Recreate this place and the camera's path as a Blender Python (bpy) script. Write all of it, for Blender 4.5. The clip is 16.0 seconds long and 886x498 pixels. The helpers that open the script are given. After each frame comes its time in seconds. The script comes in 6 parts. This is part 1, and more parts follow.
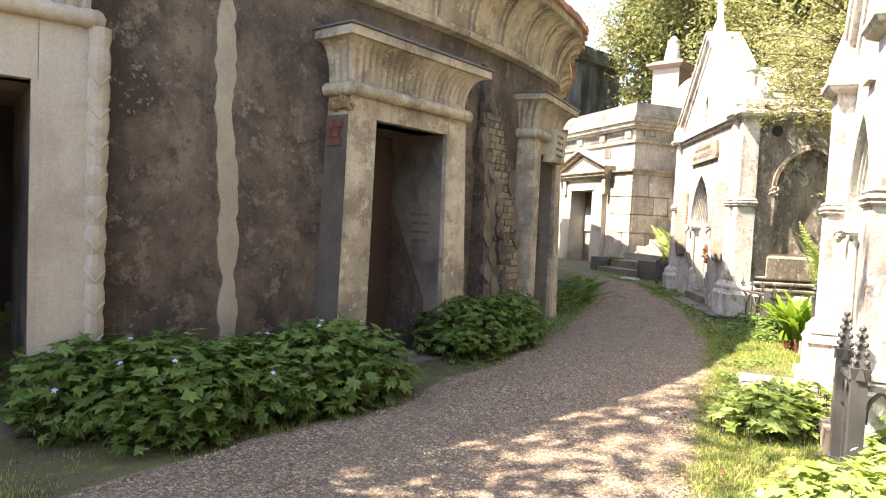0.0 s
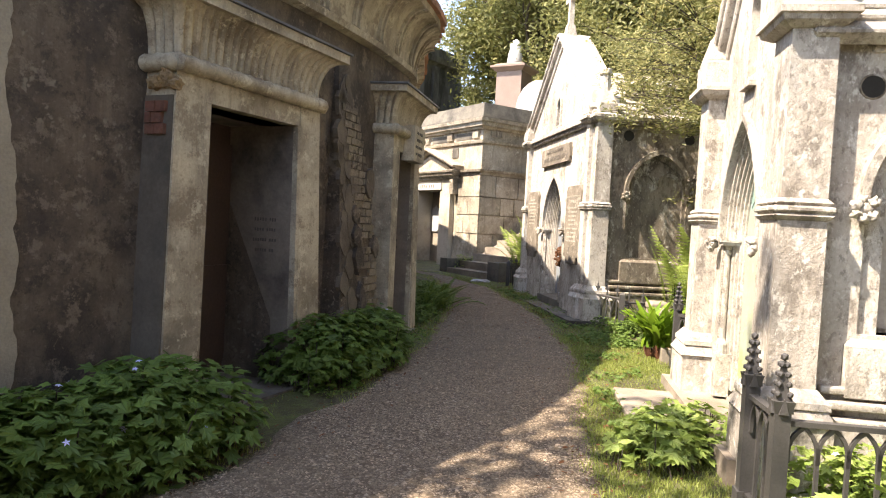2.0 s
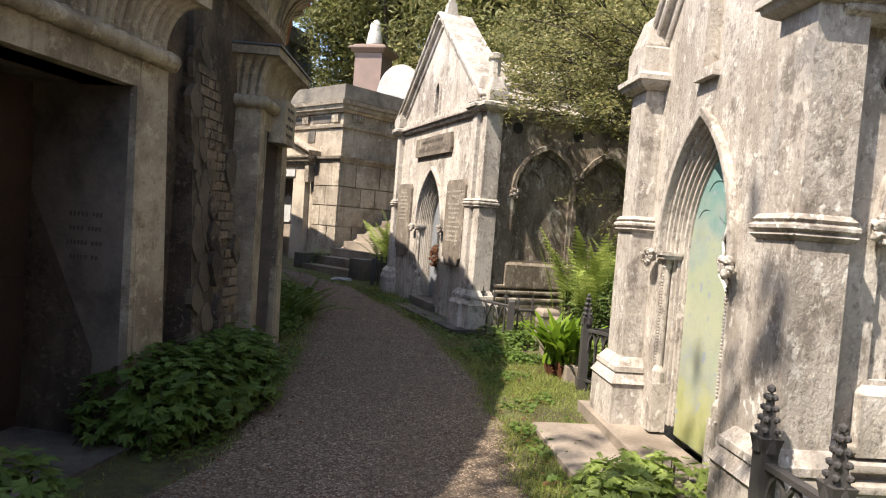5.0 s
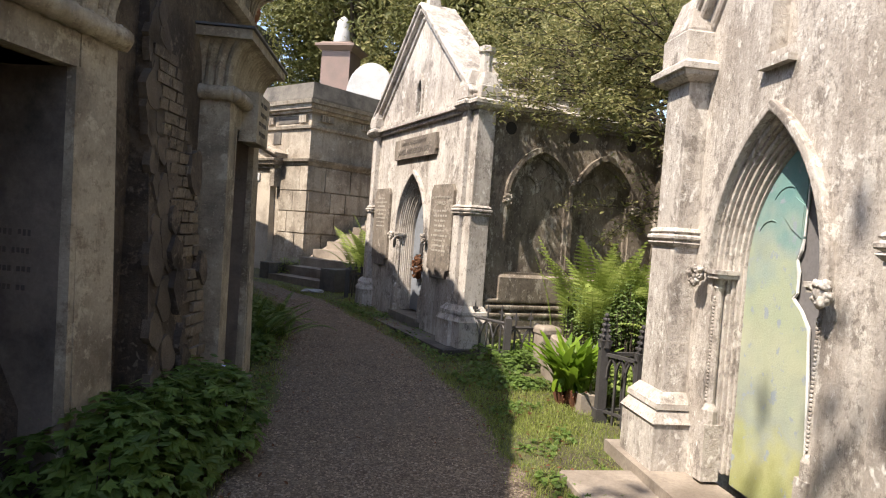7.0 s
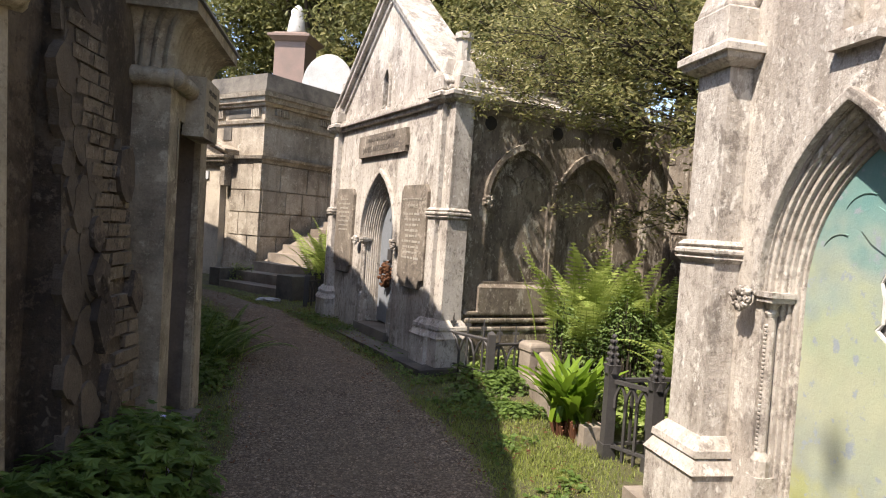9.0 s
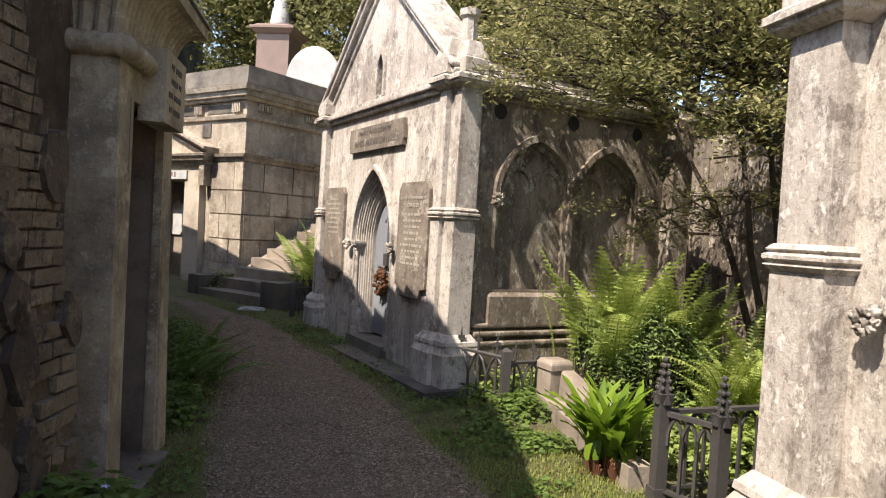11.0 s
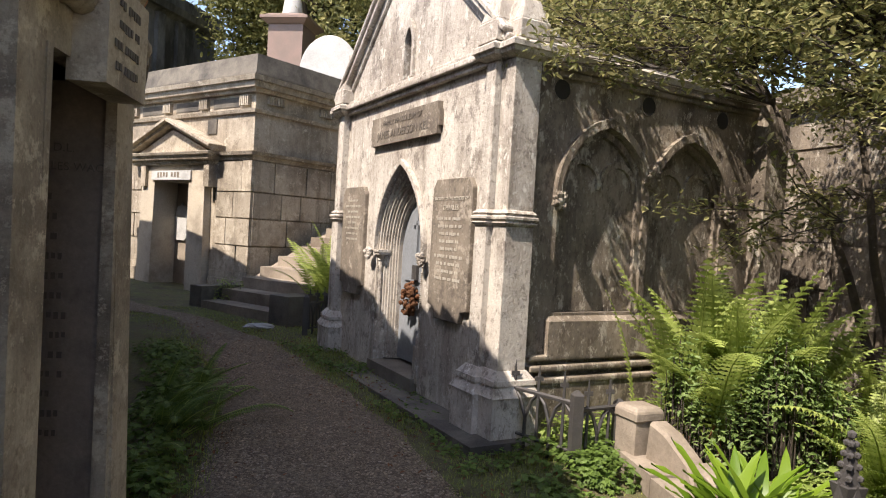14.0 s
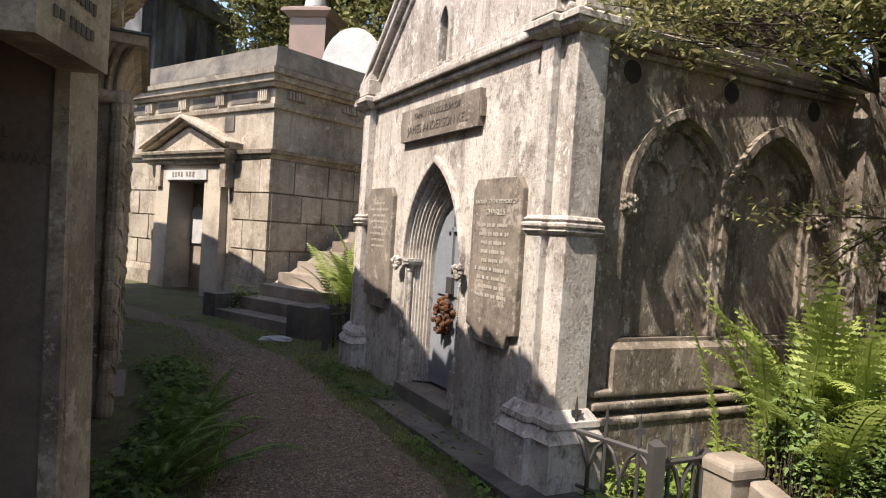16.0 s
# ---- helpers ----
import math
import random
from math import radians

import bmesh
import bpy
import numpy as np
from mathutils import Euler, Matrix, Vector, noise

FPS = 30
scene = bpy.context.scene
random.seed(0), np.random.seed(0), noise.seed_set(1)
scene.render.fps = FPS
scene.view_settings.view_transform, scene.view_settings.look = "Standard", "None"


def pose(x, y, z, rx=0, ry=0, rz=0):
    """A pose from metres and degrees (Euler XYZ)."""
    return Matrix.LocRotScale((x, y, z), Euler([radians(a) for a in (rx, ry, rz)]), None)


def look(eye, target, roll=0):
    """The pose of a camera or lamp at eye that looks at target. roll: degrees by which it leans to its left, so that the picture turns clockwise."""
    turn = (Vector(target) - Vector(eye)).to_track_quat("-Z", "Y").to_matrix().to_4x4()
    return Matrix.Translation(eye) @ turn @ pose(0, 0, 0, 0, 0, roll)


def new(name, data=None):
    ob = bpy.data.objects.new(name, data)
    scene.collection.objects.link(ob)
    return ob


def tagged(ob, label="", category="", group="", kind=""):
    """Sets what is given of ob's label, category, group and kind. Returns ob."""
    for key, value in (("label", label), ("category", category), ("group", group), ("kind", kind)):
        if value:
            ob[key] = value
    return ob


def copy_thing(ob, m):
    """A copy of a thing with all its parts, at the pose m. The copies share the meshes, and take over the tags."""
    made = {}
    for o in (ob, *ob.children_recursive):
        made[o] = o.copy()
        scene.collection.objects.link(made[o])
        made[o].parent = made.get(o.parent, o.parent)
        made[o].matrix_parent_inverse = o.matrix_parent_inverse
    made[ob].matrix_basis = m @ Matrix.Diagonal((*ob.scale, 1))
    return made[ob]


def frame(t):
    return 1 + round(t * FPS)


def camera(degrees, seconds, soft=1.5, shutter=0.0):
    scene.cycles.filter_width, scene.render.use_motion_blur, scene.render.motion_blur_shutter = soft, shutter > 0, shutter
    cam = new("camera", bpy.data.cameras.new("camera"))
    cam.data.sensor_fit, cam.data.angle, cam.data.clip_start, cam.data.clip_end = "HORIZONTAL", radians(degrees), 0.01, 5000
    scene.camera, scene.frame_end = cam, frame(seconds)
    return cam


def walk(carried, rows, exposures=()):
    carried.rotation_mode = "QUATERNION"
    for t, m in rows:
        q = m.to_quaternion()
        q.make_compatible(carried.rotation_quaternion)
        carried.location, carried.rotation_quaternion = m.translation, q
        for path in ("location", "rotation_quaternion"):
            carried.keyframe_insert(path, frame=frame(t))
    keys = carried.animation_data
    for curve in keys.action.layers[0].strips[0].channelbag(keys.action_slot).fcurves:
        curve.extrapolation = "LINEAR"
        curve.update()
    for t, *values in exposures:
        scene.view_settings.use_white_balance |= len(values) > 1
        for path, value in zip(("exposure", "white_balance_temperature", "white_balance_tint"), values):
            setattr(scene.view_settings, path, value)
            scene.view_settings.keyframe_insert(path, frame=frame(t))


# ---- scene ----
cam = camera(67.4, 16.0, soft=1.1)
METRES, EYE, TILT, LEAN, TURN = 6.6, 1.45, 0.0, 0.0, 23.2
ROWS = [
    (0.0, 0.0, 0.0, 0.0, 0.12, -2.49, -2.85),
    (0.5, -0.0049, 0.0326, 0.0, -3.84, -1.67, -2.53),
    (1.0, -0.0074, 0.0627, 0.0071, -7.23, -1.67, -2.36),
    (1.5, -0.0125, 0.0913, 0.0089, -9.77, -1.96, -2.65),
    (2.0, -0.0179, 0.1222, 0.0108, -13.73, -2.03, -3.09),
    (2.5, -0.0233, 0.1497, 0.0171, -18.38, -1.47, -3.47),
    (3.0, -0.0234, 0.1812, 0.0151, -21.46, -1.83, -3.9),
    (3.5, -0.0218, 0.2134, 0.0171, -22.96, -1.73, -4.0),
    (4.0, -0.0226, 0.2439, 0.0211, -23.31, -1.71, -4.02),
    (4.5, -0.0239, 0.2756, 0.0189, -24.84, -1.95, -4.42),
    (5.0, -0.0267, 0.3053, 0.0228, -27.38, -2.13, -4.54),
    (7.5, -0.0084, 0.459, 0.0315, -31.67, -1.49, -4.41),
    (8.0, -0.0028, 0.4858, 0.0354, -33.13, -1.66, -4.54),
    (10.5, 0.055, 0.6363, 0.0429, -35.62, -1.38, -3.49),
    (11.0, 0.0664, 0.6625, 0.0425, -35.85, -1.46, -3.45),
    (11.5, 0.0836, 0.6944, 0.0408, -35.83, -1.57, -3.28),
    (12.0, 0.0964, 0.7225, 0.0459, -35.67, -1.45, -3.26),
    (12.5, 0.108, 0.7522, 0.0452, -35.21, -1.37, -3.3),
    (13.0, 0.1176, 0.7811, 0.0452, -34.86, -1.27, -3.35),
    (13.5, 0.1297, 0.809, 0.049, -34.73, -1.3, -3.38),
    (14.0, 0.1466, 0.8378, 0.0469, -34.57, -1.29, -3.33),
    (14.5, 0.1633, 0.8648, 0.0497, -34.38, -1.34, -3.24),
    (15.0, 0.1751, 0.8908, 0.0514, -33.77, -1.34, -3.39),
    (15.5, 0.185, 0.9198, 0.0508, -32.98, -1.37, -3.52),
    (16.0, 0.1958, 0.95, 0.0532, -32.72, -1.26, -3.68),
]
walk(cam, [(t, pose(0, 0, EYE, TILT, LEAN, TURN) @ pose(METRES * x, METRES * y, METRES * z, 90 + pitch, roll, yaw)) for t, x, y, z, yaw, pitch, roll in ROWS],
     exposures=[(0.0, 2.84, 7300, 16), (1.0, 2.5, 7300, 16), (2.0, 2.0, 7250, 15), (3.5, 1.42, 7050, 14), (5.0, 1.22, 6850, 15), (8.0, 1.15, 6700, 16), (11.0, 1.15, 6850, 17), (13.5, 1.15, 6850, 17), (16.0, 1.1, 6700, 17)])

# ---- light ----
SUN_AZ, SUN_EL = radians(213.0), radians(53.8)
to_sun = Vector((math.cos(SUN_EL) * math.cos(SUN_AZ), math.cos(SUN_EL) * math.sin(SUN_AZ), math.sin(SUN_EL)))
world = bpy.data.worlds.new("sky")
scene.world = world
world.use_nodes = True
wn, wl = world.node_tree.nodes, world.node_tree.links
sky = wn.new("ShaderNodeTexSky")
sky.sky_type, sky.sun_disc = "NISHITA", False
sky.sun_elevation, sky.sun_rotation = SUN_EL, math.atan2(to_sun.x, to_sun.y)
wl.new(sky.outputs[0], wn["Background"].inputs[0])
wn["Background"].inputs[1].default_value = 0.15
sun = new("sun", bpy.data.lights.new("sun", "SUN"))
sun.data.energy, sun.data.angle, sun.data.color = 4.6, radians(0.5), (1.0, 0.94, 0.84)
sun.matrix_world = look(to_sun * 50, (0, 0, 0))


# ---- materials ----
def material(name, base, alt, rough=0.85, scale=3.0, fine=40.0, bump=0.3, bump_dist=0.02, dirt=None, dirt_amount=0.5, dirt_scale=1.2,
             stretch=(1, 1, 1), island=0.0, metal=0.0, speck=None, streak=None, lichen=None, mottle=None):
    """A weathered surface: two tones in large clouds, fine grain, streaked dirt and relief."""
    m = bpy.data.materials.new(name)
    m.use_nodes = True
    n, l = m.node_tree.nodes, m.node_tree.links
    bsdf = n["Principled BSDF"]
    geo = n.new("ShaderNodeNewGeometry")
    mp = n.new("ShaderNodeMapping")
    mp.inputs["Scale"].default_value = stretch
    l.new(geo.outputs["Position"], mp.inputs[0])

    def cloud(sc, detail=6, rough_=0.6, src=mp.outputs[0]):
        t = n.new("ShaderNodeTexNoise")
        t.inputs["Scale"].default_value, t.inputs["Detail"].default_value, t.inputs["Roughness"].default_value = sc, detail, rough_
        l.new(src, t.inputs["Vector"])
        return t.outputs["Fac"]

    def ramp(fac, a, b):
        r = n.new("ShaderNodeMapRange")
        r.inputs[1].default_value, r.inputs[2].default_value = a, b
        l.new(fac, r.inputs[0])
        return r.outputs[0]

    def mix(fac, a, b, mode="MIX"):
        x = n.new("ShaderNodeMix")
        x.data_type, x.blend_type = "RGBA", mode
        for sock, v in ((x.inputs[0], fac), (x.inputs[6], a), (x.inputs[7], b)):
            if isinstance(v, (tuple, list)):
                sock.default_value = (*v, 1)
            elif isinstance(v, float):
                sock.default_value = v
            else:
                l.new(v, sock)
        return x.outputs[2]

    grain = cloud(fine, 4, 0.7)
    col = mix(ramp(cloud(scale), 0.35, 0.65), base, alt)
    if dirt:
        col = mix(ramp(cloud(dirt_scale, 8, 0.65), 0.62 - 0.3 * dirt_amount, 0.8 - 0.3 * dirt_amount), col, dirt)
    if streak:
        ms = n.new("ShaderNodeMapping")
        ms.inputs["Scale"].default_value = (5.0, 5.0, 0.45)
        l.new(geo.outputs["Position"], ms.inputs[0])
        col = mix(ramp(cloud(1.0, 7, 0.7, ms.outputs[0]), 0.5, 0.72), col, streak)
    if mottle:
        # crusts with hard, crumbling edges: dark growth, pale bare stone, and small pits
        dark, pale, sc = mottle
        col = mix(ramp(cloud(sc, 12, 0.74), 0.54, 0.60), col, mix(0.72, col, dark))
        col = mix(ramp(cloud(sc * 1.7 + 0.3, 12, 0.76), 0.555, 0.60), col, mix(0.8, col, pale))
        col = mix(ramp(cloud(sc * 6.0, 9, 0.72), 0.565, 0.60), col, mix(0.5, col, dark))
        col = mix(ramp(cloud(sc * 8.3 + 0.7, 9, 0.72), 0.585, 0.61), col, mix(0.45, col, pale))
    if lichen:
        vt = n.new("ShaderNodeTexVoronoi")
        vt.inputs["Scale"].default_value = 16.0
        warp = n.new("ShaderNodeMix")
        warp.data_type, warp.blend_type = "RGBA", "ADD"
        warp.inputs[0].default_value = 0.12
        l.new(mp.outputs[0], warp.inputs[6])
        wn_ = n.new("ShaderNodeTexNoise")
        wn_.inputs["Scale"].default_value = 14.0
        l.new(mp.outputs[0], wn_.inputs["Vector"])
        l.new(wn_.outputs["Color"], warp.inputs[7])
        l.new(warp.outputs[2], vt.inputs["Vector"])
        inv = n.new("ShaderNodeMath")
        inv.operation = "MULTIPLY"
        l.new(ramp(vt.outputs["Distance"], 0.3, 0.16), inv.inputs[0])
        l.new(ramp(cloud(2.3, 3, 0.5), 0.52, 0.62), inv.inputs[1])
        col = mix(inv.outputs[0], col, lichen)
    if speck:
        col = mix(ramp(cloud(fine * 0.45, 2, 0.5), 0.66, 0.7), col, speck)
    col = mix(ramp(grain, 0.2, 0.8), col, mix(0.35, col, (0.02, 0.018, 0.015)))
    if island:
        info = n.new("ShaderNodeObjectInfo")
        add = n.new("ShaderNodeMath")
        l.new(geo.outputs["Random Per Island"], add.inputs[0])
        l.new(info.outputs["Random"], add.inputs[1])
        fr = n.new("ShaderNodeMath")
        fr.operation = "FRACT"
        l.new(add.outputs[0], fr.inputs[0])
        hs = n.new("ShaderNodeHueSaturation")
        l.new(ramp2(n, l, fr.outputs[0], 1 - island, 1 + island), hs.inputs["Value"])
        l.new(col, hs.inputs["Color"])
        col = hs.outputs[0]
    l.new(col, bsdf.inputs["Base Color"])
    l.new(ramp2(n, l, grain, max(0.05, rough - 0.12), min(1, rough + 0.1)), bsdf.inputs["Roughness"])
    bsdf.inputs["Metallic"].default_value = metal
    bsdf.inputs["Specular IOR Level"].default_value = 0.3
    if bump:
        add = n.new("ShaderNodeMath")
        add.operation = "ADD"
        l.new(grain, add.inputs[0])
        l.new(cloud(scale * 2.5, 8, 0.7), add.inputs[1])
        b = n.new("ShaderNodeBump")
        b.inputs["Strength"].default_value, b.inputs["Distance"].default_value = bump, bump_dist
        l.new(add.outputs[0], b.inputs["Height"])
        l.new(b.outputs[0], bsdf.inputs["Normal"])
    return m


def ramp2(n, l, fac, a, b):
    r = n.new("ShaderNodeMapRange")
    r.inputs[3].default_value, r.inputs[4].default_value = a, b
    l.new(fac, r.inputs[0])
    return r.outputs[0]


def leaf_material(name, dark, light, rough=0.5):
    """Leaves: each its own tone, and letting some light through."""
    m = bpy.data.materials.new(name)
    m.use_nodes = True
    n, l = m.node_tree.nodes, m.node_tree.links
    bsdf, out = n["Principled BSDF"], n["Material Output"]
    geo = n.new("ShaderNodeNewGeometry")
    x = n.new("ShaderNodeMix")
    x.data_type = "RGBA"
    x.inputs[6].default_value, x.inputs[7].default_value = (*dark, 1), (*light, 1)
    l.new(geo.outputs["Random Per Island"], x.inputs[0])
    l.new(x.outputs[2], bsdf.inputs["Base Color"])
    bsdf.inputs["Roughness"].default_value = rough
    bsdf.inputs["Specular IOR Level"].default_value = 0.35
    tr = n.new("ShaderNodeBsdfTranslucent")
    l.new(x.outputs[2], tr.inputs[0])
    ms = n.new("ShaderNodeMixShader")
    ms.inputs[0].default_value = 0.45
    l.new(bsdf.outputs[0], ms.inputs[1])
    l.new(tr.outputs[0], ms.inputs[2])
    l.new(ms.outputs[0], out.inputs[0])
    return m


def gravel_material():
    """Packed stones of many tones, with earth trodden in between."""
    m = bpy.data.materials.new("gravel")
    m.use_nodes = True
    n, l = m.node_tree.nodes, m.node_tree.links
    bsdf = n["Principled BSDF"]
    geo = n.new("ShaderNodeNewGeometry")

    def cells(scale):
        v = n.new("ShaderNodeTexVoronoi")
        v.inputs["Scale"].default_value = scale
        l.new(geo.outputs["Position"], v.inputs["Vector"])
        return v

    def cloud(scale, detail):
        t = n.new("ShaderNodeTexNoise")
        t.inputs["Scale"].default_value, t.inputs["Detail"].default_value, t.inputs["Roughness"].default_value = scale, detail, 0.65
        l.new(geo.outputs["Position"], t.inputs["Vector"])
        return t.outputs["Fac"]

    def mixed(fac, a, b):
        x = n.new("ShaderNodeMix")
        x.data_type = "RGBA"
        for sock, v in ((x.inputs[0], fac), (x.inputs[6], a), (x.inputs[7], b)):
            if isinstance(v, tuple):
                sock.default_value = (*v, 1)
            else:
                l.new(v, sock)
        return x.outputs[2]

    def span(fac, a, b):
        r = n.new("ShaderNodeMapRange")
        r.inputs[1].default_value, r.inputs[2].default_value = a, b
        l.new(fac, r.inputs[0])
        return r.outputs[0]

    big, small = cells(52.0), cells(120.0)
    tones = []
    for v in (big, small):
        sep = n.new("ShaderNodeSeparateColor")
        l.new(v.outputs["Color"], sep.inputs[0])
        cr = n.new("ShaderNodeValToRGB")
        l.new(sep.outputs[0], cr.inputs[0])
        el = cr.color_ramp.elements
        el[0].position, el[0].color = 0.0, (0.075, 0.053, 0.038, 1)
        el[1].position, el[1].color = 1.0, (0.42, 0.35, 0.275, 1)
        for p, c in ((0.35, (0.135, 0.1, 0.068, 1)), (0.7, (0.21, 0.16, 0.11, 1)), (0.9, (0.29, 0.236, 0.172, 1))):
            el.new(p).color = c
        tones.append(cr.outputs[0])
    col = mixed(span(cloud(9.0, 4), 0.42, 0.6), tones[1], tones[0])
    col = mixed(span(big.outputs["Distance"], 0.5, 0.85), col, (0.085, 0.062, 0.044))
    worn = n.new("ShaderNodeMath")
    worn.operation = "MULTIPLY"
    worn.inputs[1].default_value = 0.6
    l.new(span(cloud(0.9, 6), 0.45, 0.68), worn.inputs[0])
    col = mixed(worn.outputs[0], col, (0.155, 0.12, 0.082))
    l.new(col, bsdf.inputs["Base Color"])
    bsdf.inputs["Roughness"].default_value = 0.88
    bsdf.inputs["Specular IOR Level"].default_value = 0.25
    h = n.new("ShaderNodeMath")
    h.operation = "ADD"
    l.new(big.outputs["Distance"], h.inputs[0])
    l.new(small.outputs["Distance"], h.inputs[1])
    b = n.new("ShaderNodeBump")
    b.invert = True
    b.inputs["Strength"].default_value, b.inputs["Distance"].default_value = 0.8, 0.008
    l.new(h.outputs[0], b.inputs["Height"])
    l.new(b.outputs[0], bsdf.inputs["Normal"])
    return m


M = {
    "gravel": gravel_material(),
    "render_wall": material("stained_render", (0.15, 0.113, 0.08), (0.225, 0.175, 0.126), dirt=(0.062, 0.048, 0.039), dirt_amount=0.75, scale=1.1, fine=60, bump=0.45, streak=(0.075, 0.058, 0.047), lichen=(0.22, 0.185, 0.14), mottle=((0.05, 0.038, 0.031), (0.21, 0.165, 0.122), 2.8)),
    "portal": material("portal_stone", (0.56, 0.48, 0.355), (0.4, 0.34, 0.258), dirt=(0.19, 0.155, 0.115), dirt_amount=0.5, scale=2.0, dirt_scale=1.6, fine=55, streak=(0.24, 0.2, 0.15), mottle=((0.22, 0.17, 0.12), (0.6, 0.52, 0.39), 3.0)),
    "portal_new": material("smooth_stucco", (0.52, 0.46, 0.36), (0.45, 0.39, 0.31), dirt=(0.3, 0.25, 0.19), dirt_amount=0.3, scale=1.0, fine=70, bump=0.15, streak=(0.4, 0.34, 0.26)),
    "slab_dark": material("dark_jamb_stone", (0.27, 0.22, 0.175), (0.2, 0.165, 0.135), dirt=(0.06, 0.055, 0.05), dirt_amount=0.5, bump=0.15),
    "iron_door": material("rusty_door", (0.065, 0.042, 0.034), (0.09, 0.055, 0.04), rough=0.6, bump=0.2),
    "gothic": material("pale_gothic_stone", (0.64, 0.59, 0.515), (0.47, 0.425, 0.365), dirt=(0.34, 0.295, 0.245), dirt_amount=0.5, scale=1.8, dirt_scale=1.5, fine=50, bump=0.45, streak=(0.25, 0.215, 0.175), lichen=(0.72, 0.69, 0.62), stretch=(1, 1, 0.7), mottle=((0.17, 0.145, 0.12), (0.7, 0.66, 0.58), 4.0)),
    # darker, browner base than gothic, with its own dirt, streaks and lichen
    "gothic_dark": material("darker_gothic_stone", (0.36, 0.305, 0.235), (0.25, 0.205, 0.155), dirt=(0.1, 0.08, 0.06), dirt_amount=0.6, scale=1.8, dirt_scale=1.3, fine=50, bump=0.5, streak=(0.12, 0.1, 0.078), lichen=(0.5, 0.46, 0.38), stretch=(1, 1, 0.6), mottle=((0.085, 0.068, 0.05), (0.54, 0.49, 0.4), 3.6)),
    "ashlar": material("rusticated_ashlar", (0.5, 0.44, 0.345), (0.39, 0.335, 0.26), dirt=(0.2, 0.165, 0.125), dirt_amount=0.5, scale=1.5, fine=40, bump=0.5, island=0.14, streak=(0.2, 0.165, 0.12), mottle=((0.22, 0.18, 0.13), (0.56, 0.5, 0.4), 2.6)),
    "slate": material("dark_coping_stone", (0.13, 0.115, 0.095), (0.2, 0.18, 0.145), dirt=(0.06, 0.055, 0.05), dirt_amount=0.5),
    "tablet": material("engraved_tablet_stone", (0.29, 0.245, 0.19), (0.21, 0.178, 0.14), dirt=(0.14, 0.115, 0.09), dirt_amount=0.5, bump=0.2, streak=(0.15, 0.125, 0.1), mottle=((0.12, 0.1, 0.08), (0.42, 0.37, 0.3), 3.5)),
    "soil": material("mossy_turf_soil", (0.115, 0.13, 0.038), (0.125, 0.1, 0.06), scale=2.0, fine=50, bump=0.8, bump_dist=0.03, dirt=(0.065, 0.055, 0.032), dirt_amount=0.35, mottle=((0.06, 0.052, 0.03), (0.15, 0.19, 0.05), 4.0)),
    "iron": material("weathered_iron", (0.075, 0.072, 0.07), (0.11, 0.103, 0.098), rough=0.55, metal=0.4, fine=80, bump=0.2, bump_dist=0.004),
    "brick": material("old_brick", (0.2, 0.155, 0.112), (0.26, 0.21, 0.155), dirt=(0.09, 0.07, 0.056), island=0.2, fine=50, bump=0.7, mottle=((0.07, 0.055, 0.043), (0.3, 0.255, 0.2), 7.0)),
    "tile": material("terracotta_tile", (0.45, 0.2, 0.1), (0.34, 0.19, 0.12), island=0.2),
    "granite": material("pink_granite", (0.29, 0.205, 0.17), (0.24, 0.18, 0.15), rough=0.4, fine=120, bump=0.05),
    "marble": material("white_marble", (0.62, 0.62, 0.6), (0.5, 0.5, 0.48), dirt=(0.3, 0.3, 0.28), dirt_amount=0.3),
    "paint_grey": material("grey_door_paint", (0.27, 0.29, 0.31), (0.22, 0.24, 0.26), rough=0.6, bump=0.1),
    "bark": material("bark", (0.1, 0.08, 0.06), (0.06, 0.048, 0.036), scale=8, bump=0.8),
    "leaf_ivy": leaf_material("geranium_leaf", (0.075, 0.125, 0.025), (0.165, 0.25, 0.055)),
    "leaf_fern": leaf_material("fern_leaf", (0.21, 0.28, 0.055), (0.42, 0.49, 0.14)),
    "leaf_shrub": leaf_material("shrub_leaf", (0.12, 0.19, 0.055), (0.25, 0.34, 0.11)),
    "leaf_tree": leaf_material("holly_leaf", (0.14, 0.16, 0.055), (0.42, 0.385, 0.17)),
    "leaf_wood": leaf_material("woodland_leaf", (0.12, 0.135, 0.045), (0.28, 0.275, 0.11)),
    "grass": leaf_material("grass_blade", (0.17, 0.22, 0.045), (0.33, 0.36, 0.1)),
}


# ---- mesh helpers ----
def G(x, y):
    return 0.0265 * max(-40.0, min(45.0, y))


def link(name, bm, mat, parent=None, label="", smooth=False):
    me = bpy.data.meshes.new(name)
    bm.normal_update()
    bm.to_mesh(me)
    bm.free()
    if smooth:
        me.shade_smooth()
    me.materials.append(mat)
    ob = new(name, me)
    if parent:
        ob.parent = parent
    if label:
        ob["label"] = label
    return ob


def part(name, bm, mat, parent, label="", smooth=False):
    return link(name, bm, M[mat] if isinstance(mat, str) else mat, parent, label, smooth)


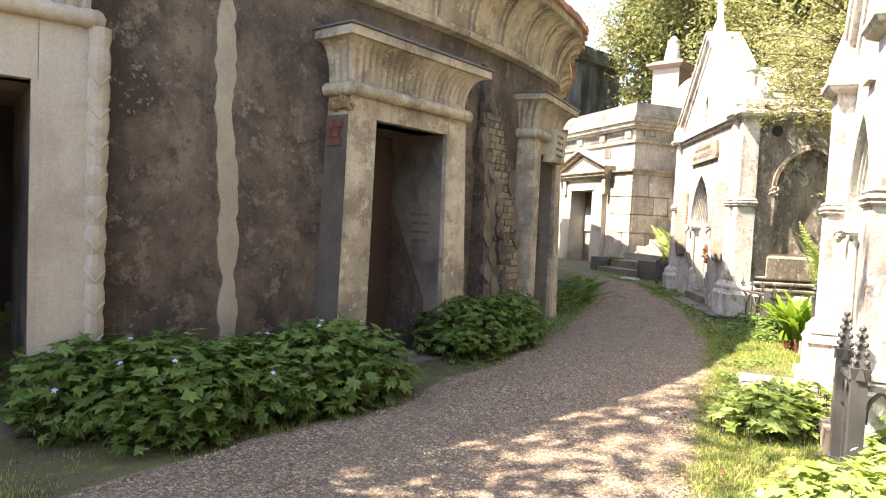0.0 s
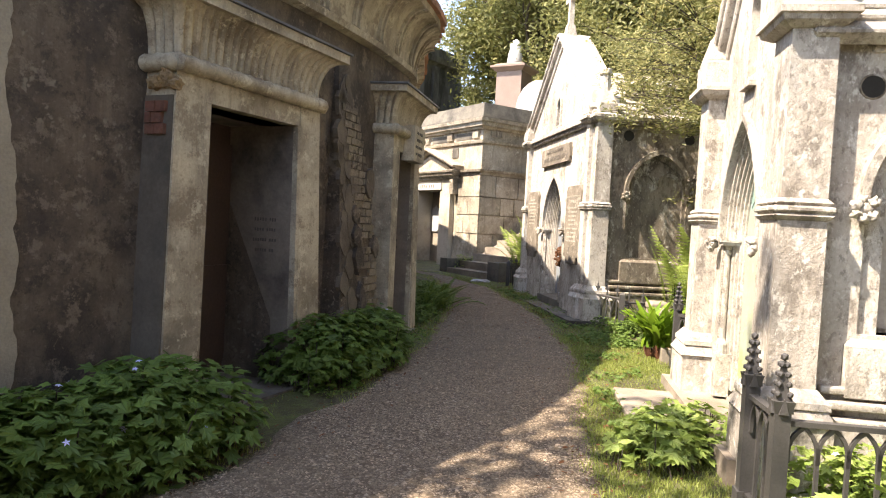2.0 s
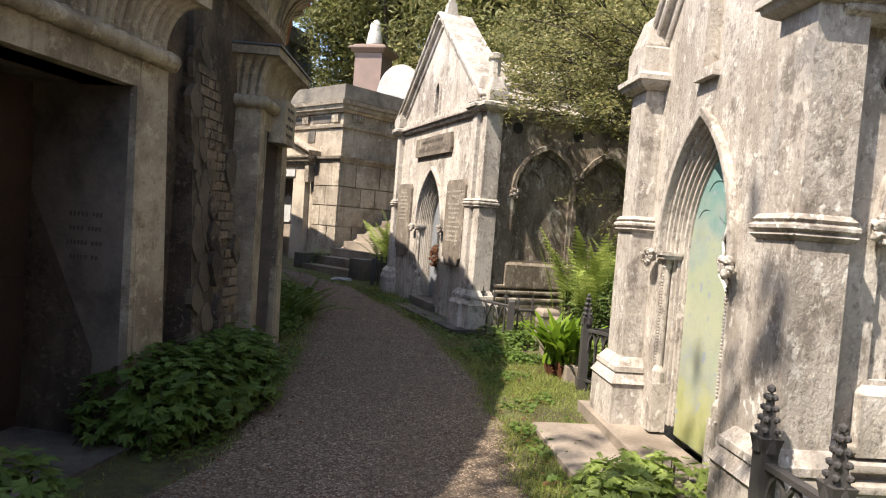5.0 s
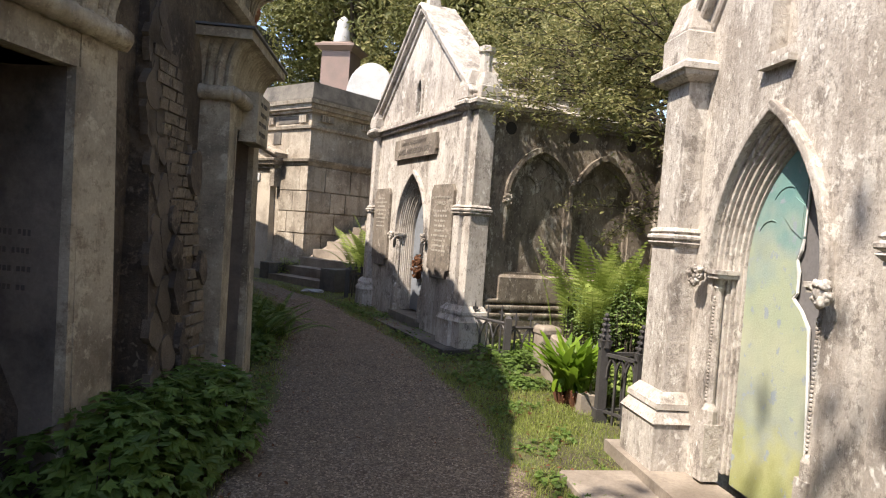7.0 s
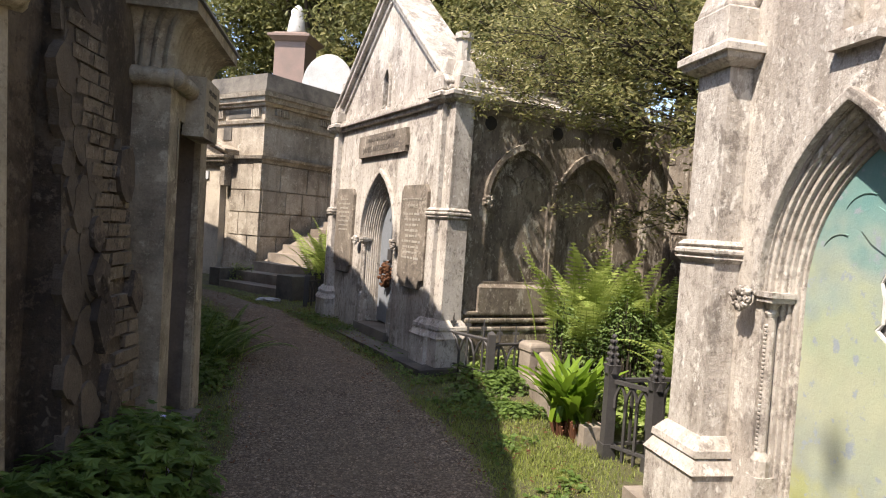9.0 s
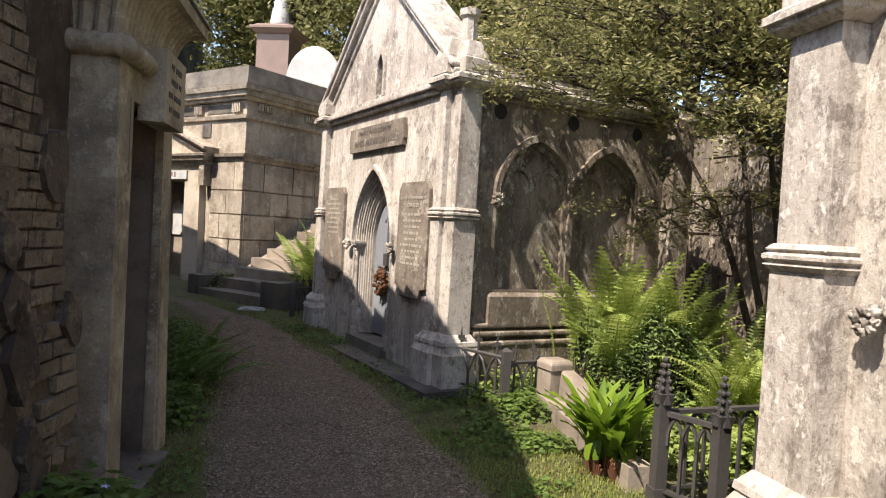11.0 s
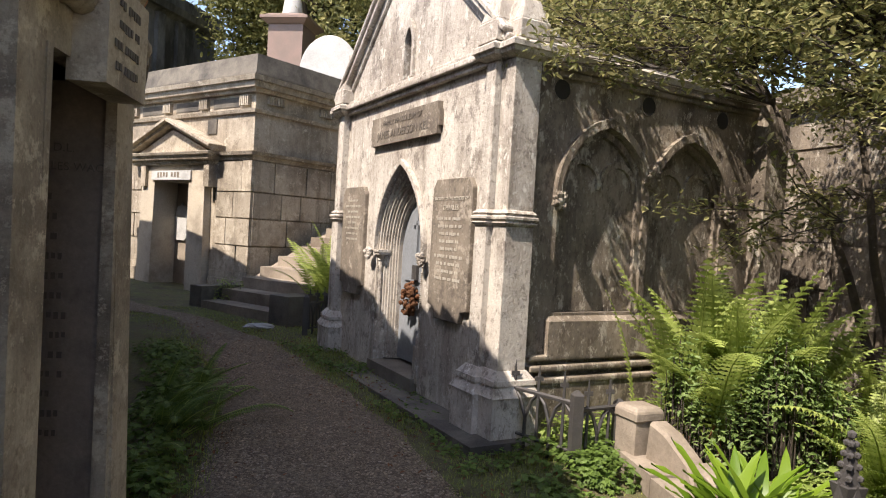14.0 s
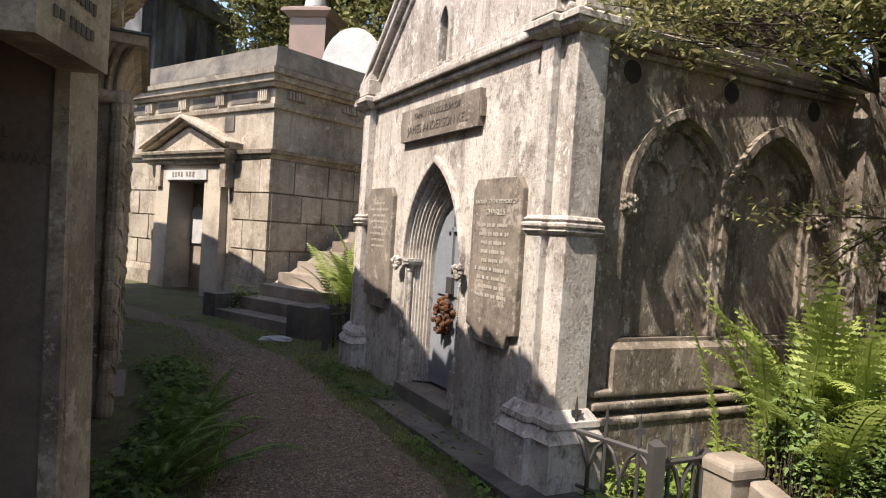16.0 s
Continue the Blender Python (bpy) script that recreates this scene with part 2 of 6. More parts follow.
def box(bm, x0, x1, y0, y1, z0, z1, top=None, m=None):
    """A box; top = (x0, x1, y0, y1) gives a tapered one."""
    tx0, tx1, ty0, ty1 = top or (x0, x1, y0, y1)
    p = [(x0, y0, z0), (x1, y0, z0), (x1, y1, z0), (x0, y1, z0), (tx0, ty0, z1), (tx1, ty0, z1), (tx1, ty1, z1), (tx0, ty1, z1)]
    vs = [bm.verts.new(m @ Vector(q) if m else q) for q in p]
    fs = [bm.faces.new([vs[i] for i in f]) for f in ((3, 2, 1, 0), (4, 5, 6, 7), (0, 1, 5, 4), (1, 2, 6, 5), (2, 3, 7, 6), (3, 0, 4, 7))]
    return fs


def soften(bm, width=0.012, segments=2):
    es = [e for e in bm.edges if len(e.link_faces) == 2 and e.calc_face_angle(0) > 0.5]
    bmesh.ops.bevel(bm, geom=es, offset=width, segments=segments, profile=0.6, affect="EDGES", clamp_overlap=True)
    return bm


def blk(*dims, top=None, bevel=0.012):
    bm = bmesh.new()
    box(bm, *dims, top=top)
    return soften(bm, bevel) if bevel else bm


def prism(bm, outline, y0, y1):
    """An outline in x, z pushed from y0 to y1."""
    a = [bm.verts.new((x, y0, z)) for x, z in outline]
    b = [bm.verts.new((x, y1, z)) for x, z in outline]
    n = len(a)
    bm.faces.new(a)
    bm.faces.new(list(reversed(b)))
    for i in range(n):
        bm.faces.new((a[i], b[i], b[(i + 1) % n], a[(i + 1) % n]))
    bmesh.ops.recalc_face_normals(bm, faces=bm.faces)
    return bm


def arch_pts(w, spring, apex, k=10):
    """The pointed curve over an opening of half width w: from the right springing over the apex to the left one, as x, z."""
    h = apex - spring
    c = (h * h - w * w) / (2 * w)
    r = c + w
    a1 = math.atan2(h, c)
    right = [(-c + r * math.cos(a1 * i / k), spring + r * math.sin(a1 * i / k)) for i in range(k + 1)]
    return right + [(-x, z) for x, z in reversed(right[:-1])]


def arch_wall(bm, x0, x1, z0, z1, cx, w, spring, apex, y0, y1, sill=None, top=None):
    """A wall x0..x1, z0..z1 with a pointed opening; top: a gable's apex height."""
    pts = [(cx + x, z) for x, z in arch_pts(w, spring, apex)]
    sill = z0 if sill is None else sill
    half = len(pts) // 2
    ax = cx
    zt = top if top else z1
    peak = (ax if top else cx, zt)
    right = [(cx + w, z0), (x1, z0), (x1, z1), peak] + [pts[half - i] for i in range(half + 1)]
    left = [peak, (x0, z1), (x0, z0), (cx - w, z0)] + [pts[-1 - i] for i in range(half + 1)]
    for outl in (right, left):
        a = [bm.verts.new((x, y0, z)) for x, z in outl]
        b = [bm.verts.new((x, y1, z)) for x, z in outl]
        bm.faces.new(a), bm.faces.new(list(reversed(b)))
        for i in range(len(a)):
            j = (i + 1) % len(a)
            bm.faces.new((a[i], b[i], b[j], a[j]))
    if sill > z0:
        box(bm, cx - w, cx + w, y0, y1, z0, sill)
    bmesh.ops.remove_doubles(bm, verts=bm.verts, dist=0.0005)
    bmesh.ops.recalc_face_normals(bm, faces=bm.faces)
    return bm


def round_band(bm, x0, x1, y_front, depth, steps):
    """Stacked mouldings round a block's front and sides: steps of (z0, z1, out0, out1)."""
    for z0, z1, o0, o1 in steps:
        box(bm, x0 - o0, x1 + o0, y_front - o0, y_front + depth, z0, z1, top=(x0 - o1, x1 + o1, y_front - o1, y_front + depth))
    return bm


def thing(name, m, label, category, group="", kind=""):
    ob = new(name)
    ob.matrix_world = m
    return tagged(ob, label, category, group, kind)


# ---- more mesh helpers ----
def quads(name, verts, faces, mat, parent=None, smooth=False):
    me = bpy.data.meshes.new(name)
    me.from_pydata([tuple(v) for v in verts], [], faces)
    me.update()
    if smooth:
        me.shade_smooth()
    me.materials.append(M[mat])
    ob = new(name, me)
    if parent:
        ob.parent = parent
    return ob


def arch_band(bm, cx, wo, wi, spring, ao, ai, z0, y0, y1, k=10):
    """The ring between two pointed arches, carried down to z0."""
    po = [(wo, z0)] + arch_pts(wo, spring, ao, k) + [(-wo, z0)]
    pi = [(wi, z0)] + arch_pts(wi, spring, ai, k) + [(-wi, z0)]
    ring4 = [[bm.verts.new((cx + x, y, z)) for (x, z), y in ((o, y0), (o, y1), (i, y1), (i, y0))] for o, i in zip(po, pi)]
    for a, b in zip(ring4, ring4[1:]):
        for j in range(4):
            q = (j + 1) % 4
            bm.faces.new((a[j], b[j], b[q], a[q]))
    bm.faces.new(ring4[0]), bm.faces.new(list(reversed(ring4[-1])))
    bmesh.ops.recalc_face_normals(bm, faces=bm.faces)
    return bm


def arch_slab(bm, cx, w, spring, apex, z0, y0, y1):
    return prism(bm, [(cx + w, z0)] + [(cx + x, z) for x, z in arch_pts(w, spring, apex)] + [(cx - w, z0)], y0, y1)


def bar(bm, p0, p1, th, y0, y1):
    """A straight bar in the x, z plane, th thick above its line."""
    (xa, za), (xb, zb) = p0, p1
    l = math.hypot(xb - xa, zb - za)
    nx, nz = -(zb - za) / l * th, (xb - xa) / l * th
    if nz < 0:
        nx, nz = -nx, -nz
    return prism(bm, [(xa, za), (xb, zb), (xb + nx, zb + nz), (xa + nx, za + nz)], y0, y1)


def arc_bar(bm, cx, cz, r, a0, a1, th, y0, y1, k=10):
    rings = []
    for i in range(k + 1):
        a = radians(a0 + (a1 - a0) * i / k)
        t = th * (0.35 + 0.65 * math.sin(math.pi * (i + 0.6) / (k + 1.2)))
        c, s = math.cos(a), math.sin(a)
        rings.append([bm.verts.new(v) for v in ((cx + c * r, y0, cz + s * r), (cx + c * r, y1, cz + s * r), (cx + c * (r + t), y1, cz + s * (r + t)), (cx + c * (r + t), y0, cz + s * (r + t)))])
    for a, b in zip(rings, rings[1:]):
        for j in range(4):
            q = (j + 1) % 4
            bm.faces.new((a[j], b[j], b[q], a[q]))
    bm.faces.new(rings[0]), bm.faces.new(list(reversed(rings[-1])))
    bmesh.ops.recalc_face_normals(bm, faces=bm.faces)
    return bm


def turned(bm, profile, cx=0.0, cy=0.0, n=14):
    """A turned body: profile of (radius, z)."""
    rings = [[bm.verts.new((cx + r * math.cos(2 * math.pi * i / n), cy + r * math.sin(2 * math.pi * i / n), z)) for i in range(n)] for r, z in profile]
    for a, b in zip(rings, rings[1:]):
        for i in range(n):
            j = (i + 1) % n
            bm.faces.new((a[i], a[j], b[j], b[i]))
    bm.faces.new(list(reversed(rings[0]))), bm.faces.new(rings[-1])
    return bm


def tube(bm, pts, radii, n=8):
    rings = []
    pts = [Vector(p) for p in pts]
    for i, p in enumerate(pts):
        d = (pts[min(i + 1, len(pts) - 1)] - pts[max(i - 1, 0)]).normalized()
        u = d.orthogonal().normalized() if i == 0 else (u - d * u.dot(d)).normalized()
        w = d.cross(u)
        r = radii[i] if isinstance(radii, (list, tuple)) else radii
        rings.append([bm.verts.new(p + (u * math.cos(2 * math.pi * j / n) + w * math.sin(2 * math.pi * j / n)) * r) for j in range(n)])
    for a, b in zip(rings, rings[1:]):
        for j in range(n):
            q = (j + 1) % n
            bm.faces.new((a[j], a[q], b[q], b[j]))
    bm.faces.new(list(reversed(rings[0]))), bm.faces.new(rings[-1])
    return bm


def knob(bm, c, r, rough=0.35, seed=0.0):
    """A lump of worn carving."""
    made = bmesh.ops.create_icosphere(bm, subdivisions=3, radius=r)
    for v in made["verts"]:
        v.co *= 1 + rough * noise.noise(v.co / r * 1.7 + Vector((seed, seed, 0)))
        v.co += Vector(c)
    return bm


def carved_boss(bm, c, r, seed=0.0):
    """A leafy stop: curled lobes round a hollow heart."""
    rnd = random.Random(int(seed * 97) + 5)
    knob(bm, c, r * 0.62, 0.3, seed)
    for i in range(7):
        a_ = i * 2 * math.pi / 7 + rnd.uniform(-0.2, 0.2)
        knob(bm, (c[0] + r * 0.72 * math.cos(a_), c[1] - r * 0.15 + rnd.uniform(-0.3, 0.1) * r, c[2] + r * 0.72 * math.sin(a_)), r * rnd.uniform(0.3, 0.45), 0.6, i + seed)
    return bm


def at_side(bm, x):
    """Turns a wall built along x to run along y, facing +x at the given x."""
    bmesh.ops.transform(bm, matrix=Matrix.Translation((x, 0, 0)) @ Matrix.Rotation(radians(90), 4, "Z"), verts=bm.verts)
    return bm


def lettering(text, size, m, parent, mat="letter", spacing=1.05):
    cu = bpy.data.curves.new("lettering", "FONT")
    cu.body, cu.size, cu.align_x, cu.extrude, cu.space_character = text, size, "CENTER", 0.002, spacing
    tmp = bpy.data.objects.new("lettering", cu)
    me = bpy.data.meshes.new_from_object(tmp)
    bpy.data.objects.remove(tmp)
    me.materials.append(M[mat])
    ob = new("lettering", me)
    ob.parent = parent
    ob.matrix_local = m @ pose(0, 0, 0, 90, 0, 0)
    ob["kind"] = "stuff"
    return ob


def bars(parent, rows, x0, x1, y, z_top, step, h, mat="letter", m=None):
    """Lines of worn writing that cannot be read."""
    rnd = random.Random(int(z_top * 1000) + rows)
    bm = bmesh.new()
    for r in range(rows):
        half = (x1 - x0) / 2 * rnd.uniform(0.55, 0.98)
        x, c = -half, (x0 + x1) / 2
        while x < half - h:
            w = min(rnd.uniform(1.2, 5.0) * h, half - x)
            zz = z_top - r * step
            n = max(1, int(w / (h * 0.8)))
            for i in range(n):
                box(bm, c + x + w * i / n, c + x + w * (i + 0.62) / n, y - 0.002, y + 0.002, zz - h * rnd.uniform(0.75, 1), zz)
            x += w + h * 0.7
    if m:
        bmesh.ops.transform(bm, matrix=m, verts=bm.verts)
    ob = part("lettering", bm, mat, parent)
    ob["kind"] = "stuff"
    return ob


M["letter"] = material("worn_letters", (0.10, 0.085, 0.07), (0.15, 0.13, 0.105), bump=0)
M["letter_pale"] = material("pale_worn_letters", (0.5, 0.46, 0.38), (0.4, 0.36, 0.3), bump=0)
M["lead"] = material("grey_lead_sheet", (0.16, 0.165, 0.18), (0.1, 0.105, 0.115), rough=0.5, bump=0.15)
# near-black colour standing in for the shade inside openings
M["black"] = material("opening_shade_black", (0.02, 0.018, 0.016), (0.03, 0.027, 0.024), bump=0)
M["flower"] = material("pale_blue_petal", (0.5, 0.5, 0.78), (0.6, 0.6, 0.85), bump=0)
M["dry_leaf"] = leaf_material("dead_brown_leaf", (0.10, 0.045, 0.02), (0.22, 0.10, 0.05), rough=0.8)
M["dry_stem"] = material("dry_rusty_stem", (0.20, 0.07, 0.03), (0.14, 0.06, 0.03), bump=0)
M["leaf_light"] = leaf_material("low_leaf", (0.17, 0.24, 0.045), (0.34, 0.42, 0.12))
M["leaf_tongue"] = leaf_material("strap_leaf", (0.11, 0.2, 0.015), (0.2, 0.3, 0.03), rough=0.35)
M["dark_stone"] = material("soot_dark_stone", (0.12, 0.12, 0.125), (0.2, 0.2, 0.2), dirt=(0.05, 0.05, 0.05), dirt_amount=0.6, stretch=(1, 1, 0.4))
M["pebble"] = material("loose_pebbles", (0.36, 0.275, 0.195), (0.22, 0.165, 0.117), island=0.5, bump=0)
M["grey_board"] = material("plain_grey_board", (0.21, 0.2, 0.19), (0.18, 0.17, 0.165), rough=0.7, bump=0.05, scale=0.8)
# white puts the sunlit glint of the torn edge into its colour
M["white_edge"] = material("sunlit_splintered_edge", (0.75, 0.74, 0.7), (0.66, 0.65, 0.6), bump=0.2)
M["patch"] = material("bare_render_patch", (0.42, 0.36, 0.27), (0.33, 0.28, 0.21), fine=60, scale=4, bump=0.4)
M["cement"] = material("dark_grey_cement", (0.15, 0.122, 0.093), (0.1, 0.084, 0.066), dirt=(0.065, 0.056, 0.046), dirt_amount=0.4, bump=0.2)
M["dull_brick"] = material("dull_red_brick", (0.22, 0.085, 0.055), (0.15, 0.07, 0.05), dirt=(0.1, 0.07, 0.05), dirt_amount=0.5, scale=6, bump=0.6)
M["rubble"] = material("ochre_rubble", (0.36, 0.24, 0.12), (0.25, 0.17, 0.1), dirt=(0.12, 0.09, 0.06), scale=6, bump=0.6)


def painted_board():
    m = material("flaking_teal_and_yellow_paint", (0.2, 0.3, 0.25), (0.42, 0.44, 0.3), rough=0.6, scale=3.5, fine=70, bump=0.3, bump_dist=0.006, dirt=(0.16, 0.2, 0.17), dirt_amount=0.5, dirt_scale=4, streak=(0.3, 0.36, 0.27))
    n, l = m.node_tree.nodes, m.node_tree.links
    bsdf = n["Principled BSDF"]
    base = bsdf.inputs["Base Color"].links[0].from_socket
    tc = n.new("ShaderNodeTexCoord")
    sep = n.new("ShaderNodeSeparateXYZ")
    l.new(tc.outputs["Object"], sep.inputs[0])
    ns = n.new("ShaderNodeTexNoise")
    ns.inputs["Scale"].default_value = 5
    l.new(tc.outputs["Object"], ns.inputs["Vector"])
    ad = n.new("ShaderNodeMath")
    ad.operation = "MULTIPLY_ADD"
    l.new(ns.outputs["Fac"], ad.inputs[0])
    ad.inputs[1].default_value = 1.0
    l.new(sep.outputs["Z"], ad.inputs[2])
    cr = n.new("ShaderNodeValToRGB")
    mr = n.new("ShaderNodeMapRange")
    mr.inputs[1].default_value, mr.inputs[2].default_value = 0.6, 2.6
    l.new(ad.outputs[0], mr.inputs[0])
    l.new(mr.outputs[0], cr.inputs[0])
    el = cr.color_ramp.elements
    el[0].position, el[0].color = 0.0, (0.3, 0.3, 0.07, 1)
    el[1].position, el[1].color = 1.0, (0.1, 0.29, 0.29, 1)
    for p, c in ((0.14, (0.4, 0.39, 0.15, 1)), (0.24, (0.33, 0.35, 0.28, 1)), (0.42, (0.42, 0.43, 0.29, 1)), (0.6, (0.39, 0.42, 0.27, 1)), (0.7, (0.3, 0.36, 0.31, 1)), (0.82, (0.15, 0.3, 0.29, 1))):
        el.new(p).color = c
    mx = n.new("ShaderNodeMix")
    mx.data_type = "RGBA"
    mx.inputs[0].default_value = 0.66
    l.new(base, mx.inputs[6])
    l.new(cr.outputs[0], mx.inputs[7])
    ns2 = n.new("ShaderNodeTexNoise")
    ns2.inputs["Scale"].default_value, ns2.inputs["Detail"].default_value = 16, 10
    l.new(tc.outputs["Object"], ns2.inputs["Vector"])
    mr2 = n.new("ShaderNodeMapRange")
    mr2.inputs[1].default_value, mr2.inputs[2].default_value = 0.6, 0.68
    l.new(ns2.outputs["Fac"], mr2.inputs[0])
    mx2 = n.new("ShaderNodeMix")
    mx2.data_type = "RGBA"
    l.new(mr2.outputs[0], mx2.inputs[0])
    l.new(mx.outputs[2], mx2.inputs[6])
    mx2.inputs[7].default_value = (0.26, 0.3, 0.32, 1)
    l.new(mx2.outputs[2], bsdf.inputs["Base Color"])
    return m


M["painted"] = painted_board()


# ---- ground ----
RC, RR = Vector((-15.8, 9.0, 0)), 13.45


def smooth_step(a, b, x):
    t = max(0.0, min(1.0, (x - a) / (b - a)))
    return t * t * (3 - 2 * t)


def H(x, y):
    """The ground: a gently rising walk, with the terrace behind the outer vaults and the mound inside the ring."""
    r = math.hypot(x - RC.x, y - RC.y)
    z = G(x, y)
    if -30 < y < 60:
        z += 3.6 * smooth_step(20.6, 21.6, r) + 5.0 * smooth_step(24, 60, r)
    z += 3.3 * (1 - smooth_step(11.2, 12.3, r))
    return z


def build_ground():
    bm = bmesh.new()
    xs = [-900, -200, -100, -60, -45] + [-34 + 0.4 * i for i in range(161)] + [32, 36, 40, 45, 50, 60, 80, 120, 300, 900]
    ys = [-900, -200, -100, -60, -40] + [-24 + 0.4 * i for i in range(146)] + [36, 40, 45, 50, 60, 80, 120, 300, 900]
    vs = [[bm.verts.new((x, y, H(x, y) + 0.03 * noise.noise((x * 0.8, y * 0.8, 0)) - (0.03 if path_side(x, y) else 0))) for x in xs] for y in ys]
    for j in range(len(ys) - 1):
        for i in range(len(xs) - 1):
            bm.faces.new((vs[j][i], vs[j][i + 1], vs[j + 1][i + 1], vs[j + 1][i]))
    g = link("ground", bm, M["soil"], smooth=True)
    tagged(g, "bare earthy ground with sparse grass and moss", "ground", kind="structure")


# edges of the gravel: (y, left x, right x)
PATH = [(-12, -8, -3), (-3, -4.2, 0.3), (0, -3.3, 0.5), (2.5, -2.75, 0.2), (4.0, -2.25, -0.1), (6.0, -1.9, -0.05), (8.0, -1.8, -0.08), (10.0, -1.9, -0.45), (12.0, -2.15, -1.05),
        (13.5, -2.5, -1.6), (15.0, -3.1, -2.5), (17, -6.0, -4.4), (20, -10, -7)]


def path_edges(y):
    for (ya, la, ra), (yb, lb, rb) in zip(PATH, PATH[1:]):
        if ya <= y <= yb:
            f = (y - ya) / (yb - ya)
            return la + f * (lb - la), ra + f * (rb - ra)
    return None


def path_side(x, y):
    e = path_edges(y)
    return e and e[0] + 0.3 < x < e[1] - 0.3


def build_path():
    bm = bmesh.new()
    rows, n = [], 30
    y = -12.0
    while y <= 20:
        l, r = path_edges(y)
        l += 0.12 * noise.noise((0, y * 1.3, 0)) + 0.05 * noise.noise((3, y * 5, 0)) - 0.12
        r += 0.12 * noise.noise((7, y * 1.3, 0)) + 0.05 * noise.noise((9, y * 5, 0)) + 0.12
        row = []
        for i in range(n + 1):
            f = i / n
            x = l + f * (r - l)
            e = min(f, 1 - f) * (r - l)
            row.append(bm.verts.new((x, y, G(x, y) - 0.035 + 0.06 * smooth_step(0, 0.28, e) + 0.012 * noise.noise((x * 3, y * 3, 1)))))
        rows.append(row)
        y += 0.15
    for a, b in zip(rows, rows[1:]):
        for i in range(n):
            bm.faces.new((a[i], a[i + 1], b[i + 1], b[i]))
    g = link("path", bm, M["gravel"], smooth=True)
    tagged(g, "compacted pale brown gravel footpath", "path", kind="structure")


build_ground()
build_path()


# ---- inner ring of vaults ----
def ring(a, out=0.0):
    """The pose on the ring's wall at azimuth a degrees: x along the wall, y into it, z up from the ground."""
    r = RR + out - (min(0.45, 0.03 * a + 0.004 * a * a) if a > 0 else 0.0)
    x, y = RC.x + r * math.cos(radians(a)), RC.y + r * math.sin(radians(a))
    return pose(x, y, G(x, y), 0, 0, 90 + a)


def ring_sweep(name, prof, a0, a1, step, mat, label, category):
    bm = bmesh.new()
    rings = []
    n = int(round((a1 - a0) / step))
    for i in range(n + 1):
        a = a0 + (a1 - a0) * i / n
        m = ring(a)
        base, d = m.translation, Vector((math.cos(radians(a)), math.sin(radians(a)), 0))
        rings.append([bm.verts.new(base + d * (o + 0.008 * noise.noise((a * 2, o * 3, z * 2))) + Vector((0, 0, z))) for o, z in prof])
    k = len(prof)
    for p, q in zip(rings, rings[1:]):
        for j in range(k):
            bm.faces.new((p[j], q[j], q[(j + 1) % k], p[(j + 1) % k]))
    bm.faces.new(rings[0]), bm.faces.new(list(reversed(rings[-1])))
    bmesh.ops.recalc_face_normals(bm, faces=bm.faces)
    return tagged(link(name, bm, M[mat]), label, category, kind="structure")


A0, A1 = -80.0, 45.0
# vault doorways: azimuth, half width, height
DOORS = [(-30.2, 0.58, 2.1), (-15.7, 0.47, 2.13), (-3.2, 0.38, 2.1), (14.6, 0.5, 2.05)]
start = A0
for az, hw, top in DOORS + [(None, 0, 0)]:
    half = math.degrees((hw + 0.04) / RR)
    stop = A1 if az is None else az - half
    ring_sweep("wall_inner_ring", [(0.05, -0.3), (0.04, 0.6), (0.02, 1.6), (0.0, 3.12), (-0.5, 3.12), (-0.5, -0.3)], start, stop, 1.0, "render_wall", "stained brown rendered curved wall of the vaults", "wall")
    if az is not None:
        ring_sweep("wall_over_door", [(0.01, top + 0.06), (0.0, 3.12), (-0.5, 3.12), (-0.5, top + 0.06)], az - half, az + half, 1.0, "render_wall", "stained rendered wall above a vault doorway", "wall")
        start = az + half
ring_sweep("trim_string_course", [(0.02, 3.12), (0.09, 3.14), (0.1, 3.2), (0.05, 3.23), (-0.3, 3.23), (-0.3, 3.12)], A0, A1, 1.0, "portal", "worn stone string course below the cove", "trim")
cove = [(0.03 + 0.33 * (1 - math.cos(radians(90 * i / 8))), 3.23 + 0.55 * math.sin(radians(90 * i / 8))) for i in range(9)]
cornice_ring = ring_sweep("trim_cove", cove + [(0.36, 3.86), (-0.45, 3.86), (-0.45, 3.23)], A0, A1, 1.0, "portal", "coved stone cornice over the vaults", "trim")


def cove_rib():
    bm = bmesh.new()
    for x in (-0.07, 0.03):
        rs = []
        for i in range(9):
            t = radians(90 * i / 8)
            o, z = 0.03 + 0.33 * (1 - math.cos(t)), 3.23 + 0.55 * math.sin(t)
            n = Vector((math.cos(t), -math.sin(t))) * 0.035
            rs.append([bm.verts.new(v) for v in ((x, -o + 0.01, z), (x + 0.05, -o + 0.01, z), (x + 0.045, -o - n.x, z + n.y), (x + 0.005, -o - n.x, z + n.y))])
        for a, b in zip(rs, rs[1:]):
            for j in range(4):
                bm.faces.new((a[j], a[(j + 1) % 4], b[(j + 1) % 4], b[j]))
    bmesh.ops.recalc_face_normals(bm, faces=bm.faces)
    return bm


first = part("rib", cove_rib(), "portal", cornice_ring)
first.matrix_world = ring(-40)
a = -37.0
while a < 30:
    o = new("rib", first.data)
    o.parent = cornice_ring
    o.matrix_world = ring(a)
    a += 2.6

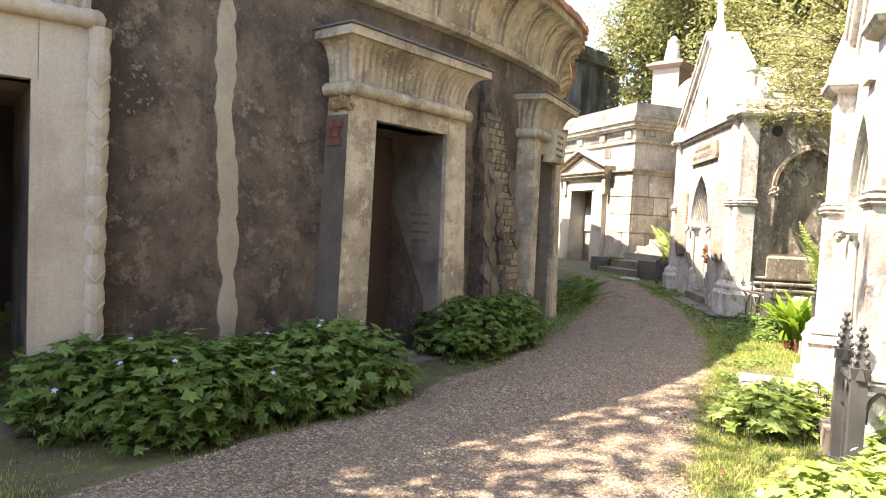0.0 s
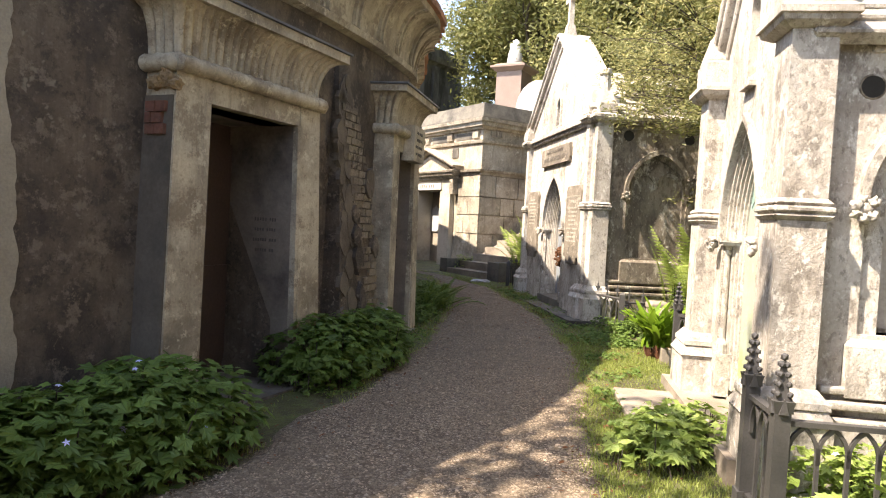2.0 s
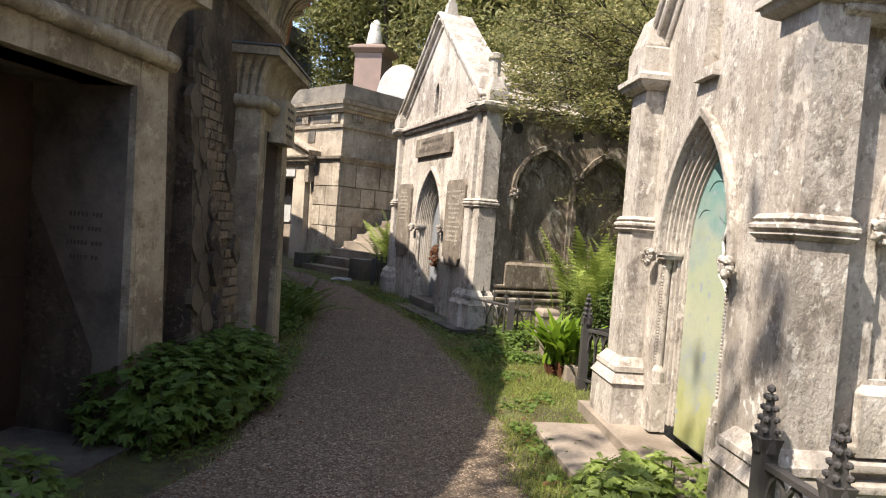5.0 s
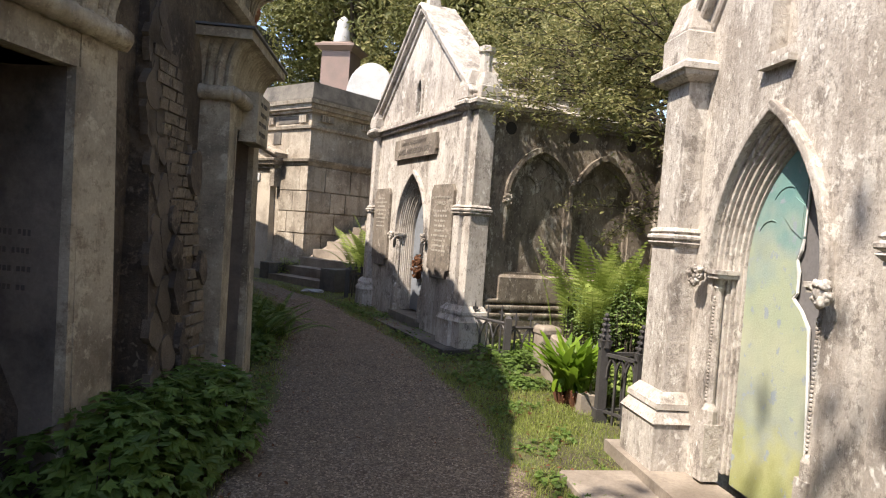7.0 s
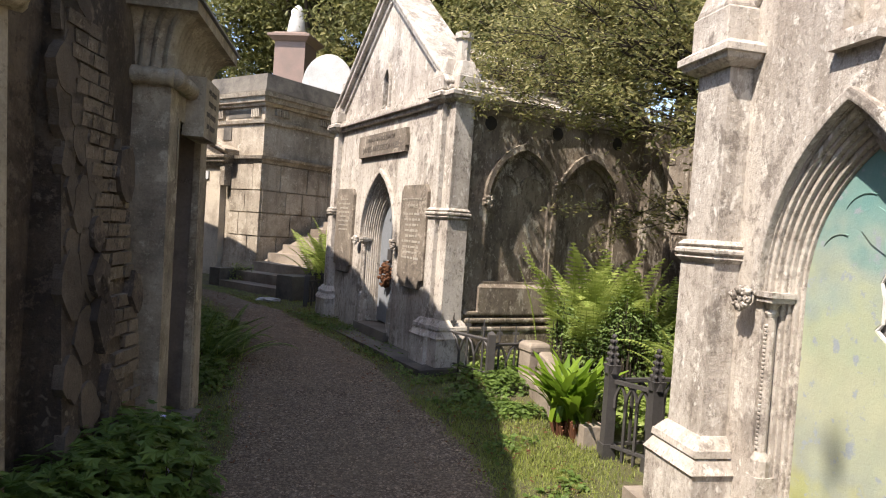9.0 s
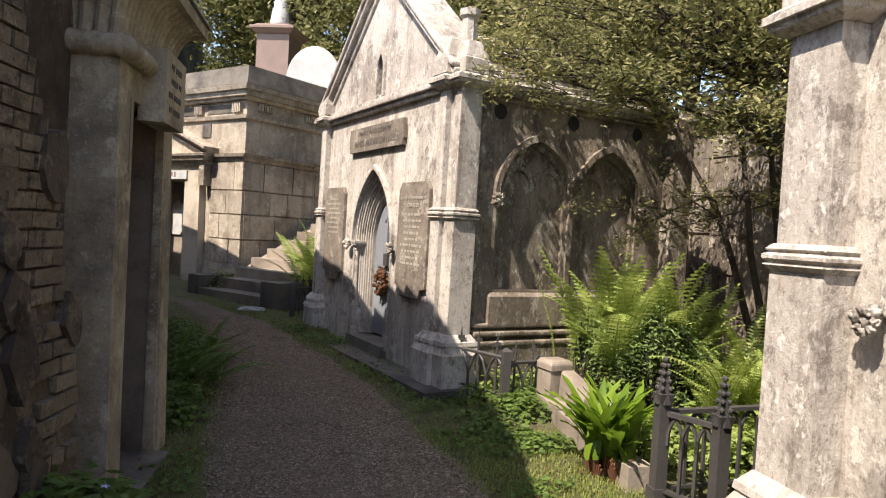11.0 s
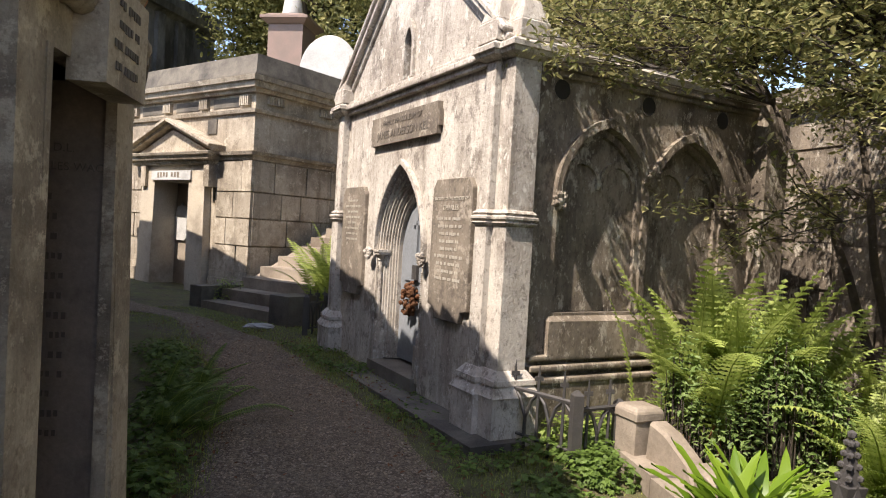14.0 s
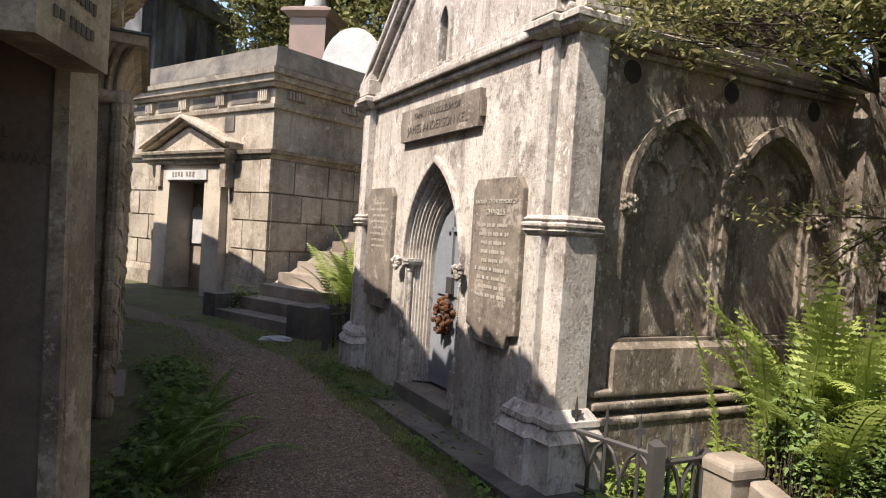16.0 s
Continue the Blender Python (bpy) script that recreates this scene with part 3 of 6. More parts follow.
tile_bm = bmesh.new()
box(tile_bm, -0.14, 0.14, -0.41, 0.02, 3.862, 3.96, top=(-0.138, 0.138, -0.40, 0.02))
soften(tile_bm, 0.01, 1)
tile = part("tile", tile_bm, "tile", cornice_ring)
tile.matrix_world = ring(-40)
rt = random.Random(5)
a = -38.8
while a < 25:
    o = new("tile", tile.data)
    o.parent = cornice_ring
    o.matrix_world = ring(a) @ pose(0, rt.uniform(-0.015, 0.015), rt.uniform(-0.004, 0.006), 0, 0, rt.uniform(-1.5, 1.5))
    a += 1.2


def cavetto(bm, x0, x1, y, yb, z0, z1, out, n_front, n_side):
    """A hollow cornice with upright flutes round a front and its two returns."""
    V = 8

    def off(v):
        return out * (1 - math.sqrt(max(0.0, 1 - (v * 0.98) ** 2)))

    def sheet(point, n):
        m = n * 4
        grid = []
        for j in range(V + 1):
            v = j / V
            row = []
            for i in range(m + 1):
                u = i / m
                flute = 0.034 * (1 - abs(math.sin(math.pi * n * u))) * (0.3 + 0.7 * math.sin(math.pi * min(1, 0.15 + v * 0.75)))
                row.append(bm.verts.new(point(u, off(v), flute, z0 + (z1 - z0) * v)))
            grid.append(row)
        for a_, b_ in zip(grid, grid[1:]):
            for i in range(m):
                bm.faces.new((a_[i], a_[i + 1], b_[i + 1], b_[i]))

    sheet(lambda u, o, f, z: (x0 - o + (x1 - x0 + 2 * o) * u, y - o + f, z), n_front)
    sheet(lambda u, o, f, z: (x1 + o - f, y - o + (yb - y + o) * u, z), n_side)
    sheet(lambda u, o, f, z: (x0 - o + f, yb + (y - o - yb) * u, z), n_side)
    return bm


def portal(a, hw, ow, label, prot=0.25, top=2.13, mat="portal", wrapped=False, door="iron_door", lint=0.22, batter=0.06, reveal=0.55, open_door=0, slab_rows=(), name="vault_portal", cheek="", corn=0.33, e=0.165):
    p = thing(name, ring(a), label, "portal", "vault portals")
    zc = top + lint
    for s in (-1, 1):
        bm = bmesh.new()
        x0, x1 = sorted((s * hw, s * (ow + batter)))
        tx0, tx1 = sorted((s * (hw - batter * 0.5), s * ow))
        box(bm, x0, x1, -prot - 0.05, 0.1, -0.25, zc, top=(tx0, tx1, -prot, 0.1))
        part("jamb", soften(bm, 0.015), mat, p)
        if cheek and s < 0:
            bm = bmesh.new()
            box(bm, -ow - batter - 0.012, -ow - batter + 0.02, -prot - 0.035, 0.1, -0.2, zc - 0.16, top=(-ow - 0.016, -ow + 0.02, -prot + 0.012, 0.1))
            part("cheek", soften(bm, 0.006, 1), cheek, p, "dark grey cement coat on the portal's return")
        bm = bmesh.new()
        x0, x1 = sorted((s * (hw - 0.035), s * (hw + 0.008)))
        tx0, tx1 = sorted((s * (hw - batter * 0.5 - 0.035), s * (hw - batter * 0.5 + 0.008)))
        box(bm, x0, x1, -prot - 0.03, -prot + 0.035, -0.1, top, top=(tx0, tx1, -prot - 0.01, -prot + 0.035))
        part("architrave", soften(bm, 0.012), mat, p)
        bm = bmesh.new()
        x0, x1 = sorted((s * (hw - 0.02), s * (hw + 0.1)))
        tx0, tx1 = sorted((s * (hw - 0.02 - batter * 0.5), s * (hw + 0.1)))
        box(bm, x0, x1, -prot + 0.03, -prot + reveal, -0.2, top + 0.1, top=(tx0, tx1, -prot + 0.03, -prot + reveal))
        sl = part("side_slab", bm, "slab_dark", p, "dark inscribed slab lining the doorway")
        if s > 0 and slab_rows:
            n, x_from = slab_rows
            bars(sl, n, -0.0 + x_from, x_from + 0.3, 0, 1.62, 0.085, 0.03, m=Matrix.Translation((hw - 0.048, -prot + 0.3, 0)) @ Matrix.Rotation(radians(-90), 4, "Z") @ Matrix.Translation((-x_from - 0.15, 0, 0)))
    part("lintel", blk(-hw + batter * 0.5 + 0.002, hw - batter * 0.5 - 0.002, -prot + 0.004, 0.1, top, zc - 0.004), mat, p)
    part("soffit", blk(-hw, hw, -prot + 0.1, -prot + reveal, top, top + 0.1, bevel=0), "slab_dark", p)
    # round moulding under the cornice
    bm = bmesh.new()
    pts = [(-ow - 0.02, 0.1, zc + 0.045), (-ow - 0.02, -prot - 0.02, zc + 0.045), (ow + 0.02, -prot - 0.02, zc + 0.045), (ow + 0.02, 0.1, zc + 0.045)]
    for q0, q1 in zip(pts, pts[1:]):
        n = max(4, int((Vector(q1) - Vector(q0)).length / 0.035))
        tube(bm, [Vector(q0).lerp(Vector(q1), i / n) for i in range(n + 1)], [0.055 + 0.006 * math.cos(i * 2.1) for i in range(n + 1)], 10)
    part("torus", bm, mat, p, smooth=True)
    bm = bmesh.new()
    cavetto(bm, -ow, ow, -prot, 0.2, zc + 0.09, zc + 0.09 + corn, e - 0.012, max(8, int(ow * 30)), 6)
    part("cornice", bm, mat, p, "fluted hollow cornice", smooth=False)
    part("cornice_core", blk(-ow + 0.03, ow - 0.03, -prot + 0.04, 0.2, zc, zc + 0.09 + corn, bevel=0), mat, p)
    zf = zc + 0.09 + corn
    part("fascia", blk(-ow - e, ow + e, -prot - e, 0.2, zf, zf + 0.07, bevel=0.018), mat, p)
    bm = bmesh.new()
    box(bm, -ow - e - 0.02, ow + e + 0.02, -prot - e - 0.02, 0.1, zf + 0.074, zf + 0.09, top=(-ow - e - 0.02, ow + e + 0.02, -prot - e - 0.02, 0.1))
    box(bm, -ow - e, ow + e, -prot - e, 0.1, zf + 0.09, zf + 0.1, top=(-ow * 0.8, ow * 0.8, -0.05, 0.1))
    part("lead_cap", bm, "lead", p, "grey lead capping sheet")
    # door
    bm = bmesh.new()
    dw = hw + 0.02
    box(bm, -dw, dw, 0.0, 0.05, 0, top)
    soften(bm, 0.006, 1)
    d = part("door", bm, door, p, "dark panelled door, rusty iron or, in the deep doorway, black for its shade")
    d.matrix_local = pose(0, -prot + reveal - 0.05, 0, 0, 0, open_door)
    for cx in (-0.5 * dw, 0.5 * dw):
        for z0, z1 in ((0.15, 0.95), (1.1, top - 0.15)):
            part("door_panel", blk(cx - 0.36 * dw, cx + 0.36 * dw, -0.022, 0.004, z0, z1, bevel=0.01), door, d)
    bm = bmesh.new()
    tube(bm, [(-0.3 * dw, -0.03, 1.05), (-0.3 * dw, -0.07, 1.05), (-0.3 * dw, -0.07, 0.98)], 0.012)
    knob(bm, (-0.3 * dw, -0.04, 0.96), 0.03, 0.1)
    part("handle", bm, "iron", d)
    bm = blk(-hw + 0.0, hw, -prot - 0.12, -prot + reveal, -0.3, 0.03)
    part("threshold", bm, "slab_dark", p, "worn grey threshold stone")
    if wrapped:
        for s in (-1, 1):
            bm = bmesh.new()
            n = 44
            tube(bm, [(s * (ow + 0.05), -prot + 0.0, -0.2 + (zc + 0.2) * i / n) for i in range(n + 1)], [0.066 - 0.011 * (i % 3 == 0) for i in range(n + 1)], 12)
            part("wrapped_roll", bm, mat, p, "carved roll moulding bound with bands", smooth=False)
            for i in range(11):
                z = 0.1 + i * 0.2
                arc = [(s * (ow + 0.05) + 0.064 * math.sin(t), -prot - 0.064 * math.cos(t), z + 0.07 * math.sin(abs(t) * 1.4)) for t in [-1.05, -0.7, -0.35, 0.0, 0.35, 0.7, 1.05]]
                part("binding", tube(bmesh.new(), arc, 0.010, 6), mat, p)
    return p


# this door is coloured black to give the deep doorway's shade
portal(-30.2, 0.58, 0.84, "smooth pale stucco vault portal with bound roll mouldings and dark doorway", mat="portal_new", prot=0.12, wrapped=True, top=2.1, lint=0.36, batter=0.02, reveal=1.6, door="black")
d2 = portal(-15.7, 0.545, 0.755, "weathered stone vault portal with battered jambs and fluted cornice", slab_rows=(7, 0.1), open_door=4, reveal=0.72, cheek="cement", lint=0.16, top=2.11, batter=0.09)
e3 = portal(-3.2, 0.38, 0.54, "narrow stone vault portal with an inscribed inner slab", top=2.1, slab_rows=(13, 0.0), reveal=0.5, lint=0.17, prot=0.22)
portal(14.6, 0.5, 0.84, "shaded stone vault portal with bound roll moulding", prot=0.15, wrapped=True, top=2.05)
# an inscribed block in the lintel of the narrow portal
lin = part("name_block", blk(-0.14, 0.32, -0.34, -0.2, 2.02, 2.42, bevel=0.02), "portal", e3)
bars(lin, 4, -0.1, 0.28, -0.343, 2.36, 0.08, 0.035)
wm = Matrix.Translation((0.38 - 0.05, -0.02, 0)) @ Matrix.Rotation(radians(-90), 4, "Z")
for text, size, z in (("CHARLES WACE", 0.05, 1.72), ("D.L.", 0.05, 1.80)):
    lettering(text, size, wm @ Matrix.Translation((0.0, 0, z)), e3, "letter")
# red brick laid bare at the corner of the weathered portal
rbk = random.Random(9)
for i in range(3):
    for k in range(2):
        y0 = -0.2 + 0.085 * k + 0.03 * (i % 2)
        bm = blk(-0.80 - rbk.uniform(0, 0.008), -0.76, y0, y0 + 0.08 - 0.03 * (k and i % 2), 1.86 + 0.072 * i, 1.925 + 0.072 * i, bevel=0.008)
        part("bare_brick", bm, "dull_brick", d2, "exposed red brick")
# the broken corner under the torus, showing ochre rubble
bm = bmesh.new()
for i in range(16):
    knob(bm, (-0.79 + 0.02 * rbk.random() + (0.03 * i if i > 9 else 0), -0.27 + 0.022 * min(i, 9), 2.2 + rbk.uniform(-0.03, 0.05)), rbk.uniform(0.025, 0.045), 0.6, i)
part("rubble", bm, "rubble", d2, "crumbled ochre rubble under the moulding")["kind"] = "stuff"


def wall_patch(a, width, z0, z1, seed, mat="patch", out=0.052):
    """A run of fallen render: a ragged sheet just proud of the wall."""
    bm = bmesh.new()
    rows = []
    n = 60
    for i in range(n + 1):
        z = z0 + (z1 - z0) * i / n
        tp = 0.75 + 0.35 * noise.noise((seed, z * 4, 7))
        lean = 0.16 * (1 - z / 3.0) + 0.03 * noise.noise((seed, z * 9, 2))
        l = lean - tp * width / 2 * (1 + 0.7 * noise.noise((seed, z * 2.2, 0))) + 0.08 * noise.noise((seed, z * 0.9, 5))
        r = lean + 0.02 * noise.noise((seed + 4, z * 11, 2)) + tp * width / 2 * (1 + 0.6 * noise.noise((seed + 9, z * 2.2, 0))) + 0.08 * noise.noise((seed, z * 0.9, 5))
        o = -out + 0.05 * z / 3.0 - 0.008
        rows.append([bm.verts.new((l, o + 0.03, z)), bm.verts.new((l + 0.01, o, z)), bm.verts.new((r - 0.01, o, z)), bm.verts.new((r, o + 0.03, z))])
    for p, q in zip(rows, rows[1:]):
        for j in range(3):
            bm.faces.new((p[j], p[j + 1], q[j + 1], q[j]))
    ob = link("render_streak", bm, M[mat])
    ob.matrix_world = ring(a)
    tagged(ob, "pale streak of newer render on the stained wall", "render", kind="structure")


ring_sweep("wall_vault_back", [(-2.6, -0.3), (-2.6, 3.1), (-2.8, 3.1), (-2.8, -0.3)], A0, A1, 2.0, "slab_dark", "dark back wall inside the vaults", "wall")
wall_patch(-22.95, 0.2, 0.3, 3.1, 1.0)


def build_brick_pier():
    p = thing("brick_pier", ring(-8.9), "leaning brick pier with broken plaster beside the portal", "pier")
    bm = bmesh.new()
    box(bm, -0.36, 0.56, -0.30, 0.1, -0.3, 2.95, top=(-0.2, 0.14, -0.04, 0.1))
    part("core", soften(bm, 0.02), "render_wall", p, "crumbling dark plaster")
    rnd = random.Random(3)
    bb = bmesh.new()
    box(bb, -0.5, 0.5, -0.5, 0.5, -0.5, 0.5)
    soften(bb, 0.05, 1)
    proto = None
    for row in range(33):
        z = 0.0 + row * 0.075
        f = (z + 0.3) / 3.25
        front = -0.30 + 0.26 * f
        c = 0.37 - 0.36 * f - 0.5 * max(0.0, f - 0.6)
        half = 0.16 - 0.03 * f + 0.07 * math.sin(math.pi * f)
        x = c - half + (0.05 if row % 2 else 0)
        while x < c + half - 0.02:
            w = min(0.11 if rnd.random() < 0.4 else 0.2, c + half - x)
            if rnd.random() > 0.08:
                if proto is None:
                    ob = proto = part("brick", bb, "brick", p)
                else:
                    ob = new("brick", proto.data)
                    ob.parent = p
                ob.matrix_local = pose(x + w / 2, front + rnd.uniform(-0.006, 0.008), z, rnd.uniform(-2, 6), rnd.uniform(-2, 2), rnd.uniform(-3, 3)) @ Matrix.Diagonal((w - 0.012, 0.06, 0.062, 1))
            x += w
    # scabs of old plaster clinging to the face and lapping the bricks
    for i in range(46):
        z = rnd.uniform(0.15, 2.7)
        f = (z + 0.3) / 3.25
        front = -0.30 + 0.26 * f
        x = rnd.uniform(-0.32 + 0.14 * f, 0.16 - 0.2 * f) if i < 34 else 0.37 - 0.36 * f - 0.5 * max(0.0, f - 0.6) + rnd.choice((-1, 1)) * 0.19
        r = rnd.uniform(0.035, 0.11)
        n = 13
        ring_ = [(x + r * (1 + 0.5 * noise.noise((math.cos(k * 2 * math.pi / n) * 1.6, math.sin(k * 2 * math.pi / n) * 1.6, i * 3.7))) * math.cos(k * 2 * math.pi / n),
                  z + 1.5 * r * (1 + 0.5 * noise.noise((math.cos(k * 2 * math.pi / n) * 1.6, math.sin(k * 2 * math.pi / n) * 1.6, i * 3.7 + 9))) * math.sin(k * 2 * math.pi / n)) for k in range(n)]
        bm = prism(bmesh.new(), ring_, -0.012 if i < 34 else -0.045, 0.03)
        for v in bm.verts:
            v.co.y += front + 0.08 * (v.co.z - z) - (0.004 * (i % 3) if v.co.y < 0 else 0)
        part("plaster_scab", bm, "patch_dull" if i < 34 else "render_wall", p, "ragged scab of old plaster")
    return p


M["patch_dull"] = material("dull_old_plaster", (0.2, 0.16, 0.12), (0.14, 0.11, 0.083), dirt=(0.08, 0.063, 0.05), dirt_amount=0.5, fine=60, scale=4, bump=0.5)
build_brick_pier()


# ---- gothic chapels ----
def moulded(x0, x1, y0, y1, steps, bevel=0.008):
    """A block whose outline steps in and out: (z0, z1, out at z0, out at z1)."""
    bm = bmesh.new()
    outs = []
    for z0, z1, a_, b_ in steps:
        for zo in ((z0, a_), (z1, b_)):
            if not outs or abs(outs[-1][0] - zo[0]) + abs(outs[-1][1] - zo[1]) > 1e-6:
                outs.append(zo)
    rings = [[bm.verts.new(q) for q in ((x0 - o, y0 - o, z), (x1 + o, y0 - o, z), (x1 + o, y1 + o, z), (x0 - o, y1 + o, z))] for z, o in outs]
    for p, q in zip(rings, rings[1:]):
        for j in range(4):
            bm.faces.new((p[j], p[(j + 1) % 4], q[(j + 1) % 4], q[j]))
    bm.faces.new(list(reversed(rings[0]))), bm.faces.new(rings[-1])
    bmesh.ops.recalc_face_normals(bm, faces=bm.faces)
    return soften(bm, bevel, 1) if bevel else bm


def buttress(c, x0, x1, y0, y1, base, band, eave, mat):
    """A staged buttress with a moulded foot, a triple band and a cap."""
    part("plinth", moulded(x0, x1, y0, y1, [(-0.35, base - 0.18, 0.08, 0.08), (base - 0.18, base - 0.1, 0.095, 0.05), (base - 0.1, base - 0.06, 0.065, 0.06), (base - 0.06, base, 0.055, 0.01)]), mat, c)
    bm = bmesh.new()
    box(bm, x0, x1, y0, y1, base - 0.01, band)
    soften(bm, 0.035, 2)
    part("shaft", bm, mat, c)
    part("band", moulded(x0, x1, y0, y1, [(band, band + 0.03, 0.005, 0.03), (band + 0.03, band + 0.045, 0.01, 0.01), (band + 0.045, band + 0.075, 0.03, 0.03), (band + 0.075, band + 0.09, 0.008, 0.008), (band + 0.09, band + 0.12, 0.025, 0.0)]), mat, c)
    bm = bmesh.new()
    box(bm, x0 + 0.015, x1 - 0.015, y0 + 0.015, y1, band + 0.12, eave)
    soften(bm, 0.03, 2)
    part("shaft", bm, mat, c)
    part("cap", moulded(x0, x1, y0, y1, [(eave, eave + 0.03, 0.0, 0.05), (eave + 0.03, eave + 0.06, 0.05, 0.06), (eave + 0.06, eave + 0.1, 0.075, 0.075), (eave + 0.1, eave + 0.13, 0.07, 0.03)]), mat, c)


def pinnacle(c, x, y, z, w, h, mat):
    """A weathered block with a gablet over a corner."""
    part("pinnacle", moulded(x - w, x + w, y - w, y + w, [(z, z + h * 0.45, 0, 0), (z + h * 0.45, z + h * 0.5, -0.012, -0.012), (z + h * 0.5, z + h, -0.012, -w * 0.45)], 0.012), mat, c)


def side_wall(c, x, d0, d1, h, niches, mat, sill_h=0.93, rec=0.16):
    """A side wall facing +x with blind pointed niches: (centre, half width, spring, apex)."""
    edges = [d0] + [(n0[0] + n0[1] + n1[0] - n1[1]) / 2 for n0, n1 in zip(niches, niches[1:])] + [d1]
    bm = bmesh.new()
    for (cy, w, sp, ap), e0, e1 in zip(niches, edges, edges[1:]):
        b2 = bmesh.new()
        arch_wall(b2, e0, e1, 0, h, cy, w, sp, ap, 0, rec, sill=sill_h)
        at_side(b2, x)
        me = bpy.data.meshes.new("tmp")
        b2.to_mesh(me)
        b2.free()
        bm.from_mesh(me)
        bpy.data.meshes.remove(me)
    part("side_wall", bm, mat, c)
    part("side_core", at_side(blk(d0, d1, rec, 0.36, 0, h, bevel=0), x), mat, c)
    for k, (cy, w, sp, ap) in enumerate(niches):
        part("hood_mould", at_side(arch_band(bmesh.new(), cy, w + 0.055, w + 0.004, sp, ap + 0.08, ap + 0.005, sp - 0.05, -0.05, 0.03), x), mat, c)
        part("inner_arch", at_side(arch_band(bmesh.new(), cy, w - 0.002, w - 0.045, sp, ap - 0.003, ap - 0.06, sill_h, rec * 0.4, rec), x), mat, c)
        for s in (-1, 1):
            bm = bmesh.new()
            arc_bar(bm, cy + s * w * 0.42, sp + (ap - sp) * 0.2, w * 0.36, 90 - s * 100, 90 + s * 100, 0.05, rec * 0.55, rec)
            part("cusp", at_side(bm, x), mat, c)
            bm = bmesh.new()
            if (k > 0 and s < 0) or (k == 0 and s > 0):
                # the two hoods meet in one carved boss
                if s > 0:
                    carved_boss(bm, (cy + w + 0.015, -0.05, sp + 0.2), 0.075, cy)
            else:
                carved_boss(bm, (cy + s * (w + 0.03), -0.05, sp - 0.04), 0.07, s + cy)
            if bm.verts:
                part("boss", at_side(bm, x), mat, c, "carved leafy stone boss", smooth=True)
            else:
                bm.free()
        bm = bmesh.new()
        box(bm, cy - w - 0.06, cy + w + 0.06, -0.06, 0.16, sill_h - 0.34, sill_h - 0.06)
        box(bm, cy - w - 0.06, cy + w + 0.06, -0.06, 0.16, sill_h - 0.06, sill_h, top=(cy - w, cy + w, 0.04, 0.16))
        part("sill", at_side(soften(bm, 0.008, 1), x), mat, c)
    for i, (z, o, t) in enumerate(((0.57, 0.06, 0.045), (0.49, 0.08, 0.05), (0.40, 0.10, 0.05))):
        bm = bmesh.new()
        prism(bm, [(d0 + 0.05, z), (d1, z), (d1, z + t), (d0 + 0.05, z + t)], -o, 0.01)
        part("base_mould", at_side(soften(bm, 0.02, 3), x), mat, c)
    bm = bmesh.new()
    box(bm, d0, d1, -0.09, 0.0, -0.4, 0.4)
    part("side_plinth", at_side(soften(bm), x), mat, c)
    for z, o, t in ((h - 0.1, 0.025, 0.05), (h - 0.05, 0.045, 0.07)):
        part("eave_mould", at_side(soften(prism(bmesh.new(), [(d0 + 0.2, z), (d1, z), (d1, z + t), (d0 + 0.2, z + t)], -o, 0.02), 0.015, 2), x), mat, c)


def roundel(c, x, y, z, r=0.075):
    bm = bmesh.new()
    n = 20
    prof = [(r + 0.01, 0.0), (r + 0.006, 0.006), (r, 0.006), (r, -0.0)]
    rings = [[bm.verts.new((x + o, y + rr * math.cos(2 * math.pi * i / n), z + rr * math.sin(2 * math.pi * i / n))) for i in range(n)] for rr, o in prof]
    for a_, b_ in zip(rings, rings[1:]):
        for i in range(n):
            bm.faces.new((a_[i], a_[(i + 1) % n], b_[(i + 1) % n], b_[i]))
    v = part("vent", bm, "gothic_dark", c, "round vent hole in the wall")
    # flat disc over the wall, the hole's darkness put into its colour
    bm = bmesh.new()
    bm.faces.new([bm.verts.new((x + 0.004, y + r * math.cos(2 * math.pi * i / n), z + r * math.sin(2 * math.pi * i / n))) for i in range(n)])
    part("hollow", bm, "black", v)


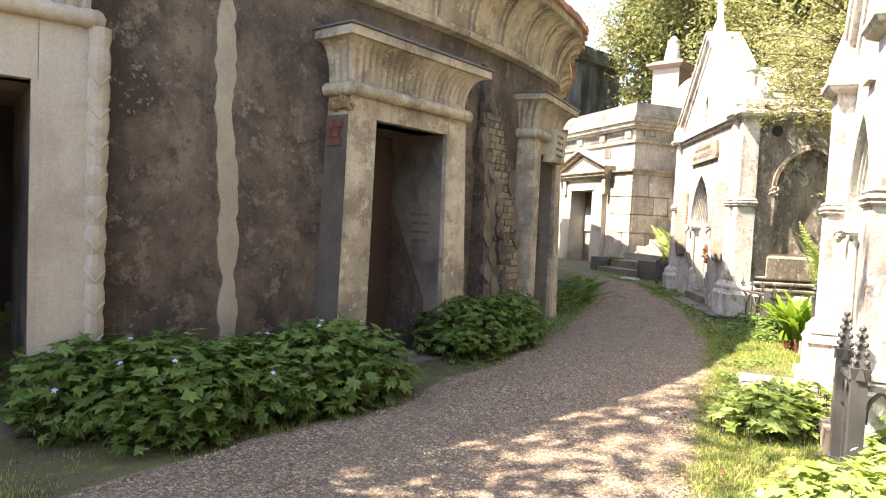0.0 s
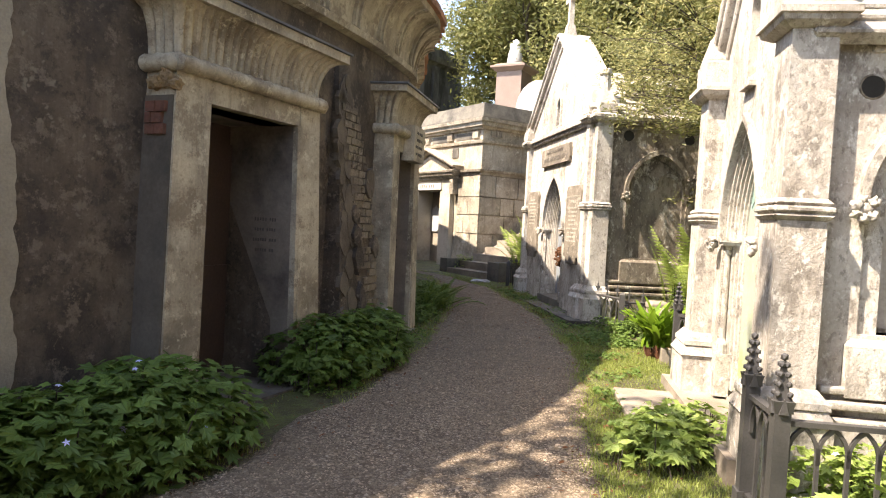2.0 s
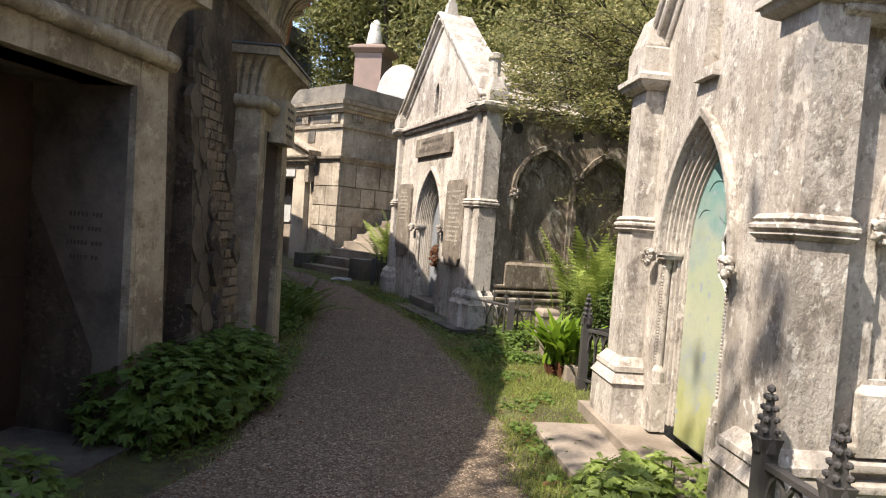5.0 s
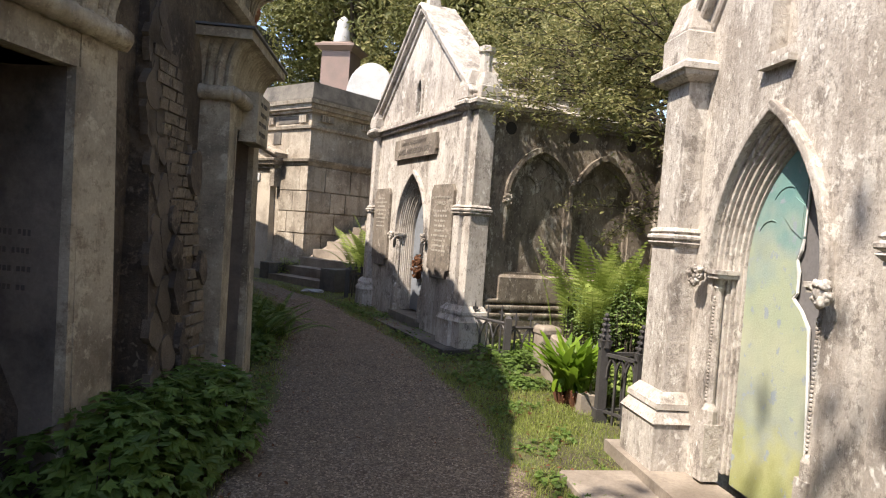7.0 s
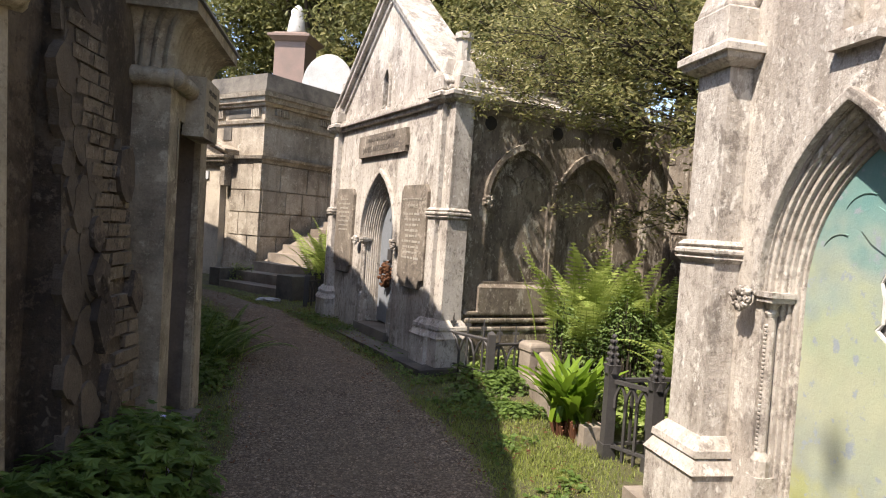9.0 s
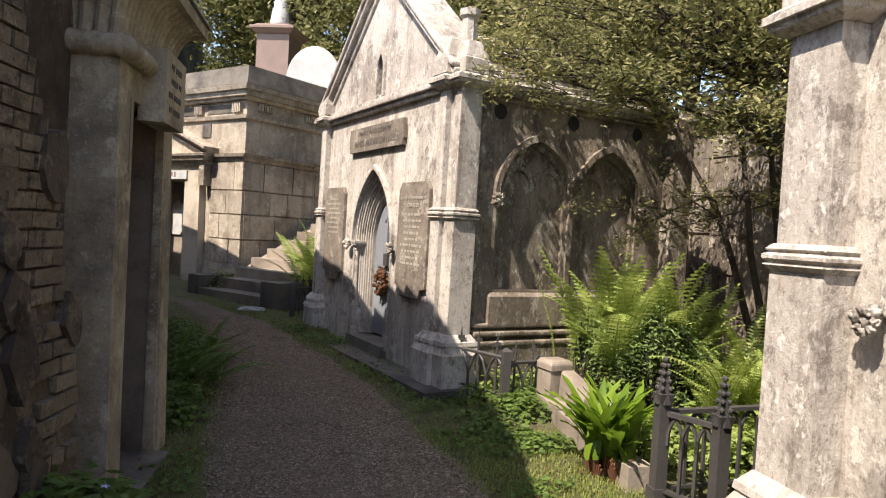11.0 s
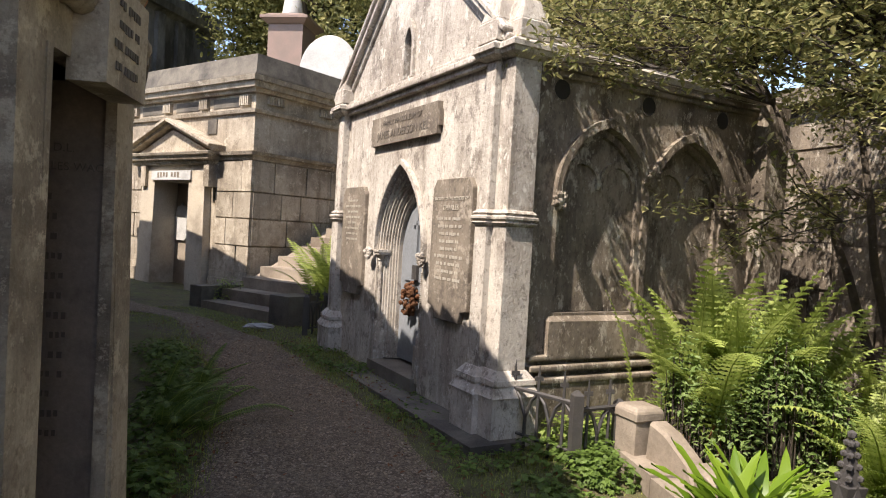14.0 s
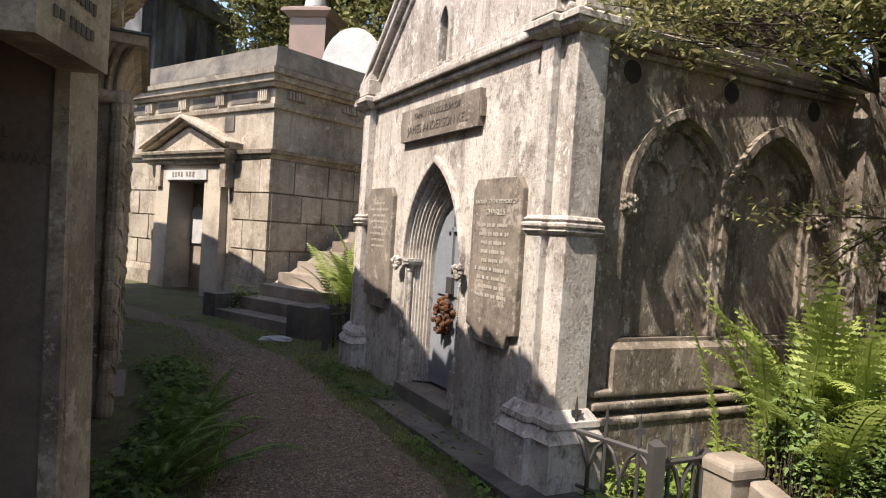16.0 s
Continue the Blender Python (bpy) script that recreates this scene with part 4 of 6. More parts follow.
def front_doorway(c, hw, spring, apex, orders, mat, floor=0.0, cx=0.0, step=0.045, hood=0.05):
    """Nested hollow mouldings that step back to the door; returns what is left of the opening."""
    def at(bm):
        bmesh.ops.translate(bm, verts=bm.verts, vec=(cx, 0, 0))
        return bm

    w, a_, y = hw, apex, 0.0
    for i in range(orders):
        part("arch_order", soften(at(arch_band(bmesh.new(), 0, w - 0.002, w - 0.024, spring, a_ - 0.003, a_ - 0.038, floor, y + 0.012, 0.42, 14)), 0.008, 2), mat, c)
        part("arch_roll", soften(at(arch_band(bmesh.new(), 0, w - 0.022, w - 0.038, spring, a_ - 0.036, a_ - 0.06, floor, y + 0.035, 0.42, 14)), 0.006, 2), mat, c)
        w, a_, y = w - 0.037, a_ - 0.058, y + step
    part("hood_mould", soften(at(arch_band(bmesh.new(), 0, hw + hood, hw + 0.004, spring, apex + hood * 1.3, apex + 0.006, spring - 0.02, -0.045, 0.03, 14)), 0.012, 2), mat, c)
    for s in (-1, 1):
        part("boss", at(carved_boss(bmesh.new(), (s * (hw + 0.06), -0.06, spring - 0.04), 0.06, s * 3)), mat, c, "carved leafy stone boss", smooth=True)
        bm = bmesh.new()
        x = s * (hw - 0.03)
        box(bm, x - 0.05, x + 0.05, -0.02, 0.09, floor - 0.05, floor + 0.28, top=(x - 0.045, x + 0.045, -0.015, 0.09))
        turned(bm, [(0.045, floor + 0.28), (0.045, floor + 0.36), (0.026, floor + 0.4), (0.024, spring - 0.12), (0.034, spring - 0.1), (0.024, spring - 0.08), (0.045, spring - 0.04), (0.05, spring - 0.02)], x, 0.03, 10)
        box(bm, x - 0.075, x + 0.075, -0.035, 0.1, spring - 0.02, spring + 0.005)
        box(bm, x - 0.065, x + 0.065, -0.025, 0.1, spring - 0.045, spring - 0.02)
        for k in range(30):
            z = floor + 0.42 + k * (spring - floor - 0.56) / 30
            bmesh.ops.create_icosphere(bm, subdivisions=1, radius=0.011, matrix=Matrix.Translation((x, 0.004, z)))
        part("colonnette", at(bm), mat, c)
    return w, a_, y


def gable_roof(c, w, eave, apex, y0, y1, mat="gothic"):
    bm = bmesh.new()
    prism(bm, [(-w - 0.05, eave), (w + 0.05, eave), (0, apex - 0.15)], y0, y1)
    roof = part("roof", bm, mat, c, "lichened stone roof slabs")
    n = 7
    for s in (-1, 1):
        for i in range(n):
            f0, f1 = i / n, (i + 1) / n
            p0 = (s * (w + 0.04) * (1 - f0), eave + (apex - 0.15 - eave) * f0 + 0.02)
            p1 = (s * (w + 0.04) * (1 - f1 - 0.02), eave + (apex - 0.15 - eave) * f1 + 0.005)
            k = 5
            for j in range(k):
                ya = y0 + (y1 - y0) * (j + (0.5 if i % 2 and j else 0)) / k
                yb = y0 + (y1 - y0) * min(1, (j + 1 + (0.5 if i % 2 else 0)) / k)
                part("slab", bar(bmesh.new(), p0, p1, 0.05, ya + 0.008, yb - 0.008), mat, roof)


def gable_coping(c, w, eave, apex, mat, d=0.42):
    for s in (-1, 1):
        for th, y0, lift in ((0.1, -0.03, -0.10), (0.07, -0.09, 0.0), (0.05, -0.12, 0.072)):
            bm = bar(bmesh.new(), (s * (w + 0.04), eave + lift), (0, apex + lift), th, y0, d)
            part("gable_coping", soften(bm, 0.012, 1), mat, c)


def cross(c, z, mat):
    bm = bmesh.new()
    box(bm, -0.09, 0.09, -0.02, 0.2, z - 0.1, z + 0.18, top=(-0.05, 0.05, 0.03, 0.15))
    box(bm, -0.045, 0.045, 0.05, 0.13, z + 0.18, z + 0.85, top=(-0.035, 0.035, 0.055, 0.125))
    box(bm, -0.2, 0.2, 0.055, 0.125, z + 0.56, z + 0.64)
    part("gable_cross", soften(bm, 0.012, 1), mat, c)


GA = pose(-0.436, 11.78, 0.28, 0, 0, -72.5)
GB = pose(0.9, 5.65, 0.15, 0, 0, -90)


def chapel_a():
    c = thing("gabled_mausoleum", GA, "pale gothic stone mausoleum with gable cross and blind side arches", "mausoleum")
    w, eave, apex, D = 1.72, 2.81, 4.35, 3.0
    part("front_wall", arch_wall(bmesh.new(), -w, w, -0.3, eave, 0, 0.52, 1.28, 2.11, 0.0, 0.4), "gothic", c)
    g = bmesh.new()
    arch_wall(g, -w, w, eave, eave + 0.06, 0, 0.075, 3.26, 3.42, 0.0, 0.4, sill=2.97, top=apex)
    part("gable", g, "gothic", c)
    part("lancet_frame", arch_band(bmesh.new(), 0, 0.12, 0.076, 3.26, 3.51, 3.425, 2.94, -0.03, 0.05), "gothic", c)
    # black sheet in place of the shade behind the lancet
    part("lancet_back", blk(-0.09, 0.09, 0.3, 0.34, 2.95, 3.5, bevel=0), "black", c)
    dw, da, dy = front_doorway(c, 0.52, 1.28, 2.11, 4, "gothic", 0.18)
    door = part("door", arch_slab(bmesh.new(), 0, dw + 0.01, 1.28, da + 0.01, 0.2, 0.215, 0.26), "paint_grey", c, "grey painted pointed door")
    part("door_panel", arch_slab(bmesh.new(), 0, dw - 0.1, 1.28, da - 0.14, 1.0, 0.2, 0.217), "paint_grey", door)
    part("door_panel", blk(-dw + 0.09, dw - 0.09, 0.2, 0.217, 0.3, 0.85), "paint_grey", door)
    bm = bmesh.new()
    box(bm, -0.018, 0.018, 0.175, 0.201, 1.22, 1.72), box(bm, -0.1, 0.1, 0.175, 0.201, 1.55, 1.59)
    part("door_cross", soften(bm, 0.004, 1), "paint_grey", door)
    bm = bmesh.new()
    box(bm, -0.05, 0.05, 0.17, 0.201, 1.02, 1.16)
    knob(bm, (0.0, 0.165, 0.93), 0.045, 0.3)
    part("knocker", bm, "iron", door, "dark iron door knocker")
    # name board
    sg = part("name_board", blk(-0.72, 0.72, -0.05, 0.02, 2.34, 2.62, bevel=0.015), "tablet", c, "carved grey stone name board")
    for s in (-1, 1):
        part("ear", blk(*sorted((s * 0.722, s * 0.745)), -0.045, 0.02, 2.41, 2.55, bevel=0.008), "tablet", sg)
    lettering("FAMILY MAUSOLEUM OF", 0.075, Matrix.Translation((0, -0.053, 2.525)), sg)
    lettering("JAMES ANDERSON KEL", 0.105, Matrix.Translation((0, -0.053, 2.40)), sg)
    # memorial tablets
    for x0, x1, words in ((-1.47, -0.83, 0), (0.715, 1.36, 1)):
        cx, hw = (x0 + x1) / 2, (x1 - x0) / 2
        out = [(cx - hw, 0.98), (cx - hw + 0.09, 0.96), (cx - hw + 0.12, 0.87), (cx + hw - 0.12, 0.87), (cx + hw - 0.09, 0.96), (cx + hw, 0.98), (cx + hw, 1.92), (cx + hw - 0.06, 2.0), (cx - hw + 0.06, 2.0), (cx - hw, 1.92)]
        out = [(x, z - (0.1 if z < 1.2 else 0.06)) for x, z in out]
        tb = part("memorial_tablet", soften(prism(bmesh.new(), out, -0.045, 0.01), 0.006, 1), "tablet", c, "brown stone tablet with worn pale lettering")
        if words:
            lettering("SACRED TO THE MEMORY OF", 0.04, Matrix.Translation((cx, -0.048, 1.76)), tb, "letter_pale")
            lettering("CHARLES", 0.06, Matrix.Translation((cx, -0.048, 1.68)), tb, "letter_pale")
            bars(tb, 9, x0 + 0.06, x1 - 0.06, -0.047, 1.62, 0.062, 0.028, "letter_pale")
        else:
            bars(tb, 8, x0 + 0.08, x1 - 0.08, -0.047, 1.8, 0.06, 0.026, "letter_pale")
    # string course
    for z, o, t in ((eave - 0.04, 0.05, 0.05), (eave + 0.01, 0.09, 0.05), (eave + 0.06, 0.05, 0.05)):
        part("string_course", soften(prism(bmesh.new(), [(-w, z), (w, z), (w, z + t), (-w, z + t)], -o, 0.03), 0.012, 2), "gothic", c)
    for s in (-1, 1):
        bx0, bx1 = sorted((s * 1.5, s * 1.66))
        buttress(c, bx0, bx1, -0.09, 0.1, 0.52, 1.56, eave - 0.04, "gothic")
        bx0, bx1 = sorted((s * 1.64, s * 1.84))
        buttress(c, bx0, bx1, -0.04, 0.2, 0.52, 1.56, eave - 0.04, "gothic")
        pinnacle(c, s * 1.58, 0.0, eave + 0.09, 0.13, 0.34, "gothic")
        pinnacle(c, s * 1.75, 0.09, eave + 0.09, 0.13, 0.3, "gothic")
        bm = bmesh.new()
        turned(bm, [(0.075, eave + 0.3), (0.075, eave + 0.62), (0.1, eave + 0.64), (0.1, eave + 0.7), (0.05, eave + 0.72)], s * 1.68, 0.1, 8)
        part("finial_stub", bm, "gothic", c)
    gable_coping(c, w, eave + 0.06, apex, "gothic")
    cross(c, apex + 0.08, "gothic")
    # right side wall takes the darker stone, the front the pale one
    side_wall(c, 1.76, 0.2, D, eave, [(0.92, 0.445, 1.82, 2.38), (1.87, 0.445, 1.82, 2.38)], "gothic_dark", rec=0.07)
    part("side_wall", blk(-1.76, -1.5, 0.3, D, -0.3, eave), "gothic", c)
    part("back_wall", blk(-1.5, 1.4, D - 0.3, D, -0.3, eave), "gothic", c)
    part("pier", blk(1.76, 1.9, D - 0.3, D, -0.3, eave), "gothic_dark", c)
    for y in (0.45, 1.35, 2.25):
        roundel(c, 1.76, y, 2.62)
    gable_roof(c, 1.76, eave, apex - 0.35, 0.42, D)
    part("step", blk(-2.0, 2.0, -0.33, 0.1, -0.35, 0.05, bevel=0.02), "slate", c, "dark worn step along the front")
    part("doorstep", blk(-0.5, 0.5, -0.06, 0.3, 0.02, 0.17, bevel=0.02), "slate", c)
    return c


def chapel_b():
    c = thing("gothic_mausoleum", GB, "lichened gothic stone mausoleum with a deeply moulded pointed doorway", "mausoleum")
    w, eave, apex, D = 1.0, 2.52, 4.05, 2.6
    BX = -0.115
    part("front_wall", arch_wall(bmesh.new(), -w, w, -0.3, eave, BX, 0.47, 1.38, 2.23, 0.0, 0.44), "gothic", c)
    g = bmesh.new()
    arch_wall(g, -w, w, eave, eave + 0.05, BX, 0.11, 3.0, 3.2, 0.0, 0.44, sill=2.56, top=apex)
    part("gable", g, "gothic", c)
    part("niche_back", blk(BX - 0.13, BX + 0.13, 0.1, 0.24, 2.57, 3.3, bevel=0), "gothic", c)
    part("niche_sill", blk(BX - 0.13, BX + 0.13, -0.05, 0.1, 2.465, 2.5), "gothic", c)
    dw, da, dy = front_doorway(c, 0.47, 1.38, 2.23, 3, "gothic", 0.2, BX)
    door = part("door", arch_slab(bmesh.new(), 0, dw + 0.01, 1.38, da + 0.01, 0.12, 0.17, 0.22), "grey_board", c, "plain grey board closing the doorway")
    door.matrix_local = pose(BX, 0, 0)
    edge = [(0.25, 0.15), (0.245, 0.36), (0.232, 0.55), (0.21, 0.86), (0.185, 1.08), (0.18, 1.14), (0.12, 1.22), (0.065, 1.262), (0.045, 1.28), (0.075, 1.31), (0.07, 1.417), (0.055, 1.48), (0.08, 1.53), (0.087, 1.585), (0.0, 1.66), (0.088, 1.6), (0.095, 1.78), (0.098, 1.93)]
    left = [(x, z) for x, z in arch_pts(dw - 0.002, 1.38, da - 0.005, 16) if x < 0.1 and z > 1.93 or x < 0]
    out = edge[:14] + [(0.088, 1.6), (0.095, 1.78), (0.098, 1.93)] + left + [(-dw + 0.002, 0.15)]
    pb = part("painted_board", prism(bmesh.new(), out, 0.142, 0.166), "painted", door, "flaking green, teal and yellow painted board with a ragged edge")
    # thin white tubes trace the break as a painted lit edge
    pts = [Vector((x + 0.004 + 0.004 * math.sin(z * 41), 0.152, z)) for x, z in edge[:14]]
    part("broken_edge", tube(bmesh.new(), pts, [0.006 + 0.004 * abs(math.sin(i * 1.7)) for i in range(14)], 6), "white_edge", pb, "splintered edge coloured white for the sunlight on it")
    part("broken_edge", tube(bmesh.new(), [Vector((x + 0.004, 0.152, z)) for x, z in edge[15:]], 0.005, 6), "white_edge", pb, "splintered edge coloured white for the sunlight on it")
    # the torn upper sheet, its lifted flaps and worn carving
    part("torn_flap", prism(bmesh.new(), [(-0.06, 1.70), (0.0, 1.64), (0.085, 1.592), (0.09, 1.76), (0.02, 1.8)], 0.136, 0.143), "painted", pb, "lifted flap of teal board")
    for z, x, r in ((1.86, -0.04, 0.13), (1.68, -0.17, 0.11)):
        part("carved_arc", arc_bar(bmesh.new(), x, z - r, r, 70, 150, 0.008, 0.137, 0.145), "painted", pb)
    for s in (-1, 1):
        bx0, bx1 = (0.84, 1.15) if s > 0 else (-1.1, -0.79)
        buttress(c, bx0, bx1, -0.15, 0.1, 0.6, 1.5, eave, "gothic")
        pinnacle(c, 1.0 if s > 0 else -0.95, -0.02, eave + 0.12, 0.16, 0.42, "gothic")
        bm = bmesh.new()
        turned(bm, [(0.085, eave + 0.4), (0.085, eave + 0.8), (0.11, eave + 0.84), (0.1, eave + 0.9), (0.07, eave + 0.94), (0.02, eave + 1.35)], s * 1.02, 0.12, 8)
        part("spirelet", bm, "gothic", c)
    gable_coping(c, w + 0.05, eave + 0.02, apex, "gothic", 0.46)
    cross(c, apex + 0.05, "gothic")
    side_wall(c, 1.03, 0.1, D, eave, [(0.88, 0.55, 1.62, 2.15), (2.0, 0.45, 1.62, 2.15)], "gothic", sill_h=0.9)
    tb = part("memorial_tablet", at_side(arch_slab(bmesh.new(), 0.88, 0.44, 1.5, 1.95, 0.93, 0.125, 0.158), 1.03), "pale_tablet", c, "pale engraved stone panel in the blind arch")
    base = Matrix.Translation((1.03 - 0.121, 0.02, 0)) @ Matrix.Rotation(radians(90), 4, "Z")
    for text, size, z, y in (("CAR", 0.10, 1.62, 0.66), ("BORN MA", 0.062, 1.51, 0.70), ("DIED APR", 0.062, 1.40, 0.71), ("AGED", 0.062, 1.29, 0.72), ("LOST TO A", 0.044, 1.19, 0.70), ("NOT TO BE", 0.038, 1.09, 0.66), ("IN WHICH SO MUCH", 0.038, 1.03, 0.74)):
        lettering(text, size, base @ Matrix.Translation((y, 0, z)), tb)
    part("side_wall", blk(-1.05, -0.8, 0.3, D, -0.3, eave), "gothic", c)
    part("back_wall", blk(-0.8, 0.69, D - 0.3, D, -0.3, eave), "gothic", c)
    roundel(c, 1.03, 0.32, 2.24, 0.06)
    gable_roof(c, 1.05, eave, apex, 0.46, D)
    part("step", blk(-1.32, 1.0, -0.28, 0.1, -0.35, 0.13, bevel=0.02), "slab_step", c, "worn sandstone step under the door")
    return c


M["pale_tablet"] = material("pale_engraved_stone", (0.48, 0.445, 0.39), (0.4, 0.37, 0.325), dirt=(0.28, 0.25, 0.21), dirt_amount=0.35, bump=0.12)
M["slab_step"] = material("worn_sandstone", (0.36, 0.305, 0.24), (0.28, 0.235, 0.185), dirt=(0.18, 0.145, 0.11), bump=0.25)
chapel_a()
chapel_b()

bm = soften(prism(bmesh.new(), [(-0.25, 0), (0.28, 0), (0.28, 0.07), (-0.25, 0.07)], -0.5, 0.42), 0.012, 1)
slab = link("stone_slab", bm, M["slab_step"])
slab.matrix_world = pose(0.42, 6.1, 0.145, 1.2, 0, 3)
tagged(slab, "flat worn sandstone slab lying in the grass before the doorway", "slab")

# wreath hung on the door
wr = thing("wreath", GA @ pose(-0.02, 0.14, 0.72), "dried brown flower wreath hanging on the grey door", "wreath")
bm = bmesh.new()
rw = random.Random(4)
for i in range(110):
    t = rw.uniform(0, 2 * math.pi)
    bmesh.ops.create_icosphere(bm, subdivisions=1, radius=rw.uniform(0.014, 0.028), matrix=pose(0.075 * math.cos(t) + rw.gauss(0, 0.02), rw.gauss(0, 0.02), 0.1 + 0.12 * math.sin(t) + rw.gauss(0, 0.02), rw.uniform(0, 180), rw.uniform(0, 180)))
part("dried_flower", bm, "dry_leaf", wr)["kind"] = "stuff"
bm = bmesh.new()
tube(bm, [(0, 0.06, 0.3), (0.0, 0.01, 0.2)], 0.006)
part("string", bm, "iron", wr)


# ---- classical mausoleum ----
KN = pose(-2.28, 17.1, 0.4, 0, 0, -47)


def ashlar(c, side, x0, x1, courses, lengths, seed, skip=None):
    """Rusticated blocks, each a piece of its own. side: turned to face +x."""
    rnd = random.Random(seed)
    for k, (z0, z1) in enumerate(courses):
        x = x0
        i = k
        while x < x1 - 0.01:
            l = lengths[i % len(lengths)] * rnd.uniform(0.92, 1.08)
            xe = x1 if x1 - x - l < 0.15 else x + l
            if not (skip and x < skip[1] and xe > skip[0]):
                d = rnd.uniform(0.035, 0.05)
                bm = blk(x + 0.012, xe - 0.012, -d, 0.05, z0 + 0.012, z1 - 0.012, bevel=0.014)
                part("stone_block", at_side(bm, 0) if side else bm, "ashlar", c)
            x = xe
            i += 1


def classical():
    c = thing("classical_mausoleum", KN, "ashlar mausoleum with pedimented doorway, dentil cornice and dark attic", "mausoleum")
    L, D = -4.26, 4.2
    for dims in ((L, -3.0, 0, D, -0.4, 4.0), (-1.26, 0, 0, D, -0.4, 4.0), (-3.0, -1.26, 0, D, 2.35, 4.0), (-3.0, -1.26, 1.0, D, -0.4, 2.35)):
        part("wall", blk(*dims, bevel=0), "ashlar", c)
    cs = [(0.5, 0.96), (0.96, 1.43), (1.43, 1.88), (1.88, 2.42)]
    ashlar(c, False, -0.95, 0.045, cs, [0.7, 0.35, 0.55], 1)
    ashlar(c, False, L, -3.3, cs, [0.35, 0.7], 2)
    ashlar(c, True, 0.0, D, cs, [0.45, 0.75, 0.6], 3)
    for o, z0, z1 in ((0.09, -0.4, 0.38), (0.06, 0.38, 0.5)):
        part("base_course", blk(L - o, -3.25, -o, 0.1, z0, z1), "ashlar", c)
        part("base_course", blk(-0.98, o, -o, 0.1, z0, z1), "ashlar", c)
        part("base_course", blk(-0.1, o, 0.1, D, z0, z1), "ashlar", c)
    for z0, z1, o in ((2.42, 2.5, 0.05), (2.5, 2.56, 0.11), (3.22, 3.28, 0.05), (3.56, 3.62, 0.08), (3.62, 3.72, 0.16), (3.72, 3.8, 0.22)):
        part("string_course", soften(round_band(bmesh.new(), L, 0, 0, D, [(z0, z1, o, o + 0.02)]), 0.01, 1), "ashlar", c)
    part("attic", soften(round_band(bmesh.new(), L, 0, 0, D, [(3.8, 3.86, 0.14, 0.14), (3.86, 4.2, 0.1, 0.02)]), 0.02, 1), "slate", c, "dark weathered attic coping")
    part("stone", blk(-1.55, -1.35, 0.3, 0.5, 4.2, 4.3), "ashlar", c)
    for base_x in [-0.14 - 1.15 * i for i in range(4)]:
        part("frieze_panel", blk(base_x - 1.0, base_x - 0.28, -0.012, 0.05, 3.34, 3.5), "slate", c)
        for k in range(5):
            bm = blk(base_x - 0.05 * k - 0.018, base_x - 0.05 * k + 0.018, -0.07, 0.03, 3.34, 3.52, bevel=0.006)
            part("dentil", bm, "ashlar", c)
    for s in range(3):
        for k in range(6):
            y = 0.25 + s * 1.2 + k * 0.06
            part("dentil", at_side(blk(y - 0.02, y + 0.02, -0.07, 0.03, 3.4, 3.53, bevel=0.006), 0), "ashlar", c)
    # doorway
    x0, x1 = -2.72, -1.56
    for a_, b_, ta, tb in ((-3.2, x0, -3.12, x0 + 0.03), (x1, -1.06, x1 - 0.03, -1.12)):
        bm = bmesh.new()
        box(bm, a_, b_, -0.16, 0.35, -0.3, 2.05, top=(ta, tb, -0.14, 0.35))
        part("jamb", soften(bm, 0.012), "ashlar_pale", c)
    part("lintel", blk(-3.12, -1.12, -0.14, 0.35, 2.05, 2.34), "ashlar_pale", c)
    nb = part("name_board", blk(-2.75, -1.5, -0.175, -0.14, 2.07, 2.24), "marble", c, "white name board over the door")
    bars(nb, 1, -2.68, -1.58, -0.177, 2.21, 0.1, 0.1, "tablet")
    part("pediment_base", moulded(-3.35, -0.92, -0.2, 0.1, [(2.34, 2.42, 0.0, 0.03), (2.42, 2.5, 0.07, 0.1), (2.5, 2.56, 0.12, 0.14)]), "ashlar", c)
    part("tympanum", prism(bmesh.new(), [(-3.3, 2.56), (-0.97, 2.56), (-2.135, 3.0)], -0.16, 0.1), "ashlar", c)
    for s in (-1, 1):
        for th, y0, lift in ((0.06, -0.26, 0.0), (0.06, -0.34, 0.062)):
            part("pediment_rake", soften(bar(bmesh.new(), (-2.135 + s * 1.36, 2.56 + lift), (-2.135, 3.07 + lift), th, y0, 0.1), 0.008, 1), "ashlar", c)
    for x in (-3.0, -1.0):
        part("console", blk(x - 0.08, x + 0.08, -0.2, 0.0, 1.95, 2.34), "ashlar", c)
    for x in (-2.6, -1.15):
        part("wall_panel", blk(x - 0.13, x + 0.13, -0.02, 0.03, 2.9, 3.16), "slate", c)
    part("reveal", blk(x0 - 0.02, x0 + 0.5, 0.36, 0.42, -0.2, 2.05, bevel=0), "slab_step", c)
    door = part("door", blk(-0.0, 0.62, 0, 0.05, -0.1, 2.05), "iron_door", c, "half-open dark door")
    door.matrix_local = pose(-2.2, 0.5, 0, 0, 0, 8)
    pl = [(-2.68, 1.0), (-2.62, 0.94), (-2.35, 0.94), (-2.29, 1.0), (-2.31, 1.1), (-2.29, 1.5), (-2.35, 1.6), (-2.44, 1.62), (-2.48, 1.68), (-2.52, 1.62), (-2.62, 1.6), (-2.68, 1.5), (-2.66, 1.1)]
    pq = part("shield_plaque", soften(prism(bmesh.new(), pl, 0.32, 0.358), 0.006, 1), "marble", c, "pale scalloped memorial plaque")
    part("sill", blk(-2.8, -1.45, -0.35, 0.36, -0.3, 0.03), "marble", c, "pale threshold stone")
    return c


